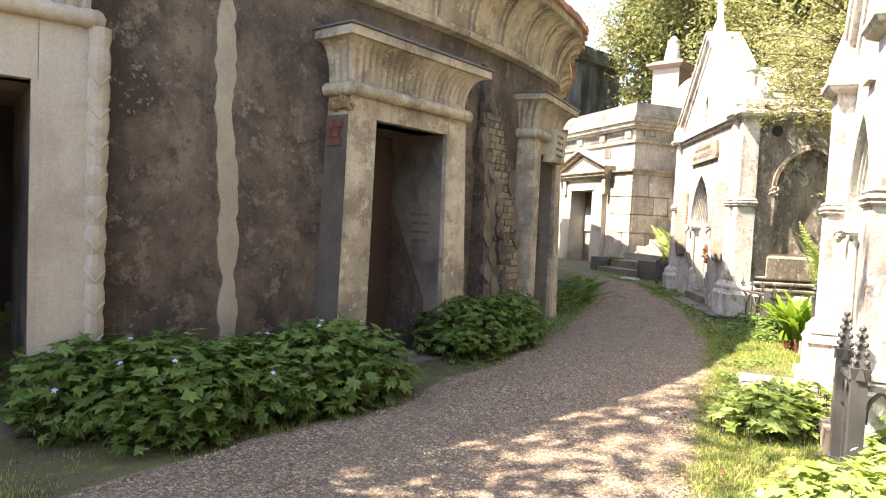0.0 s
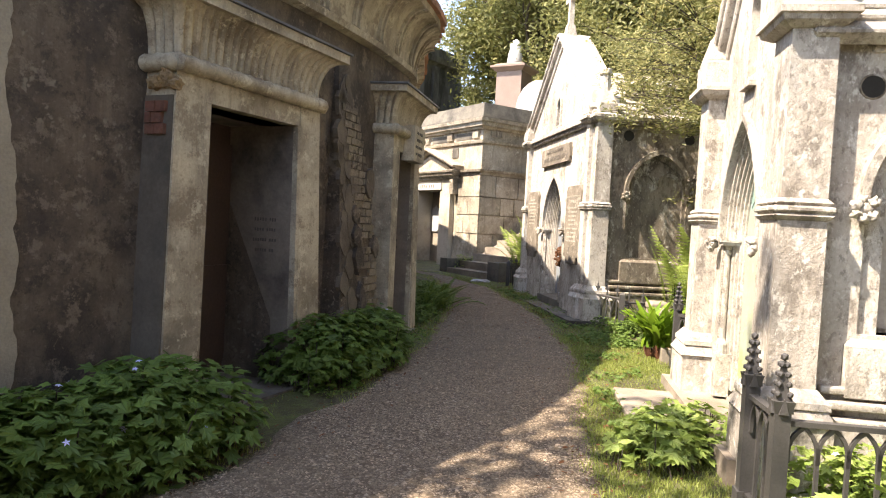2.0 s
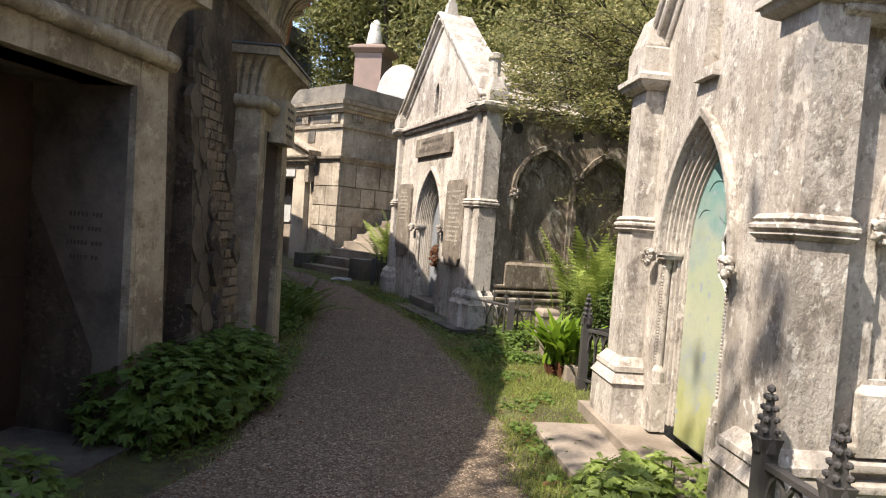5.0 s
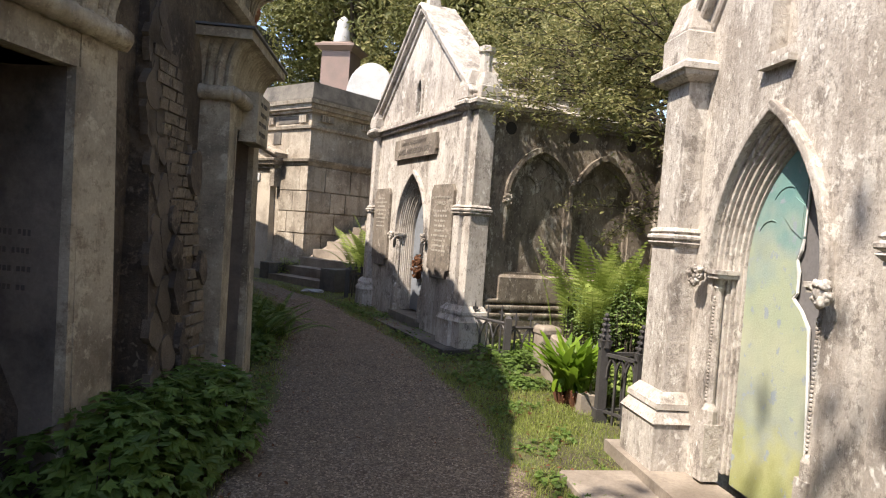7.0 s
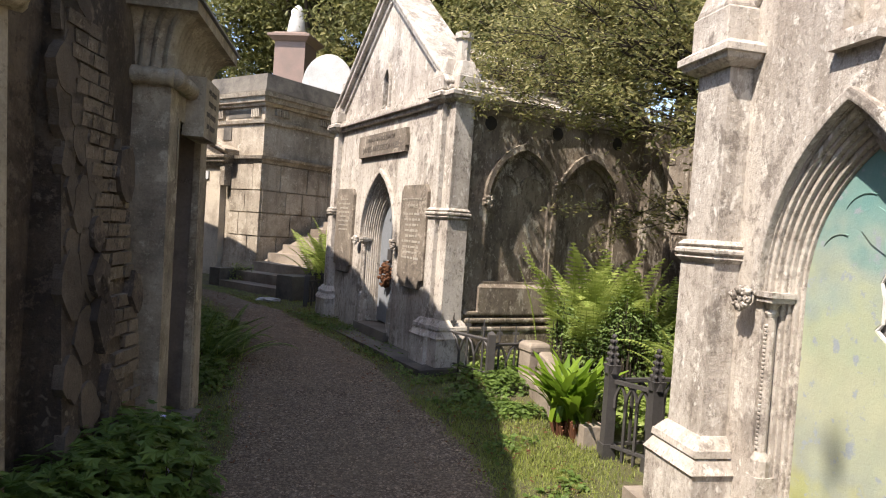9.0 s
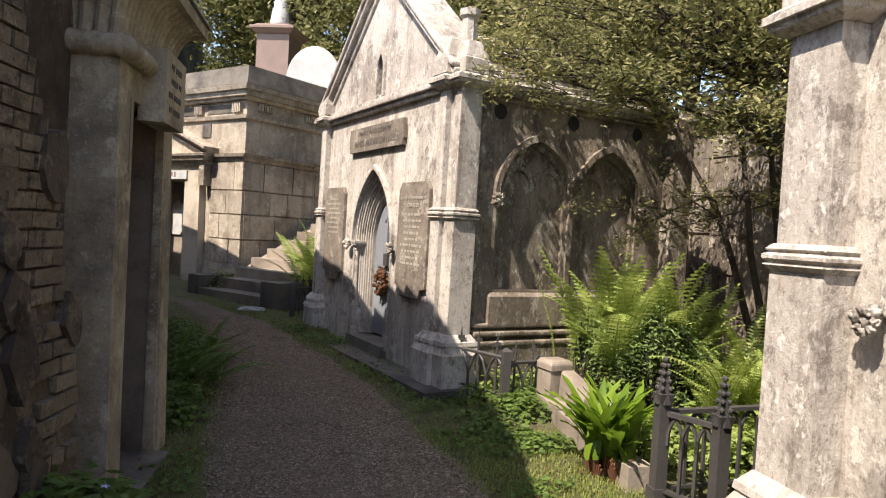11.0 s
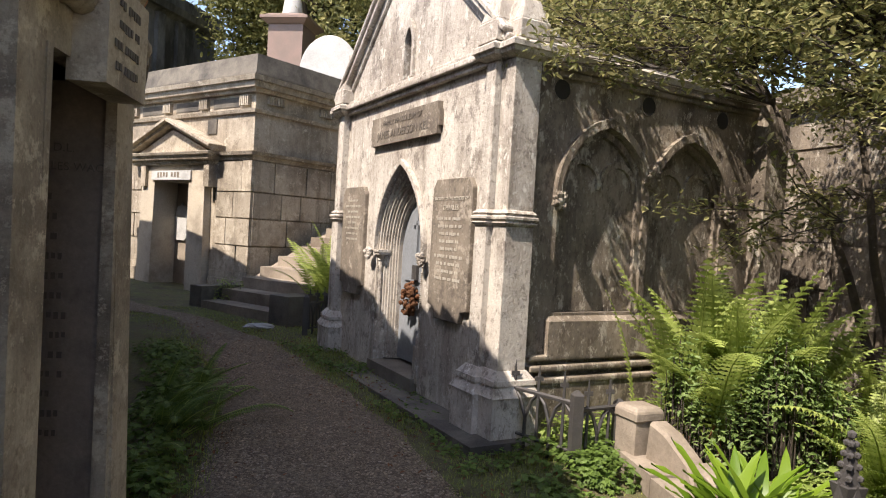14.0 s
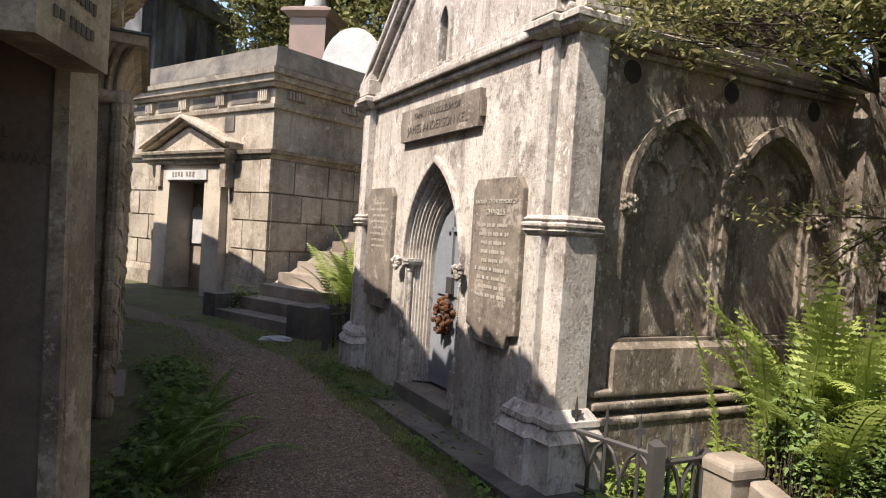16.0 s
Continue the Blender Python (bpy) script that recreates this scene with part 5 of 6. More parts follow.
M["ashlar_pale"] = material("pale_dressed_stone", (0.56, 0.49, 0.38), (0.48, 0.42, 0.33), dirt=(0.26, 0.22, 0.17), dirt_amount=0.4, scale=1.5)
classical()

# stairs beside it
st = thing("stone_stairs", KN @ pose(0.42, -1.15, 0.0), "worn stone stairs with a sloping side wall climbing beside the mausoleum", "stairs")
for i in range(9):
    part("step", blk(0.0, 1.6, 0.36 * i, 0.36 * i + 0.42, -0.2 if i == 0 else 0.17 * i - 0.05, 0.17 * (i + 1) - 0.02, bevel=0.02), "slab_step", st)
bm = bmesh.new()
a_ = [(0.75, 0.22), (3.2, 1.48), (3.2, -0.2), (0.75, -0.2)]
prism(bm, a_, 0.0, 0.2)
part("side_wall", at_side(bm, 0.0), "slab_step", st)
part("coping", at_side(soften(bar(bmesh.new(), (0.7, 0.2), (3.2, 1.49), 0.045, -0.02, 0.2), 0.01, 1), 0.0), "slab_step", st)
part("end_block", blk(-0.3, -0.004, 0.0, 0.9, -0.25, 0.36, bevel=0.03), "slate", st, "dark mossy end block")
part("end_block", blk(1.61, 2.0, -0.05, 0.8, -0.25, 0.40, bevel=0.03), "slate", st, "dark mossy end block")
ls = link("loose_stone", knob(bmesh.new(), (0, 0, 0), 0.17, 0.5, 2), M["marble"], smooth=False)
ls.matrix_world = pose(-1.86, 14.5, 0.4) @ Matrix.Diagonal((1.1, 0.8, 0.28, 1))
tagged(ls, "flat pale loose stone at the path's edge", "stone")

# ---- retaining wall, terrace monuments ----
def build_back_wall():
    bm = bmesh.new()
    R = 20.0
    w = link("wall_retaining", bm, M["gothic_dark"])
    tagged(w, "stained retaining wall of large stone courses behind the tree", "wall", kind="structure")
    bm = bmesh.new()
    rings = []
    for i in range(61):
        a_ = radians(-60 + 2.0 * i)
        d = Vector((math.cos(a_), math.sin(a_), 0))
        b0 = RC + d * R
        rings.append([bm.verts.new(b0 + d * o + Vector((0, 0, z))) for o, z in ((0, -0.4), (0, 3.45), (0.6, 3.45), (0.6, -0.4))])
    for p, q in zip(rings, rings[1:]):
        for j in range(4):
            bm.faces.new((p[j], q[j], q[(j + 1) % 4], p[(j + 1) % 4]))
    bmesh.ops.recalc_face_normals(bm, faces=bm.faces)
    bm.to_mesh(w.data)
    bm.free()
    rnd = random.Random(8)
    for k in range(6):
        a_ = -8.0 + (k % 2) * 0.9
        while a_ < 16:
            step = rnd.uniform(2.0, 3.2)
            z0, z1 = 0.1 + 0.5 * k, 0.58 + 0.5 * k
            r = R
            wd = radians(step) * r
            bm = blk(-wd / 2 + 0.012, wd / 2 - 0.012, -0.04, 0.05, z0, z1, bevel=0.015)
            o = part("stone_block", bm, "gothic_dark", w)
            am = a_ + step / 2
            x, y = RC.x + r * math.cos(radians(am)), RC.y + r * math.sin(radians(am))
            o.matrix_world = pose(x, y, G(x, y), 0, 0, -90 + am)
            a_ += step
    bm = bmesh.new()
    rings = []
    for i in range(61):
        a_ = radians(-60 + 2.0 * i)
        d = Vector((math.cos(a_), math.sin(a_), 0))
        rings.append([bm.verts.new(RC + d * (R + o) + Vector((0, 0, z))) for o, z in ((-0.18, 3.4), (-0.2, 3.56), (0.7, 3.6), (0.7, 3.45))])
    for p, q in zip(rings, rings[1:]):
        for j in range(4):
            bm.faces.new((p[j], q[j], q[(j + 1) % 4], p[(j + 1) % 4]))
    bmesh.ops.recalc_face_normals(bm, faces=bm.faces)
    part("coping", bm, "gothic_dark", w)


build_back_wall()

pd = thing("granite_pedestal", pose(-1.93, 21.8, H(-1.93, 21.8), 0, 0, -20), "pink granite pedestal carrying a small draped urn", "monument")
zt = 6.45 - H(-1.93, 21.8)
part("shaft", blk(-0.42, 0.42, -0.42, 0.42, 0, zt - 0.05, bevel=0.02), "granite", pd)
part("cap", moulded(-0.42, 0.42, -0.42, 0.42, [(zt - 0.05, zt + 0.05, 0.03, 0.14), (zt + 0.05, zt + 0.12, 0.16, 0.16), (zt + 0.12, zt + 0.2, 0.12, 0.0)]), "granite", pd)
bm = bmesh.new()
turned(bm, [(0.22, zt + 0.2), (0.24, zt + 0.3), (0.2, zt + 0.6), (0.16, zt + 0.75), (0.17, zt + 0.85), (0.08, zt + 0.98), (0.02, zt + 1.02)])
for v in bm.verts:
    v.co.x *= 1 + 0.12 * math.sin(9 * math.atan2(v.co.y, v.co.x))
part("draped_urn", bm, "marble", pd, "weathered grey draped urn", smooth=True)

hs = thing("round_headstone", pose(-1.05, 19.33, 3.6, 0, 0, -15), "tall white round-topped headstone above the vaults", "headstone")
bm = bmesh.new()
prism(bm, [(0.62, 0.0)] + [(0.62 * math.cos(radians(t)), 1.25 + 0.8 * math.sin(radians(t))) for t in range(0, 181, 12)] + [(-0.62, 0.0)], -0.1, 0.1)
part("slab", soften(bm, 0.015, 1), "marble", hs)
part("base", blk(-0.8, 0.8, -0.25, 0.25, -0.6, 0.05), "marble", hs)

dm = thing("dark_mausoleum", pose(-8.0, 29.0, H(-8.0, 29.0), 0, 0, -25), "large soot-dark mausoleum with pilasters and heavy cornice", "mausoleum")
zt = 9.5 - H(-7.2, 29.0)
part("body", blk(-4.5, 0.6, 0, 5, -1, zt, bevel=0), "dark_stone", dm)
part("cornice", moulded(-4.5, 0.6, 0, 5, [(zt - 0.5, zt - 0.35, 0.0, 0.12), (zt - 0.35, zt - 0.1, 0.3, 0.35), (zt - 0.1, zt + 0.35, 0.25, 0.2)]), "dark_stone", dm)
for x in (0.38, -0.5, -1.4, -2.3, -3.2):
    part("pilaster", blk(x - 0.2, x + 0.2, -0.15, 0.1, -1, zt - 0.5), "dark_stone", dm)
    part("capital", blk(x - 0.26, x + 0.26, -0.2, 0.1, zt - 0.85, zt - 0.5), "dark_stone", dm)
for y in (0.5, 1.6, 2.7):
    part("pilaster", blk(0.5, 0.75, y - 0.2, y + 0.2, -1, zt - 0.5), "dark_stone", dm)


# ---- railings ----
def finial_post(parent, x, y, h, r=0.036):
    bm = bmesh.new()
    box(bm, x - r, x + r, y - r, y + r, -0.2, h - 0.26)
    box(bm, x - r - 0.012, x + r + 0.012, y - r - 0.012, y + r + 0.012, -0.2, 0.1)
    soften(bm, 0.006, 1)
    p = part("post", bm, "iron", parent)
    bm = bmesh.new()
    box(bm, x - r, x + r, y - r, y + r, h - 0.26, h - 0.2, top=(x - r - 0.012, x + r + 0.012, y - r - 0.012, y + r + 0.012))
    for i in range(4):
        a_ = i * math.pi / 2
        box(bm, -0.022, 0.022, -0.008, 0.008, 0, 0.07, top=(-0.002, 0.002, -0.004, 0.004), m=pose(x + (r + 0.006) * math.cos(a_), y + (r + 0.006) * math.sin(a_), h - 0.26, 0, 0, 90 + 90 * i))
    box(bm, x - r * 0.8, x + r * 0.8, y - r * 0.8, y + r * 0.8, h - 0.2, h - 0.02, top=(x - 0.008, x + 0.008, y - 0.008, y + 0.008))
    for j in range(4):
        zz = h - 0.17 + j * 0.045
        rr = r * (1.05 - j * 0.2)
        for i in range(4):
            a_ = i * math.pi / 2 + math.pi / 4
            bmesh.ops.create_icosphere(bm, subdivisions=1, radius=0.016, matrix=pose(x + rr * math.cos(a_), y + rr * math.sin(a_), zz))
    bmesh.ops.create_icosphere(bm, subdivisions=1, radius=0.02, matrix=pose(x, y, h))
    part("finial", bm, "iron", p, "crocketed cast iron finial")


def rail_panel(parent, p0, p1, top, low, pitch=0.13, arch=True):
    """Bars with small pointed arches between two posts."""
    v = Vector((p1[0] - p0[0], p1[1] - p0[1], 0))
    l, m = v.length, pose(p0[0], p0[1], p0[2], 0, 0, math.degrees(math.atan2(v.y, v.x)))
    dz = p1[2] - p0[2]
    sh = Matrix.Identity(4)
    sh[2][0] = dz / l
    m = m @ sh

    def put(name, bm):
        bmesh.ops.transform(bm, matrix=m, verts=bm.verts)
        part(name, bm, "iron", parent)

    put("top_rail", blk(0, l, -0.022, 0.022, top - 0.025, top, bevel=0.006))
    put("bottom_rail", blk(0, l, -0.015, 0.015, low, low + 0.02, bevel=0.004))
    n = max(1, int(round(l / pitch)))
    for i in range(n + 1):
        x = l * i / n
        if 0 < i < n:
            put("bar", blk(x - 0.009, x + 0.009, -0.009, 0.009, 0.0, top - (0.12 if arch else 0.02), bevel=0))
    if arch:
        for i in range(n):
            bm = bmesh.new()
            w = l / n / 2 + 0.006
            arch_band(bm, l * (i + 0.5) / n, w, w - 0.016, top - 0.15, top - 0.02, top - 0.042, top - 0.2, -0.009, 0.009, 5)
            put("arch", bm)


f1 = thing("iron_railing", pose(0, 0, 0), "grey cast iron railing with crocketed posts round the lichened mausoleum", "railing", "iron railings")
g0 = 0.11
f1.location.z = g0
finial_post(f1, 0.65, 4.40, 1.03 - g0)
finial_post(f1, 0.66, 3.97, 1.0 - g0)
rail_panel(f1, (0.65, 4.36, 0), (0.66, 4.01, 0), 0.62, 0.08, 0.11)
rail_panel(f1, (0.70, 3.97, 0), (3.2, 4.03, 0), 0.60, 0.08, 0.135)
finial_post(f1, 3.25, 4.03, 0.9)
f2 = thing("iron_railing", pose(0, 0, 0.2), "grey cast iron railing with crocketed posts among ferns", "railing", "iron railings")
finial_post(f2, 0.86, 7.70, 0.86)
finial_post(f2, 1.03, 7.38, 0.82)
rail_panel(f2, (0.88, 7.66, 0), (1.01, 7.42, 0), 0.56, 0.08, 0.1)
rail_panel(f2, (0.91, 7.71, 0), (2.7, 7.95, 0), 0.56, 0.08, 0.135)
finial_post(f2, 2.75, 7.96, 0.86)
f3 = thing("low_railing", pose(0, 0, 0.27), "low dark iron railing with pointed loops and plain posts", "railing", "iron railings")


def plain_post(parent, x, y, h):
    bm = bmesh.new()
    box(bm, x - 0.035, x + 0.035, y - 0.035, y + 0.035, -0.25, h)
    box(bm, x - 0.035, x + 0.035, y - 0.035, y + 0.035, h, h + 0.03, top=(x - 0.01, x + 0.01, y - 0.01, y + 0.01))
    part("post", soften(bm, 0.006, 1), "iron", parent)


plain_post(f3, 0.16, 10.1, 0.54)
plain_post(f3, 0.50, 9.55, 0.48)
plain_post(f3, 0.86, 9.66, 0.4)


def loops(parent, p0, p1, top, n):
    v = Vector(p1) - Vector(p0)
    bm = bmesh.new()
    tube(bm, [Vector(p0) + Vector((0, 0, top)), Vector(p1) + Vector((0, 0, top))], 0.018, 6)
    part("top_rail", bm, "iron", parent)
    bm = bmesh.new()
    tube(bm, [Vector(p0) + Vector((0, 0, 0.1)), Vector(p1) + Vector((0, 0, 0.1))], 0.012, 6)
    part("bottom_rail", bm, "iron", parent)
    for i in range(n):
        a_, b_ = Vector(p0) + v * i / n, Vector(p0) + v * (i + 1) / n
        mid = (a_ + b_) / 2
        bm = bmesh.new()
        for q in (a_, b_):
            tube(bm, [q + Vector((0, 0, 0.0)), q + Vector((0, 0, top * 0.55)), q.lerp(mid, 0.45) + Vector((0, 0, top * 0.85)), mid + Vector((0, 0, top))], 0.013, 6)
        part("loop", bm, "iron", parent)
        bm = bmesh.new()
        tube(bm, [mid + Vector((0, 0, top * 0.2)), mid + Vector((0, 0, top + 0.1))], 0.011, 6)
        box(bm, mid.x - 0.03, mid.x + 0.03, mid.y - 0.006, mid.y + 0.006, top + 0.09, top + 0.12)
        box(bm, mid.x - 0.012, mid.x + 0.012, mid.y - 0.006, mid.y + 0.006, top + 0.1, top + 0.2, top=(mid.x - 0.001, mid.x + 0.001, mid.y - 0.003, mid.y + 0.003))
        part("spike", bm, "iron", parent, "leaf-shaped iron spike")


loops(f3, (0.16, 10.1, 0), (0.5, 9.55, 0), 0.42, 3)
loops(f3, (0.5, 9.55, 0), (0.86, 9.66, 0), 0.38, 2)
f4 = thing("low_railing", pose(0, 0, 0.36), "low dark iron railing beside the stairs", "railing", "iron railings")
plain_post(f4, -1.28, 14.05, 0.5)
plain_post(f4, -1.0, 14.35, 0.5)
loops(f4, (-1.28, 14.05, 0), (-1.0, 14.35, 0), 0.42, 3)

# kerb stones
kb = thing("kerb", pose(0, 0, 0), "low stone kerb of worn blocks round the fern plot", "kerb")
pts = [(0.82, 9.5), (0.8, 9.05), (0.78, 8.6), (0.77, 8.2), (0.78, 7.85)]
for (xa, ya), (xb, yb) in zip(pts, pts[1:]):
    l = math.hypot(xb - xa, yb - ya)
    o = part("kerb_stone", blk(0, l - 0.015, -0.02, 0.16, -0.2, 0.14, bevel=0.02), "slab_step", kb)
    o.matrix_local = pose(xa, ya, G(0, ya), 0, 0, math.degrees(math.atan2(yb - ya, xb - xa)))
ks = thing("kerb_stone_post", pose(0.92, 9.52, 0.25, 0, 0, 12), "pale cut stone block standing at the corner of the fern plot", "stone")
part("block", blk(-0.09, 0.12, -0.1, 0.1, -0.1, 0.38, bevel=0.015), "slab_step", ks)
part("cap", moulded(-0.09, 0.12, -0.1, 0.1, [(0.36, 0.42, 0.012, 0.012), (0.42, 0.45, 0.012, -0.01)]), "slab_step", ks)
rb = link("broken_stone", soften(prism(bmesh.new(), [(0, 0), (0.5, 0), (0.42, 0.14), (0.2, 0.26), (0.03, 0.3)], -0.07, 0.07), 0.02, 1), M["slab_step"])
rb.matrix_world = pose(0.98, 9.4, 0.34, 0, 0, -82)
tagged(rb, "sloping broken pale stone on the kerb", "stone")
rb2 = copy_thing(rb, pose(0.93, 8.75, 0.3, 6, 0, -88))


# ---- leaves ----
def scatter(name, template, faces, where, mat, parent=None):
    """Copies a small leaf shape to many poses in one mesh. where: rows of (matrix 3x3, place)."""
    t = np.array(template)
    k = len(t)
    vs = np.concatenate([t @ np.array(r).T + np.array(p) for r, p in where]) if where else np.zeros((0, 3))
    n = len(where)
    fs = []
    for f in faces:
        fs.append(np.arange(n)[:, None] * k + np.array(f)[None, :])
    me = bpy.data.meshes.new(name)
    me.from_pydata(vs.tolist(), [], [r for a_ in fs for r in a_.tolist()])
    me.update()
    me.materials.append(M[mat])
    ob = new(name, me)
    ob["kind"] = "stuff"
    if parent:
        ob.parent = parent
    return ob


def frame3(normal, spin, size):
    n = Vector(normal).normalized()
    q = n.to_track_quat("Z", "Y").to_matrix() @ Matrix.Rotation(spin, 3, "Z")
    return [[c * size for c in row] for row in q]


# a lobed leaf, a pointed leaf, a blade
LOBED = [(0, 0, 0), (0.45, 0.05, 0.04), (0.32, 0.38, 0.0), (0.42, 0.72, -0.06), (0.14, 0.62, 0.02), (0, 1.05, -0.1), (-0.14, 0.62, 0.02), (-0.42, 0.72, -0.06), (-0.32, 0.38, 0.0), (-0.45, 0.05, 0.04)]
LOBED_F = [(0, 1, 2), (0, 2, 3, 4), (0, 4, 5, 6), (0, 6, 7, 8), (0, 8, 9)]
OVAL = [(0, 0, 0), (0.2, 0.3, 0.05), (0.18, 0.65, 0.05), (0, 1, -0.08), (-0.18, 0.65, 0.05), (-0.2, 0.3, 0.05)]
OVAL_F = [(0, 1, 2, 3), (0, 3, 4, 5)]


def bush(name, blobs, count, size, mat, label, category, template=LOBED, faces=LOBED_F, seed=0, flowers=0, rise=0.6, stems=True):
    """Leaves over and inside a heap of blobs (centre, radii)."""
    rnd = random.Random(seed)
    b = new(name)
    b.location = (blobs[0][0][0], blobs[0][0][1], H(blobs[0][0][0], blobs[0][0][1]))
    off = Vector(b.location)
    tagged(b, label, category)
    vol = [r[0] * r[1] + r[0] * r[2] for _, r in blobs]
    where = []
    stem_bm = bmesh.new()
    fl = []
    while len(where) < count:
        c, r = rnd.choices(blobs, vol)[0]
        d = Vector((rnd.gauss(0, 1), rnd.gauss(0, 1), abs(rnd.gauss(0, 1)) * 1.2 - 0.55)).normalized()
        k = rnd.uniform(0.55, 1.0) ** 0.6 * (1 + 0.18 * noise.noise(Vector(c) + d * 2.5))
        p = Vector((c[0] + d.x * r[0] * k, c[1] + d.y * r[1] * k, c[2] + d.z * r[2] * k))
        if p.z < H(p.x, p.y) + 0.01:
            continue
        n = (d * (1 - rise) + Vector((rnd.gauss(0, 0.35), rnd.gauss(0, 0.35), rise + 0.3)))
        where.append((frame3(n, rnd.uniform(0, 6.28), size * rnd.uniform(0.6, 1.25)), p - off))
        if stems and len(where) % 14 == 0:
            tube(stem_bm, [Vector((c[0] + d.x * 0.25, c[1] + d.y * 0.25, H(c[0], c[1]) - 0.02)) - off, p - off], [0.006, 0.003], 4)
        if flowers and len(fl) < flowers and k > 0.93 and d.z > 0.1:
            for i in range(5):
                fl.append((frame3(d + Vector((0, 0, 0.4)), i * 1.2566, 0.02), p - off + d * 0.03))
    scatter("foliage", template, faces, where, mat, b)
    if stems:
        part("stem", stem_bm, "bark", b)["kind"] = "stuff"
    else:
        stem_bm.free()
    if fl:
        scatter("flowers", OVAL, OVAL_F, fl, "flower", b)
    return b


def strip_blobs(pts, r, h, n, seed, jitter=0.12):
    rnd = random.Random(seed)
    out = []
    for i in range(n):
        f = i / (n - 1) * (len(pts) - 1)
        j = min(int(f), len(pts) - 2)
        x = pts[j][0] + (pts[j + 1][0] - pts[j][0]) * (f - j) + rnd.uniform(-jitter, jitter)
        y = pts[j][1] + (pts[j + 1][1] - pts[j][1]) * (f - j) + rnd.uniform(-jitter, jitter)
        s = rnd.uniform(0.8, 1.15)
        out.append(((x, y, H(x, y) + h * 0.35), (r * s, r * s, h * 0.62 * s)))
    return out


bush("geranium_bush", strip_blobs([(-3.55, 2.8), (-3.1, 3.1), (-2.7, 3.65), (-2.5, 4.2)], 0.42, 0.60, 16, 1, 0.1), 7500, 0.085, "leaf_ivy", "dense dark green leafy bush with small blue flowers against the wall", "bush", seed=1, flowers=150)
bush("geranium_bush", strip_blobs([(-2.36, 5.72), (-2.14, 6.4), (-2.05, 7.0)], 0.35, 0.58, 10, 2), 4200, 0.085, "leaf_ivy", "dark green leafy bush beside the portal", "bush", seed=2, flowers=30)
bush("low_leafy_plant", strip_blobs([(0.28, 4.85), (0.55, 5.2)], 0.26, 0.34, 5, 3), 800, 0.08, "leaf_light", "bright green lobed plant in the grass before the mausoleum", "plant", seed=3)
bush("low_leafy_plant", strip_blobs([(0.55, 3.3), (1.0, 3.55), (1.6, 3.6), (2.3, 3.6)], 0.36, 0.45, 12, 4), 3200, 0.085, "leaf_light", "bright green leafy bed with small blue flowers by the railing", "plant", seed=4, flowers=80)
bush("low_leafy_plant", strip_blobs([(0.95, 4.25), (1.5, 4.3), (2.2, 4.3)], 0.22, 0.4, 8, 5), 1300, 0.07, "leaf_light", "bright green leafy bed behind the railing", "plant", seed=5, flowers=30)
bush("shrub", [((1.55, 9.28, 0.62), (0.36, 0.32, 0.52)), ((1.68, 9.2, 0.9), (0.34, 0.3, 0.4)), ((1.95, 9.1, 0.6), (0.3, 0.3, 0.4)), ((1.36, 9.48, 0.82), (0.28, 0.26, 0.4))], 6600, 0.05, "leaf_shrub", "small-leaved grey-green shrub amid the ferns", "shrub", OVAL, OVAL_F, 6)
bush("ground_plants", strip_blobs([(1.2, 8.5), (1.8, 8.6), (2.6, 8.9), (1.7, 8.1), (2.4, 8.3)], 0.42, 0.32, 16, 7), 4200, 0.06, "leaf_light", "bright green low plants filling the railed plot", "plant", seed=7)
bush("ivy_patch", strip_blobs([(0.35, 9.55), (0.55, 9.3), (0.75, 9.75), (0.95, 9.95)], 0.2, 0.22, 9, 8), 1500, 0.045, "leaf_ivy", "ivy trailing round the low railing", "ivy", seed=8, stems=False)
bush("ivy_patch", strip_blobs([(0.55, 10.0), (1.0, 10.05), (1.4, 10.2)], 0.18, 0.3, 7, 9), 900, 0.06, "leaf_light", "bright weeds growing behind the low railing", "weeds", seed=9, stems=False)
bush("yellow_weed", strip_blobs([(-2.55, 16.15), (-2.35, 16.4)], 0.16, 0.45, 4, 10), 500, 0.05, "leaf_light", "yellow-green weeds on the end block of the stairs", "weeds", OVAL, OVAL_F, 10)


bush("creeping_weeds", strip_blobs([(-2.12, 9.2), (-2.25, 10.6), (-2.45, 11.8), (-2.75, 13.0)], 0.2, 0.16, 22, 11), 2200, 0.05, "leaf_ivy", "low green weeds along the foot of the vault wall", "weeds", seed=11, stems=False)
bush("creeping_weeds", strip_blobs([(0.15, 9.2), (0.5, 8.8), (0.6, 8.5)], 0.14, 0.09, 10, 12), 700, 0.045, "leaf_ivy", "low weeds and ivy spilling onto the verge by the kerb", "weeds", seed=12, stems=False)


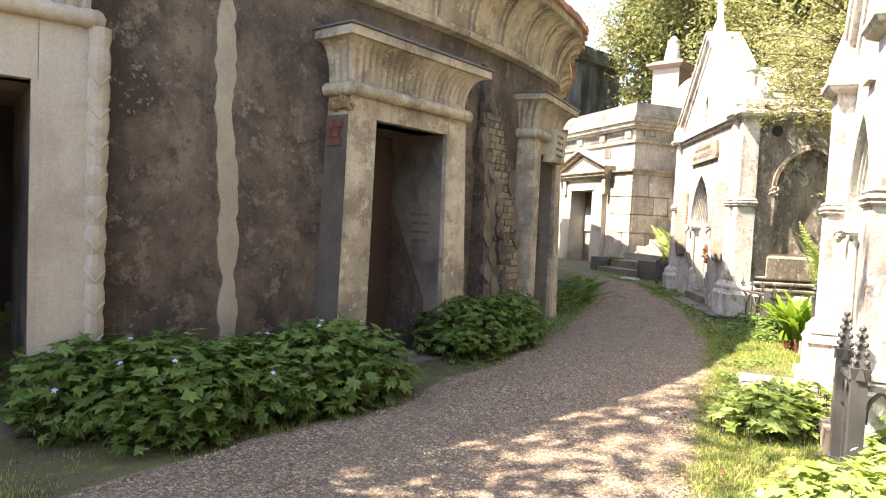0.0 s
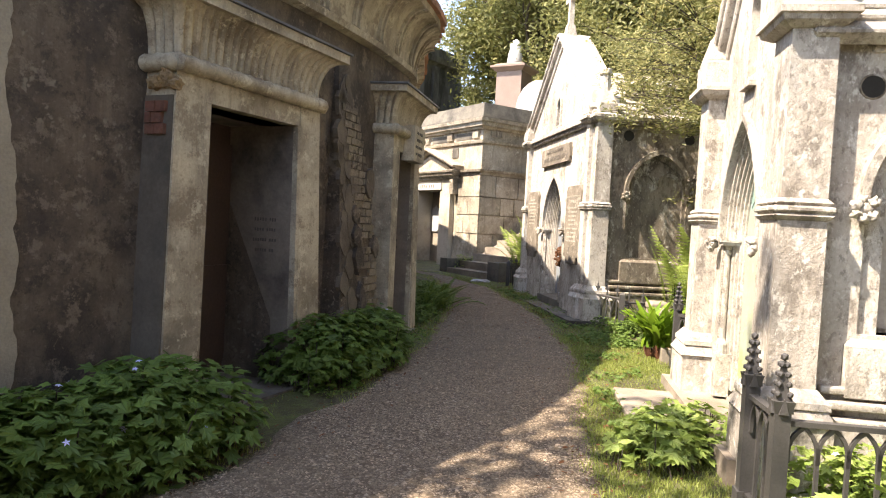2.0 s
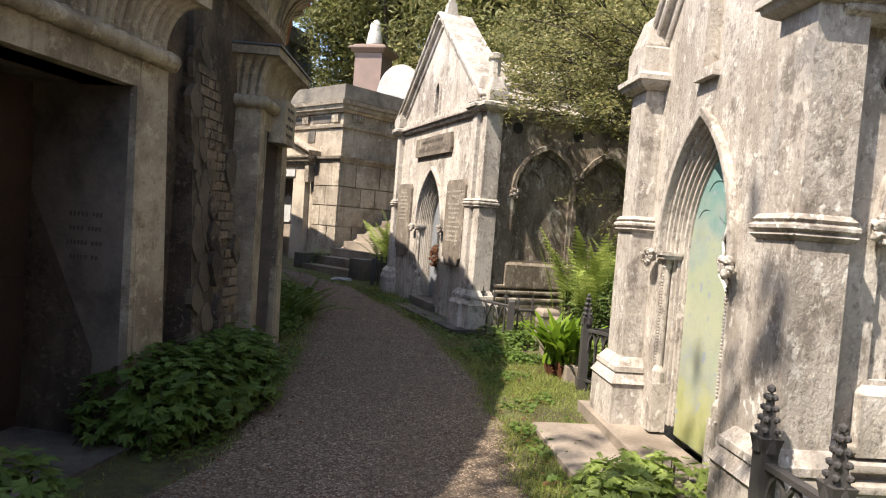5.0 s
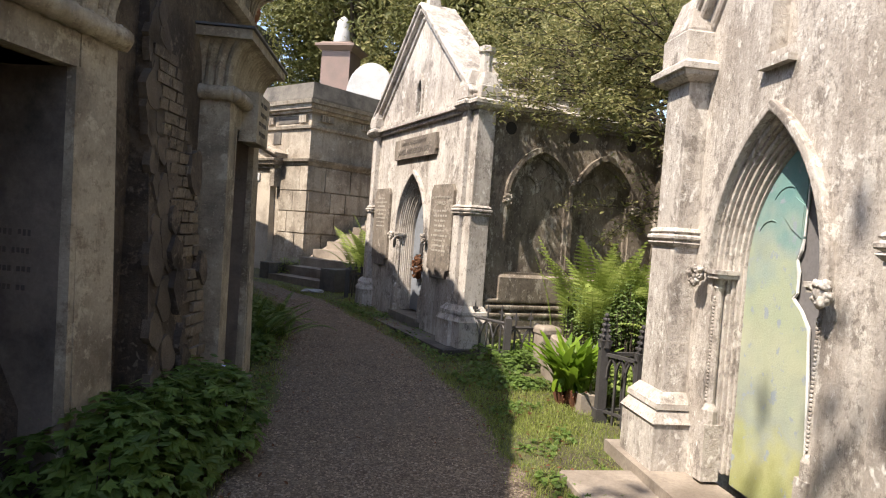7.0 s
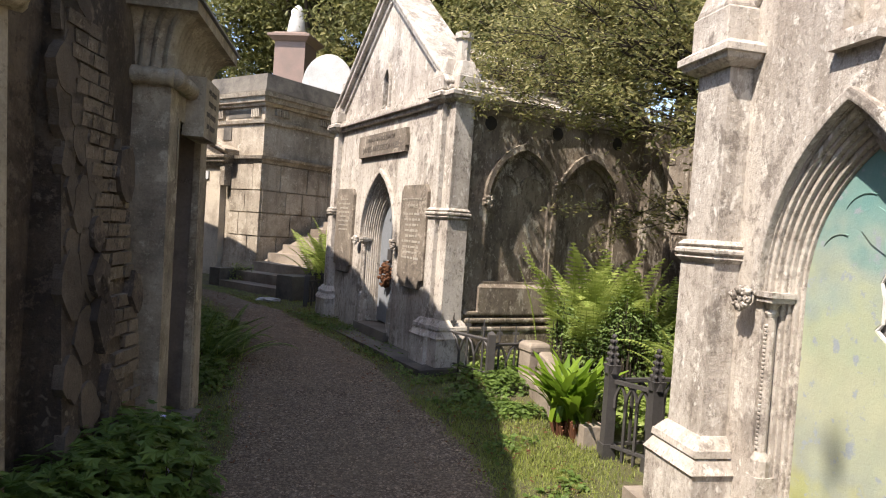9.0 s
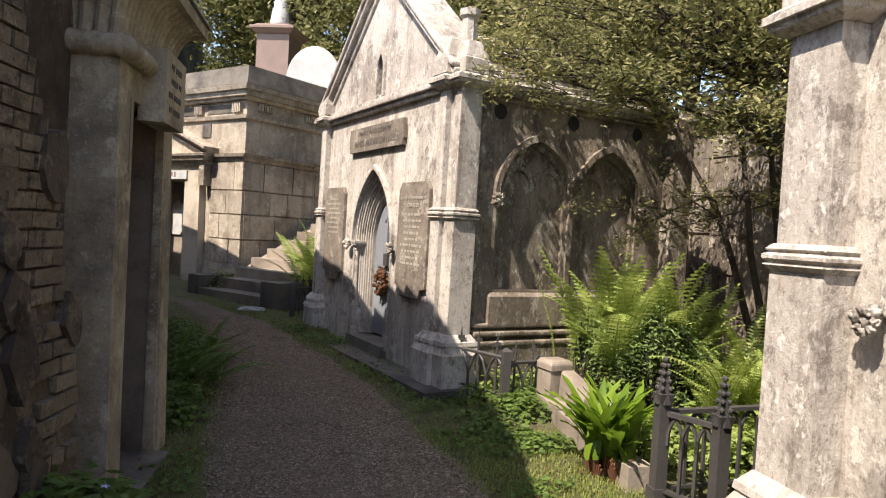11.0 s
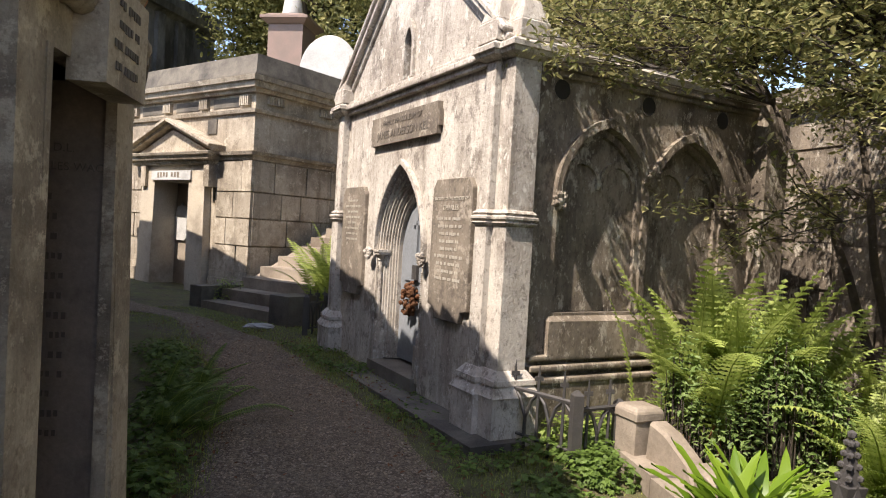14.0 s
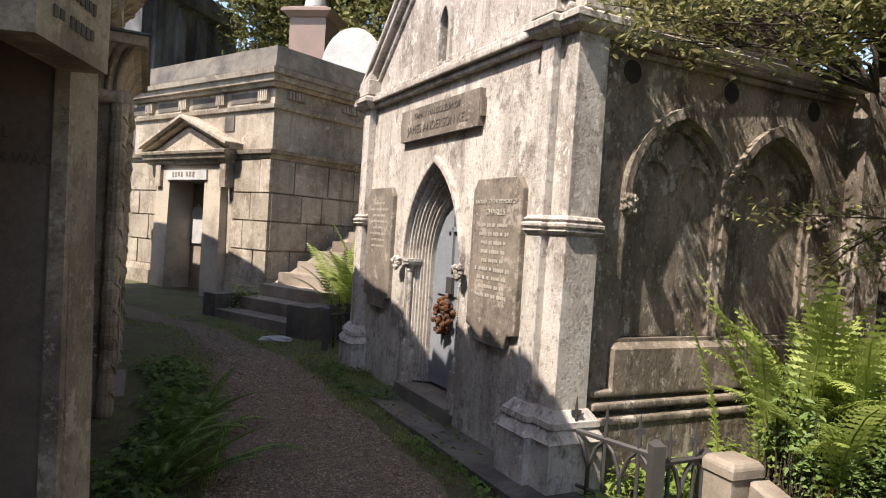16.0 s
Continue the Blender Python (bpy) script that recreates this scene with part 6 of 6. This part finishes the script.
def frond(rnd, base, az, length, lean, up, pinna=0.15):
    """A fern frond: an arching rib with toothed leaflets on both sides; verts, faces."""
    vs, fs, rib = [], [], []
    d = Vector((math.cos(az), math.sin(az), 0))
    side = Vector((-d.y, d.x, 0))
    n = 32
    bend = rnd.uniform(0.8, 1.25)
    p, ang = Vector(base), radians(90 - lean)
    pts = []
    for i in range(n + 1):
        pts.append((p.copy(), ang))
        step = length / n
        p += (d * math.cos(ang) + Vector((0, 0, 1)) * math.sin(ang)) * step
        ang -= radians(up * bend) / n * (0.4 + 1.6 * i / n)
    for i in range(5, n + 1):
        q, an = pts[i]
        t = i / n
        lp = length * pinna * (math.sin(math.pi * min(1, (t - 0.12) * 0.9 + 0.18)) ** 0.8) * 0.62 + 0.008
        fwd = d * math.cos(an) + Vector((0, 0, 1)) * math.sin(an)
        nor = side.cross(fwd)
        for s in (-1, 1):
            dirn = (side * s * 0.93 + fwd * 0.35).normalized()
            w = min(length / n * 1.1, 0.045)
            teeth = 4
            base_i = len(vs)
            for k in range(teeth + 1):
                f = k / teeth
                c = q + dirn * lp * f - nor * (-0.12 * lp * f * f) - Vector((0, 0, 0.18 * lp * f * f))
                ww = w * (1 - f) * 0.55 + 0.002
                vs.append(c + fwd * ww)
                vs.append(c - fwd * ww)
                if k < teeth:
                    c2 = q + dirn * lp * (f + 0.8 / teeth) - Vector((0, 0, 0.18 * lp * f * f))
                    vs.append(c2 + fwd * ww * 0.45)
                    vs.append(c2 - fwd * ww * 0.45)
            m = 2 * teeth + 1
            for k in range(m - 1):
                a_ = base_i + 2 * k
                fs.append((a_, a_ + 1, a_ + 3, a_ + 2))
    return vs, fs, [q for q, _ in pts]


def fern(x, y, count, length, label, seed, lean=(8, 45), mat="leaf_fern", dead=0, spread=0.12, az_range=None):
    rnd = random.Random(seed)
    z = H(x, y)
    f = thing("fern", pose(x, y, z), label, "fern")
    vs, fs = [], []
    bm = bmesh.new()
    for i in range(count):
        az = rnd.uniform(*(az_range or (0, 2 * math.pi)))
        base = Vector((rnd.gauss(0, spread), rnd.gauss(0, spread), 0))
        v, fc, rib = frond(rnd, base, az, length * rnd.uniform(0.7, 1.1), rnd.uniform(*lean), rnd.uniform(15, 70))
        k = len(vs)
        vs += v
        fs += [tuple(j + k for j in q) for q in fc]
        tube(bm, rib[::4], [0.006, 0.0055, 0.005, 0.0045, 0.004, 0.0035, 0.003, 0.002, 0.0015], 4)
    quads("fronds", vs, fs, mat, f)
    part("stalk", bm, "leaf_fern", f)["kind"] = "stuff"
    if dead:
        bm = bmesh.new()
        for i in range(dead):
            a_ = rnd.uniform(0, 6.28)
            b0 = Vector((rnd.gauss(0, spread), rnd.gauss(0, spread), 0))
            tube(bm, [b0, b0 + Vector((0.06 * math.cos(a_), 0.06 * math.sin(a_), rnd.uniform(0.15, 0.35))), b0 + Vector((0.16 * math.cos(a_), 0.16 * math.sin(a_), rnd.uniform(0.2, 0.5)))], 0.005, 4)
        part("dead_stalk", bm, "dry_stem", f, "dry rusty old stalks")["kind"] = "stuff"
    return f


fern(1.5, 9.6, 64, 1.4, "large bright green fern clump with rusty dead stalks", 21, (3, 17), dead=70, spread=0.15)
fern(1.95, 9.5, 44, 1.25, "tall bright green fern clump against the mausoleum", 22, (0, 20), spread=0.14)
fern(2.1, 8.75, 34, 1.0, "arching bright green fern in the railed plot", 23, (8, 45))
fern(2.5, 8.5, 32, 0.95, "arching bright green fern in the railed plot", 24, (10, 50))
fern(2.8, 9.3, 32, 1.05, "arching bright green fern in the railed plot", 25, (8, 45))
fern(2.3, 10.0, 16, 1.0, "shaded fern below the blind arches", 26, (5, 35))
fern(-2.1, 10.3, 18, 0.62, "shaded dark fern at the foot of the vault wall", 27, (20, 65), mat="leaf_ivy", az_range=(-1.6, 1.6))
fern(-2.2, 11.0, 16, 0.6, "shaded dark fern at the foot of the vault wall", 28, (20, 65), mat="leaf_ivy", az_range=(-1.6, 1.6))
fern(-2.45, 6.05, 9, 0.55, "small fern at the foot of the portal jamb", 29, (10, 50), az_range=(-1.5, 1.5))
fern(-0.95, 14.95, 26, 1.25, "bright fern between the stairs and the gabled mausoleum", 30, (0, 24))
fern(-0.75, 15.4, 24, 1.5, "bright fern between the stairs and the gabled mausoleum", 31, (0, 24))


def strap_fern(x, y, seed):
    rnd = random.Random(seed)
    f = thing("strap_fern", pose(x, y, H(x, y)), "glossy yellow-green strap-leaved fern in front of the railing", "fern")
    vs, fs = [], []
    for i in range(38):
        az = rnd.uniform(0, 6.28)
        d = Vector((math.cos(az), math.sin(az), 0))
        s = Vector((-d.y, d.x, 0))
        L = rnd.uniform(0.35, 0.62)
        an = radians(rnd.uniform(60, 86))
        p = Vector((rnd.gauss(0, 0.04), rnd.gauss(0, 0.04), 0.12))
        k = len(vs)
        n = 9
        for j in range(n + 1):
            t = j / n
            w = 0.034 * math.sin(math.pi * min(1, 0.12 + t * 0.88)) ** 0.7 + 0.002
            wav = 0.008 * math.sin(j * 2.2 + i)
            vs += [p + s * w + Vector((0, 0, wav)), p - Vector((0, 0, 0.006)), p - s * w - Vector((0, 0, wav))]
            p = p + (d * math.cos(an) + Vector((0, 0, math.sin(an)))) * L / n
            an -= radians(rnd.uniform(2, 9))
        for j in range(n):
            a_ = k + 3 * j
            fs += [(a_, a_ + 1, a_ + 4, a_ + 3), (a_ + 1, a_ + 2, a_ + 5, a_ + 4)]
    quads("leaves", vs, fs, "leaf_tongue", f, smooth=True)
    bm = bmesh.new()
    for i in range(40):
        a_ = rnd.uniform(0, 6.28)
        tube(bm, [(0.05 * math.cos(a_), 0.05 * math.sin(a_), -0.02), (0.09 * math.cos(a_), 0.09 * math.sin(a_), rnd.uniform(0.05, 0.16))], 0.008, 4)
    part("dead_stalk", bm, "dry_stem", f, "dry brown leaf bases")["kind"] = "stuff"


strap_fern(0.70, 8.15, 33)
strap_fern(0.80, 8.05, 34)


# ---- trees ----
def grow(rnd, start, dirn, length, radius, levels, bm, tips, wander=0.35):
    pts, rs = [Vector(start)], [radius]
    d = Vector(dirn).normalized()
    n = 6
    for i in range(n):
        d = (d + Vector((rnd.gauss(0, wander), rnd.gauss(0, wander), rnd.gauss(0.05, wander * 0.6))) * 0.35).normalized()
        pts.append(pts[-1] + d * length / n)
        rs.append(radius * (1 - 0.55 * (i + 1) / n))
    tube(bm, pts, rs, 7 if radius > 0.02 else 5)
    if levels == 0:
        tips += pts[2:]
        return
    for i in range(rnd.randint(3, 4)):
        k = rnd.randint(2, n)
        nd = (d + Vector((rnd.gauss(0, 0.8), rnd.gauss(0, 0.8), rnd.gauss(0.15, 0.45)))).normalized()
        grow(rnd, pts[k], nd, length * rnd.uniform(0.55, 0.8), rs[k] * 0.65, levels - 1, bm, tips, wander)
    tips += pts[4:]


def holly():
    """The spreading tree between the two chapels: leaning stems, and boughs reaching over the side arches."""
    rnd = random.Random(40)
    x, y = 3.4, 9.65
    t = thing("tree", pose(x, y, H(x, y)), "spreading evergreen tree with glossy leaves and several leaning stems", "tree")
    stems = []
    for i, (dx, dy, h) in enumerate(((-0.25, 0.45, 3.1), (0.2, 0.7, 3.3), (-0.75, 0.75, 2.9), (0.45, -0.3, 3.2), (-0.5, -0.2, 3.0))):
        b = Vector((rnd.gauss(0, 0.12), rnd.gauss(0, 0.12), -0.1))
        pts = [b]
        for k in range(1, 7):
            f = k / 6
            pts.append(b + Vector((dx * f ** 1.3 + rnd.gauss(0, 0.03), dy * f ** 1.3 + rnd.gauss(0, 0.03), h * f)))
        part("stem", tube(bmesh.new(), pts, [0.045 - 0.0045 * k for k in range(7)], 8), "bark", t, smooth=True)
        stems += pts[2:]
    bm, tips = bmesh.new(), []
    clumps = []
    while len(clumps) < 58:
        cx, cy = rnd.uniform(-2.5, 0.9), rnd.uniform(-0.3, 0.7)
        clumps.append(Vector((cx, cy, rnd.uniform(2.45 + 0.1 * max(0.0, -cx - 0.6), 4.1 - 0.12 * abs(cx + 0.8)))))
    while len(clumps) < 78:
        clumps.append(Vector((rnd.uniform(-1.2, 1.4), rnd.uniform(0.9, 2.2), rnd.uniform(3.0, 4.7))))
    clumps += [Vector((rnd.uniform(-0.2, 1.1), rnd.uniform(0.3, 1.6), rnd.uniform(1.5, 3.0))) for i in range(7)]
    clumps += [Vector((-1.25, 0.95, 1.75)), Vector((-0.95, 0.8, 1.7)), Vector((-0.2, 0.3, 1.9)), Vector((-2.6, 1.35, 2.95)), Vector((-2.4, 1.2, 2.8)), Vector((-2.75, 1.5, 3.2))]
    # boughs lying over the roof of the gabled mausoleum
    here = Vector((x - 0.2, y - 0.85, H(x, y)))
    clumps += [GA @ Vector((rnd.uniform(0.85, 1.6), rnd.uniform(0.7, 2.7), rnd.uniform(3.1, 3.85))) - here for i in range(24)]
    for c in [q + Vector((-0.2, -0.85, 0)) for q in clumps]:
        s0 = min(stems, key=lambda q: (q - c).length + 2.5 * max(0.0, q.z - c.z) + 0.8 * max(0.0, 2.6 - q.z))
        mid = s0.lerp(c, 0.5) + Vector((rnd.gauss(0, 0.12), rnd.gauss(0, 0.12), rnd.gauss(0.1, 0.08)))
        tube(bm, [s0, s0.lerp(mid, 0.5) + Vector((rnd.gauss(0, 0.05), rnd.gauss(0, 0.05), 0.04)), mid, mid.lerp(c, 0.6), c], [0.018, 0.014, 0.011, 0.007, 0.003], 5)
        for k in range(6):
            e = c + Vector((rnd.gauss(0, 0.36), rnd.gauss(0, 0.36), rnd.gauss(0, 0.22)))
            m2 = c.lerp(e, 0.5) + Vector((0, 0, 0.03))
            tube(bm, [mid.lerp(c, 0.7), m2, e], [0.006, 0.005, 0.002], 4)
            tips += [m2, m2.lerp(e, 0.5), e]
    part("bough", bm, "bark", t)["kind"] = "stuff"
    where = []
    while len(where) < 40000:
        c = rnd.choice(tips)
        p = c + Vector((rnd.gauss(0, 0.075), rnd.gauss(0, 0.075), rnd.gauss(0.01, 0.06)))
        where.append((frame3((rnd.gauss(0, 0.6), rnd.gauss(0, 0.6), 1), rnd.uniform(0, 6.28), rnd.uniform(0.035, 0.075)), p))
    scatter("crown", OVAL, OVAL_F, where, "leaf_tree", t)


holly()


def wood_tree(seed, height, leaves, mat):
    rnd = random.Random(seed)
    t = thing("woodland_tree", pose(0, 0, 0), "tall broadleaf tree of the wood behind the vaults", "tree", "trees of the wood")
    bm, tips = bmesh.new(), []
    grow(rnd, (0, 0, -0.3), (rnd.gauss(0, 0.08), rnd.gauss(0, 0.08), 1), height * 0.5, 0.22, 0, bm, [], 0.12)
    for i in range(9):
        z = height * rnd.uniform(0.15, 0.5)
        a_ = i * 2.4
        grow(rnd, (0, 0, z), (math.cos(a_), math.sin(a_), rnd.uniform(0.3, 1.0)), height * rnd.uniform(0.22, 0.36), 0.09, 2, bm, tips, 0.4)
    grow(rnd, (0, 0, height * 0.48), (0, 0, 1), height * 0.4, 0.12, 2, bm, tips, 0.4)
    part("trunk", bm, "bark", t)
    where = []
    while len(where) < leaves:
        c = rnd.choice(tips)
        p = c + Vector((rnd.gauss(0, 0.45), rnd.gauss(0, 0.45), rnd.gauss(0, 0.35)))
        where.append((frame3((rnd.gauss(0, 0.8), rnd.gauss(0, 0.8), 0.8), rnd.uniform(0, 6.28), rnd.uniform(0.14, 0.27)), p))
    scatter("crown", OVAL, OVAL_F, where, mat, t)
    return t


kinds = [wood_tree(51, 11, 24000, "leaf_wood"), wood_tree(52, 10, 22000, "leaf_tree"), wood_tree(53, 9, 20000, "leaf_wood"), wood_tree(54, 8, 18000, "leaf_tree")]
spots = [(0, -1.4, 26.6, 1.0), (1, 2.0, 25.5, 0.95), (3, 4.6, 22.0, 1.0), (2, 6.2, 19.0, 1.0), (1, 7.2, 15.6, 0.8), (3, 7.0, 12.4, 0.8), (0, 0.6, 31.0, 1.1), (2, 4.5, 28.0, 1.15), (1, 8.0, 24.0, 1.1),
         (0, 10.5, 20.0, 1.1), (2, 11.0, 15.0, 1.1), (3, 9.5, 10.0, 1.0), (1, 8.5, 6.0, 0.9), (2, -2.8, 31.5, 0.95), (0, 13.5, 11.0, 1.1), (3, 12.5, 5.5, 1.1), (2, 2.6, 21.5, 0.8), (3, 6.8, 8.6, 0.7),
         (2, 9.5, 1.5, 1.0), (1, 8.0, -4.0, 1.0), (3, 6.3, 13.2, 0.45), (1, 7.0, 11.0, 0.42), (2, 5.6, 15.2, 0.5), (0, 6.6, 16.8, 0.45), (3, 6.9, 9.2, 0.42), (1, 4.4, 17.5, 0.5), (2, 3.2, 19.5, 0.5)]
# extra tree outside the view, set so its shadow dapples the near path
mound = wood_tree(55, 8, 9000, "leaf_wood")
mound.matrix_world = pose(-7.9, 0.2, H(-7.9, 0.2) - 0.1, 0, 12, 0)
tagged(mound, "unseen thin-leaved tree added on the mound to dapple the path", "tree")
rs = random.Random(60)
placed = [False] * 4
for k, x, y, s in spots:
    m = pose(x, y, H(x, y) - 0.1, 0, 0, rs.uniform(0, 360))
    if not placed[k]:
        kinds[k].matrix_world = m @ Matrix.Scale(s, 4)
        placed[k] = True
    else:
        o = copy_thing(kinds[k], m)
        o.scale = (s, s, s)


# ---- turf, loose gravel, fallen leaves ----
def blades():
    rnd = random.Random(70)
    where = []
    tries = 0
    while len(where) < 110000 and tries < 700000:
        tries += 1
        y = rnd.uniform(0.5, 16)
        l, r = path_edges(y)
        if rnd.random() < 0.72:
            x = r + rnd.gauss(0.35, 0.45)
            dens = 0.9 + 0.6 * noise.noise((x * 1.6, y * 1.6, 3)) if y < 9 else 0.3 + 0.5 * noise.noise((x * 1.6, y * 1.6, 3))
            if x < r - 0.18 or x > 1.0 or (x > 0.72 and 4.3 < y < 7.2):
                continue
        else:
            x = l - abs(rnd.gauss(0, 0.3)) + 0.12
            dens = 0.2 + 0.5 * noise.noise((x * 1.6, y * 1.6, 8))
            if math.hypot(x - RC.x, y - RC.y) < RR + 0.1:
                continue
        if rnd.random() > dens:
            continue
        h = rnd.uniform(0.012, 0.04)
        q = Matrix.Rotation(rnd.uniform(0, 6.28), 3, "Z") @ Matrix.Rotation(rnd.gauss(0, 0.6), 3, "X")
        where.append(([[c * h for c in row] for row in q], Vector((x, y, H(x, y) + 0.0))))
    g = scatter("grass", [(-0.09, 0, 0), (0.09, 0, 0), (0.06, 0.08, 0.6), (0.0, 0.3, 1.0), (-0.06, 0.08, 0.6)], [(0, 1, 2, 4), (4, 2, 3)], where, "grass")
    tagged(g, "short patchy grass along the verges", "grass", kind="stuff")


blades()


def pebbles():
    rnd = random.Random(71)
    where = []
    for i in range(46000):
        y = 1.0 + 12.5 * rnd.random() ** 1.3
        l, r = path_edges(y)
        x = rnd.uniform(l - 0.1, r + 0.1)
        s = rnd.uniform(0.0035, 0.0085) * (1.8 if rnd.random() < 0.03 else 1)
        e = min(x - l, r - x) + 0.12
        q = Matrix.Rotation(rnd.uniform(0, 6.28), 3, "Z") @ Matrix.Diagonal((s * rnd.uniform(0.8, 1.5), s, s * 0.7))
        where.append((q, Vector((x, y, G(x, y) - 0.035 + 0.06 * smooth_step(0, 0.28, e) + 0.012 * noise.noise((x * 3, y * 3, 1)) + s * 0.2))))
    g = scatter("loose_gravel", [(1, 0, 0), (0, 1, 0), (-1, 0, 0), (0, -1, 0), (0.15, 0.1, 0.9), (0, 0, -0.9)], [(0, 1, 4), (1, 2, 4), (2, 3, 4), (3, 0, 4), (1, 0, 5), (2, 1, 5), (3, 2, 5), (0, 3, 5)], where, "pebble")
    tagged(g, "loose pale gravel stones on the path", "gravel", kind="stuff")


pebbles()


def litter():
    rnd = random.Random(72)
    where = []
    for i in range(1500):
        y = rnd.uniform(1.0, 15)
        l, r = path_edges(y)
        x = r + rnd.gauss(0.15, 0.3) if rnd.random() < 0.65 else l + rnd.gauss(-0.1, 0.3)
        if math.hypot(x - RC.x, y - RC.y) < RR + 0.1 or x > 0.8:
            continue
        where.append((frame3((rnd.gauss(0, 0.4), rnd.gauss(0, 0.4), 1), rnd.uniform(0, 6.28), rnd.uniform(0.02, 0.045)), Vector((x, y, G(x, y) + 0.035))))
    g = scatter("fallen_leaves", OVAL, OVAL_F, where, "dry_leaf")
    tagged(g, "scattered dead brown leaves on the verges", "leaves", kind="stuff")
    where = []
    for i in range(5200):
        y = rnd.uniform(5.5, 13.5)
        l, r = path_edges(y)
        x = r + rnd.uniform(0.05, 0.55) if rnd.random() < 0.7 else l - rnd.uniform(0.0, 0.3)
        if math.hypot(x - RC.x, y - RC.y) < RR + 0.1 or noise.noise((x * 2, y * 2, 4)) < 0.0:
            continue
        where.append((frame3((rnd.gauss(0, 0.4), rnd.gauss(0, 0.4), 1), rnd.uniform(0, 6.28), rnd.uniform(0.02, 0.05)), Vector((x, y, H(x, y) + rnd.uniform(0.02, 0.05)))))
    g = scatter("ground_ivy", LOBED, LOBED_F, where, "leaf_ivy")
    tagged(g, "small green weeds creeping over the verges", "weeds", kind="stuff")


litter()
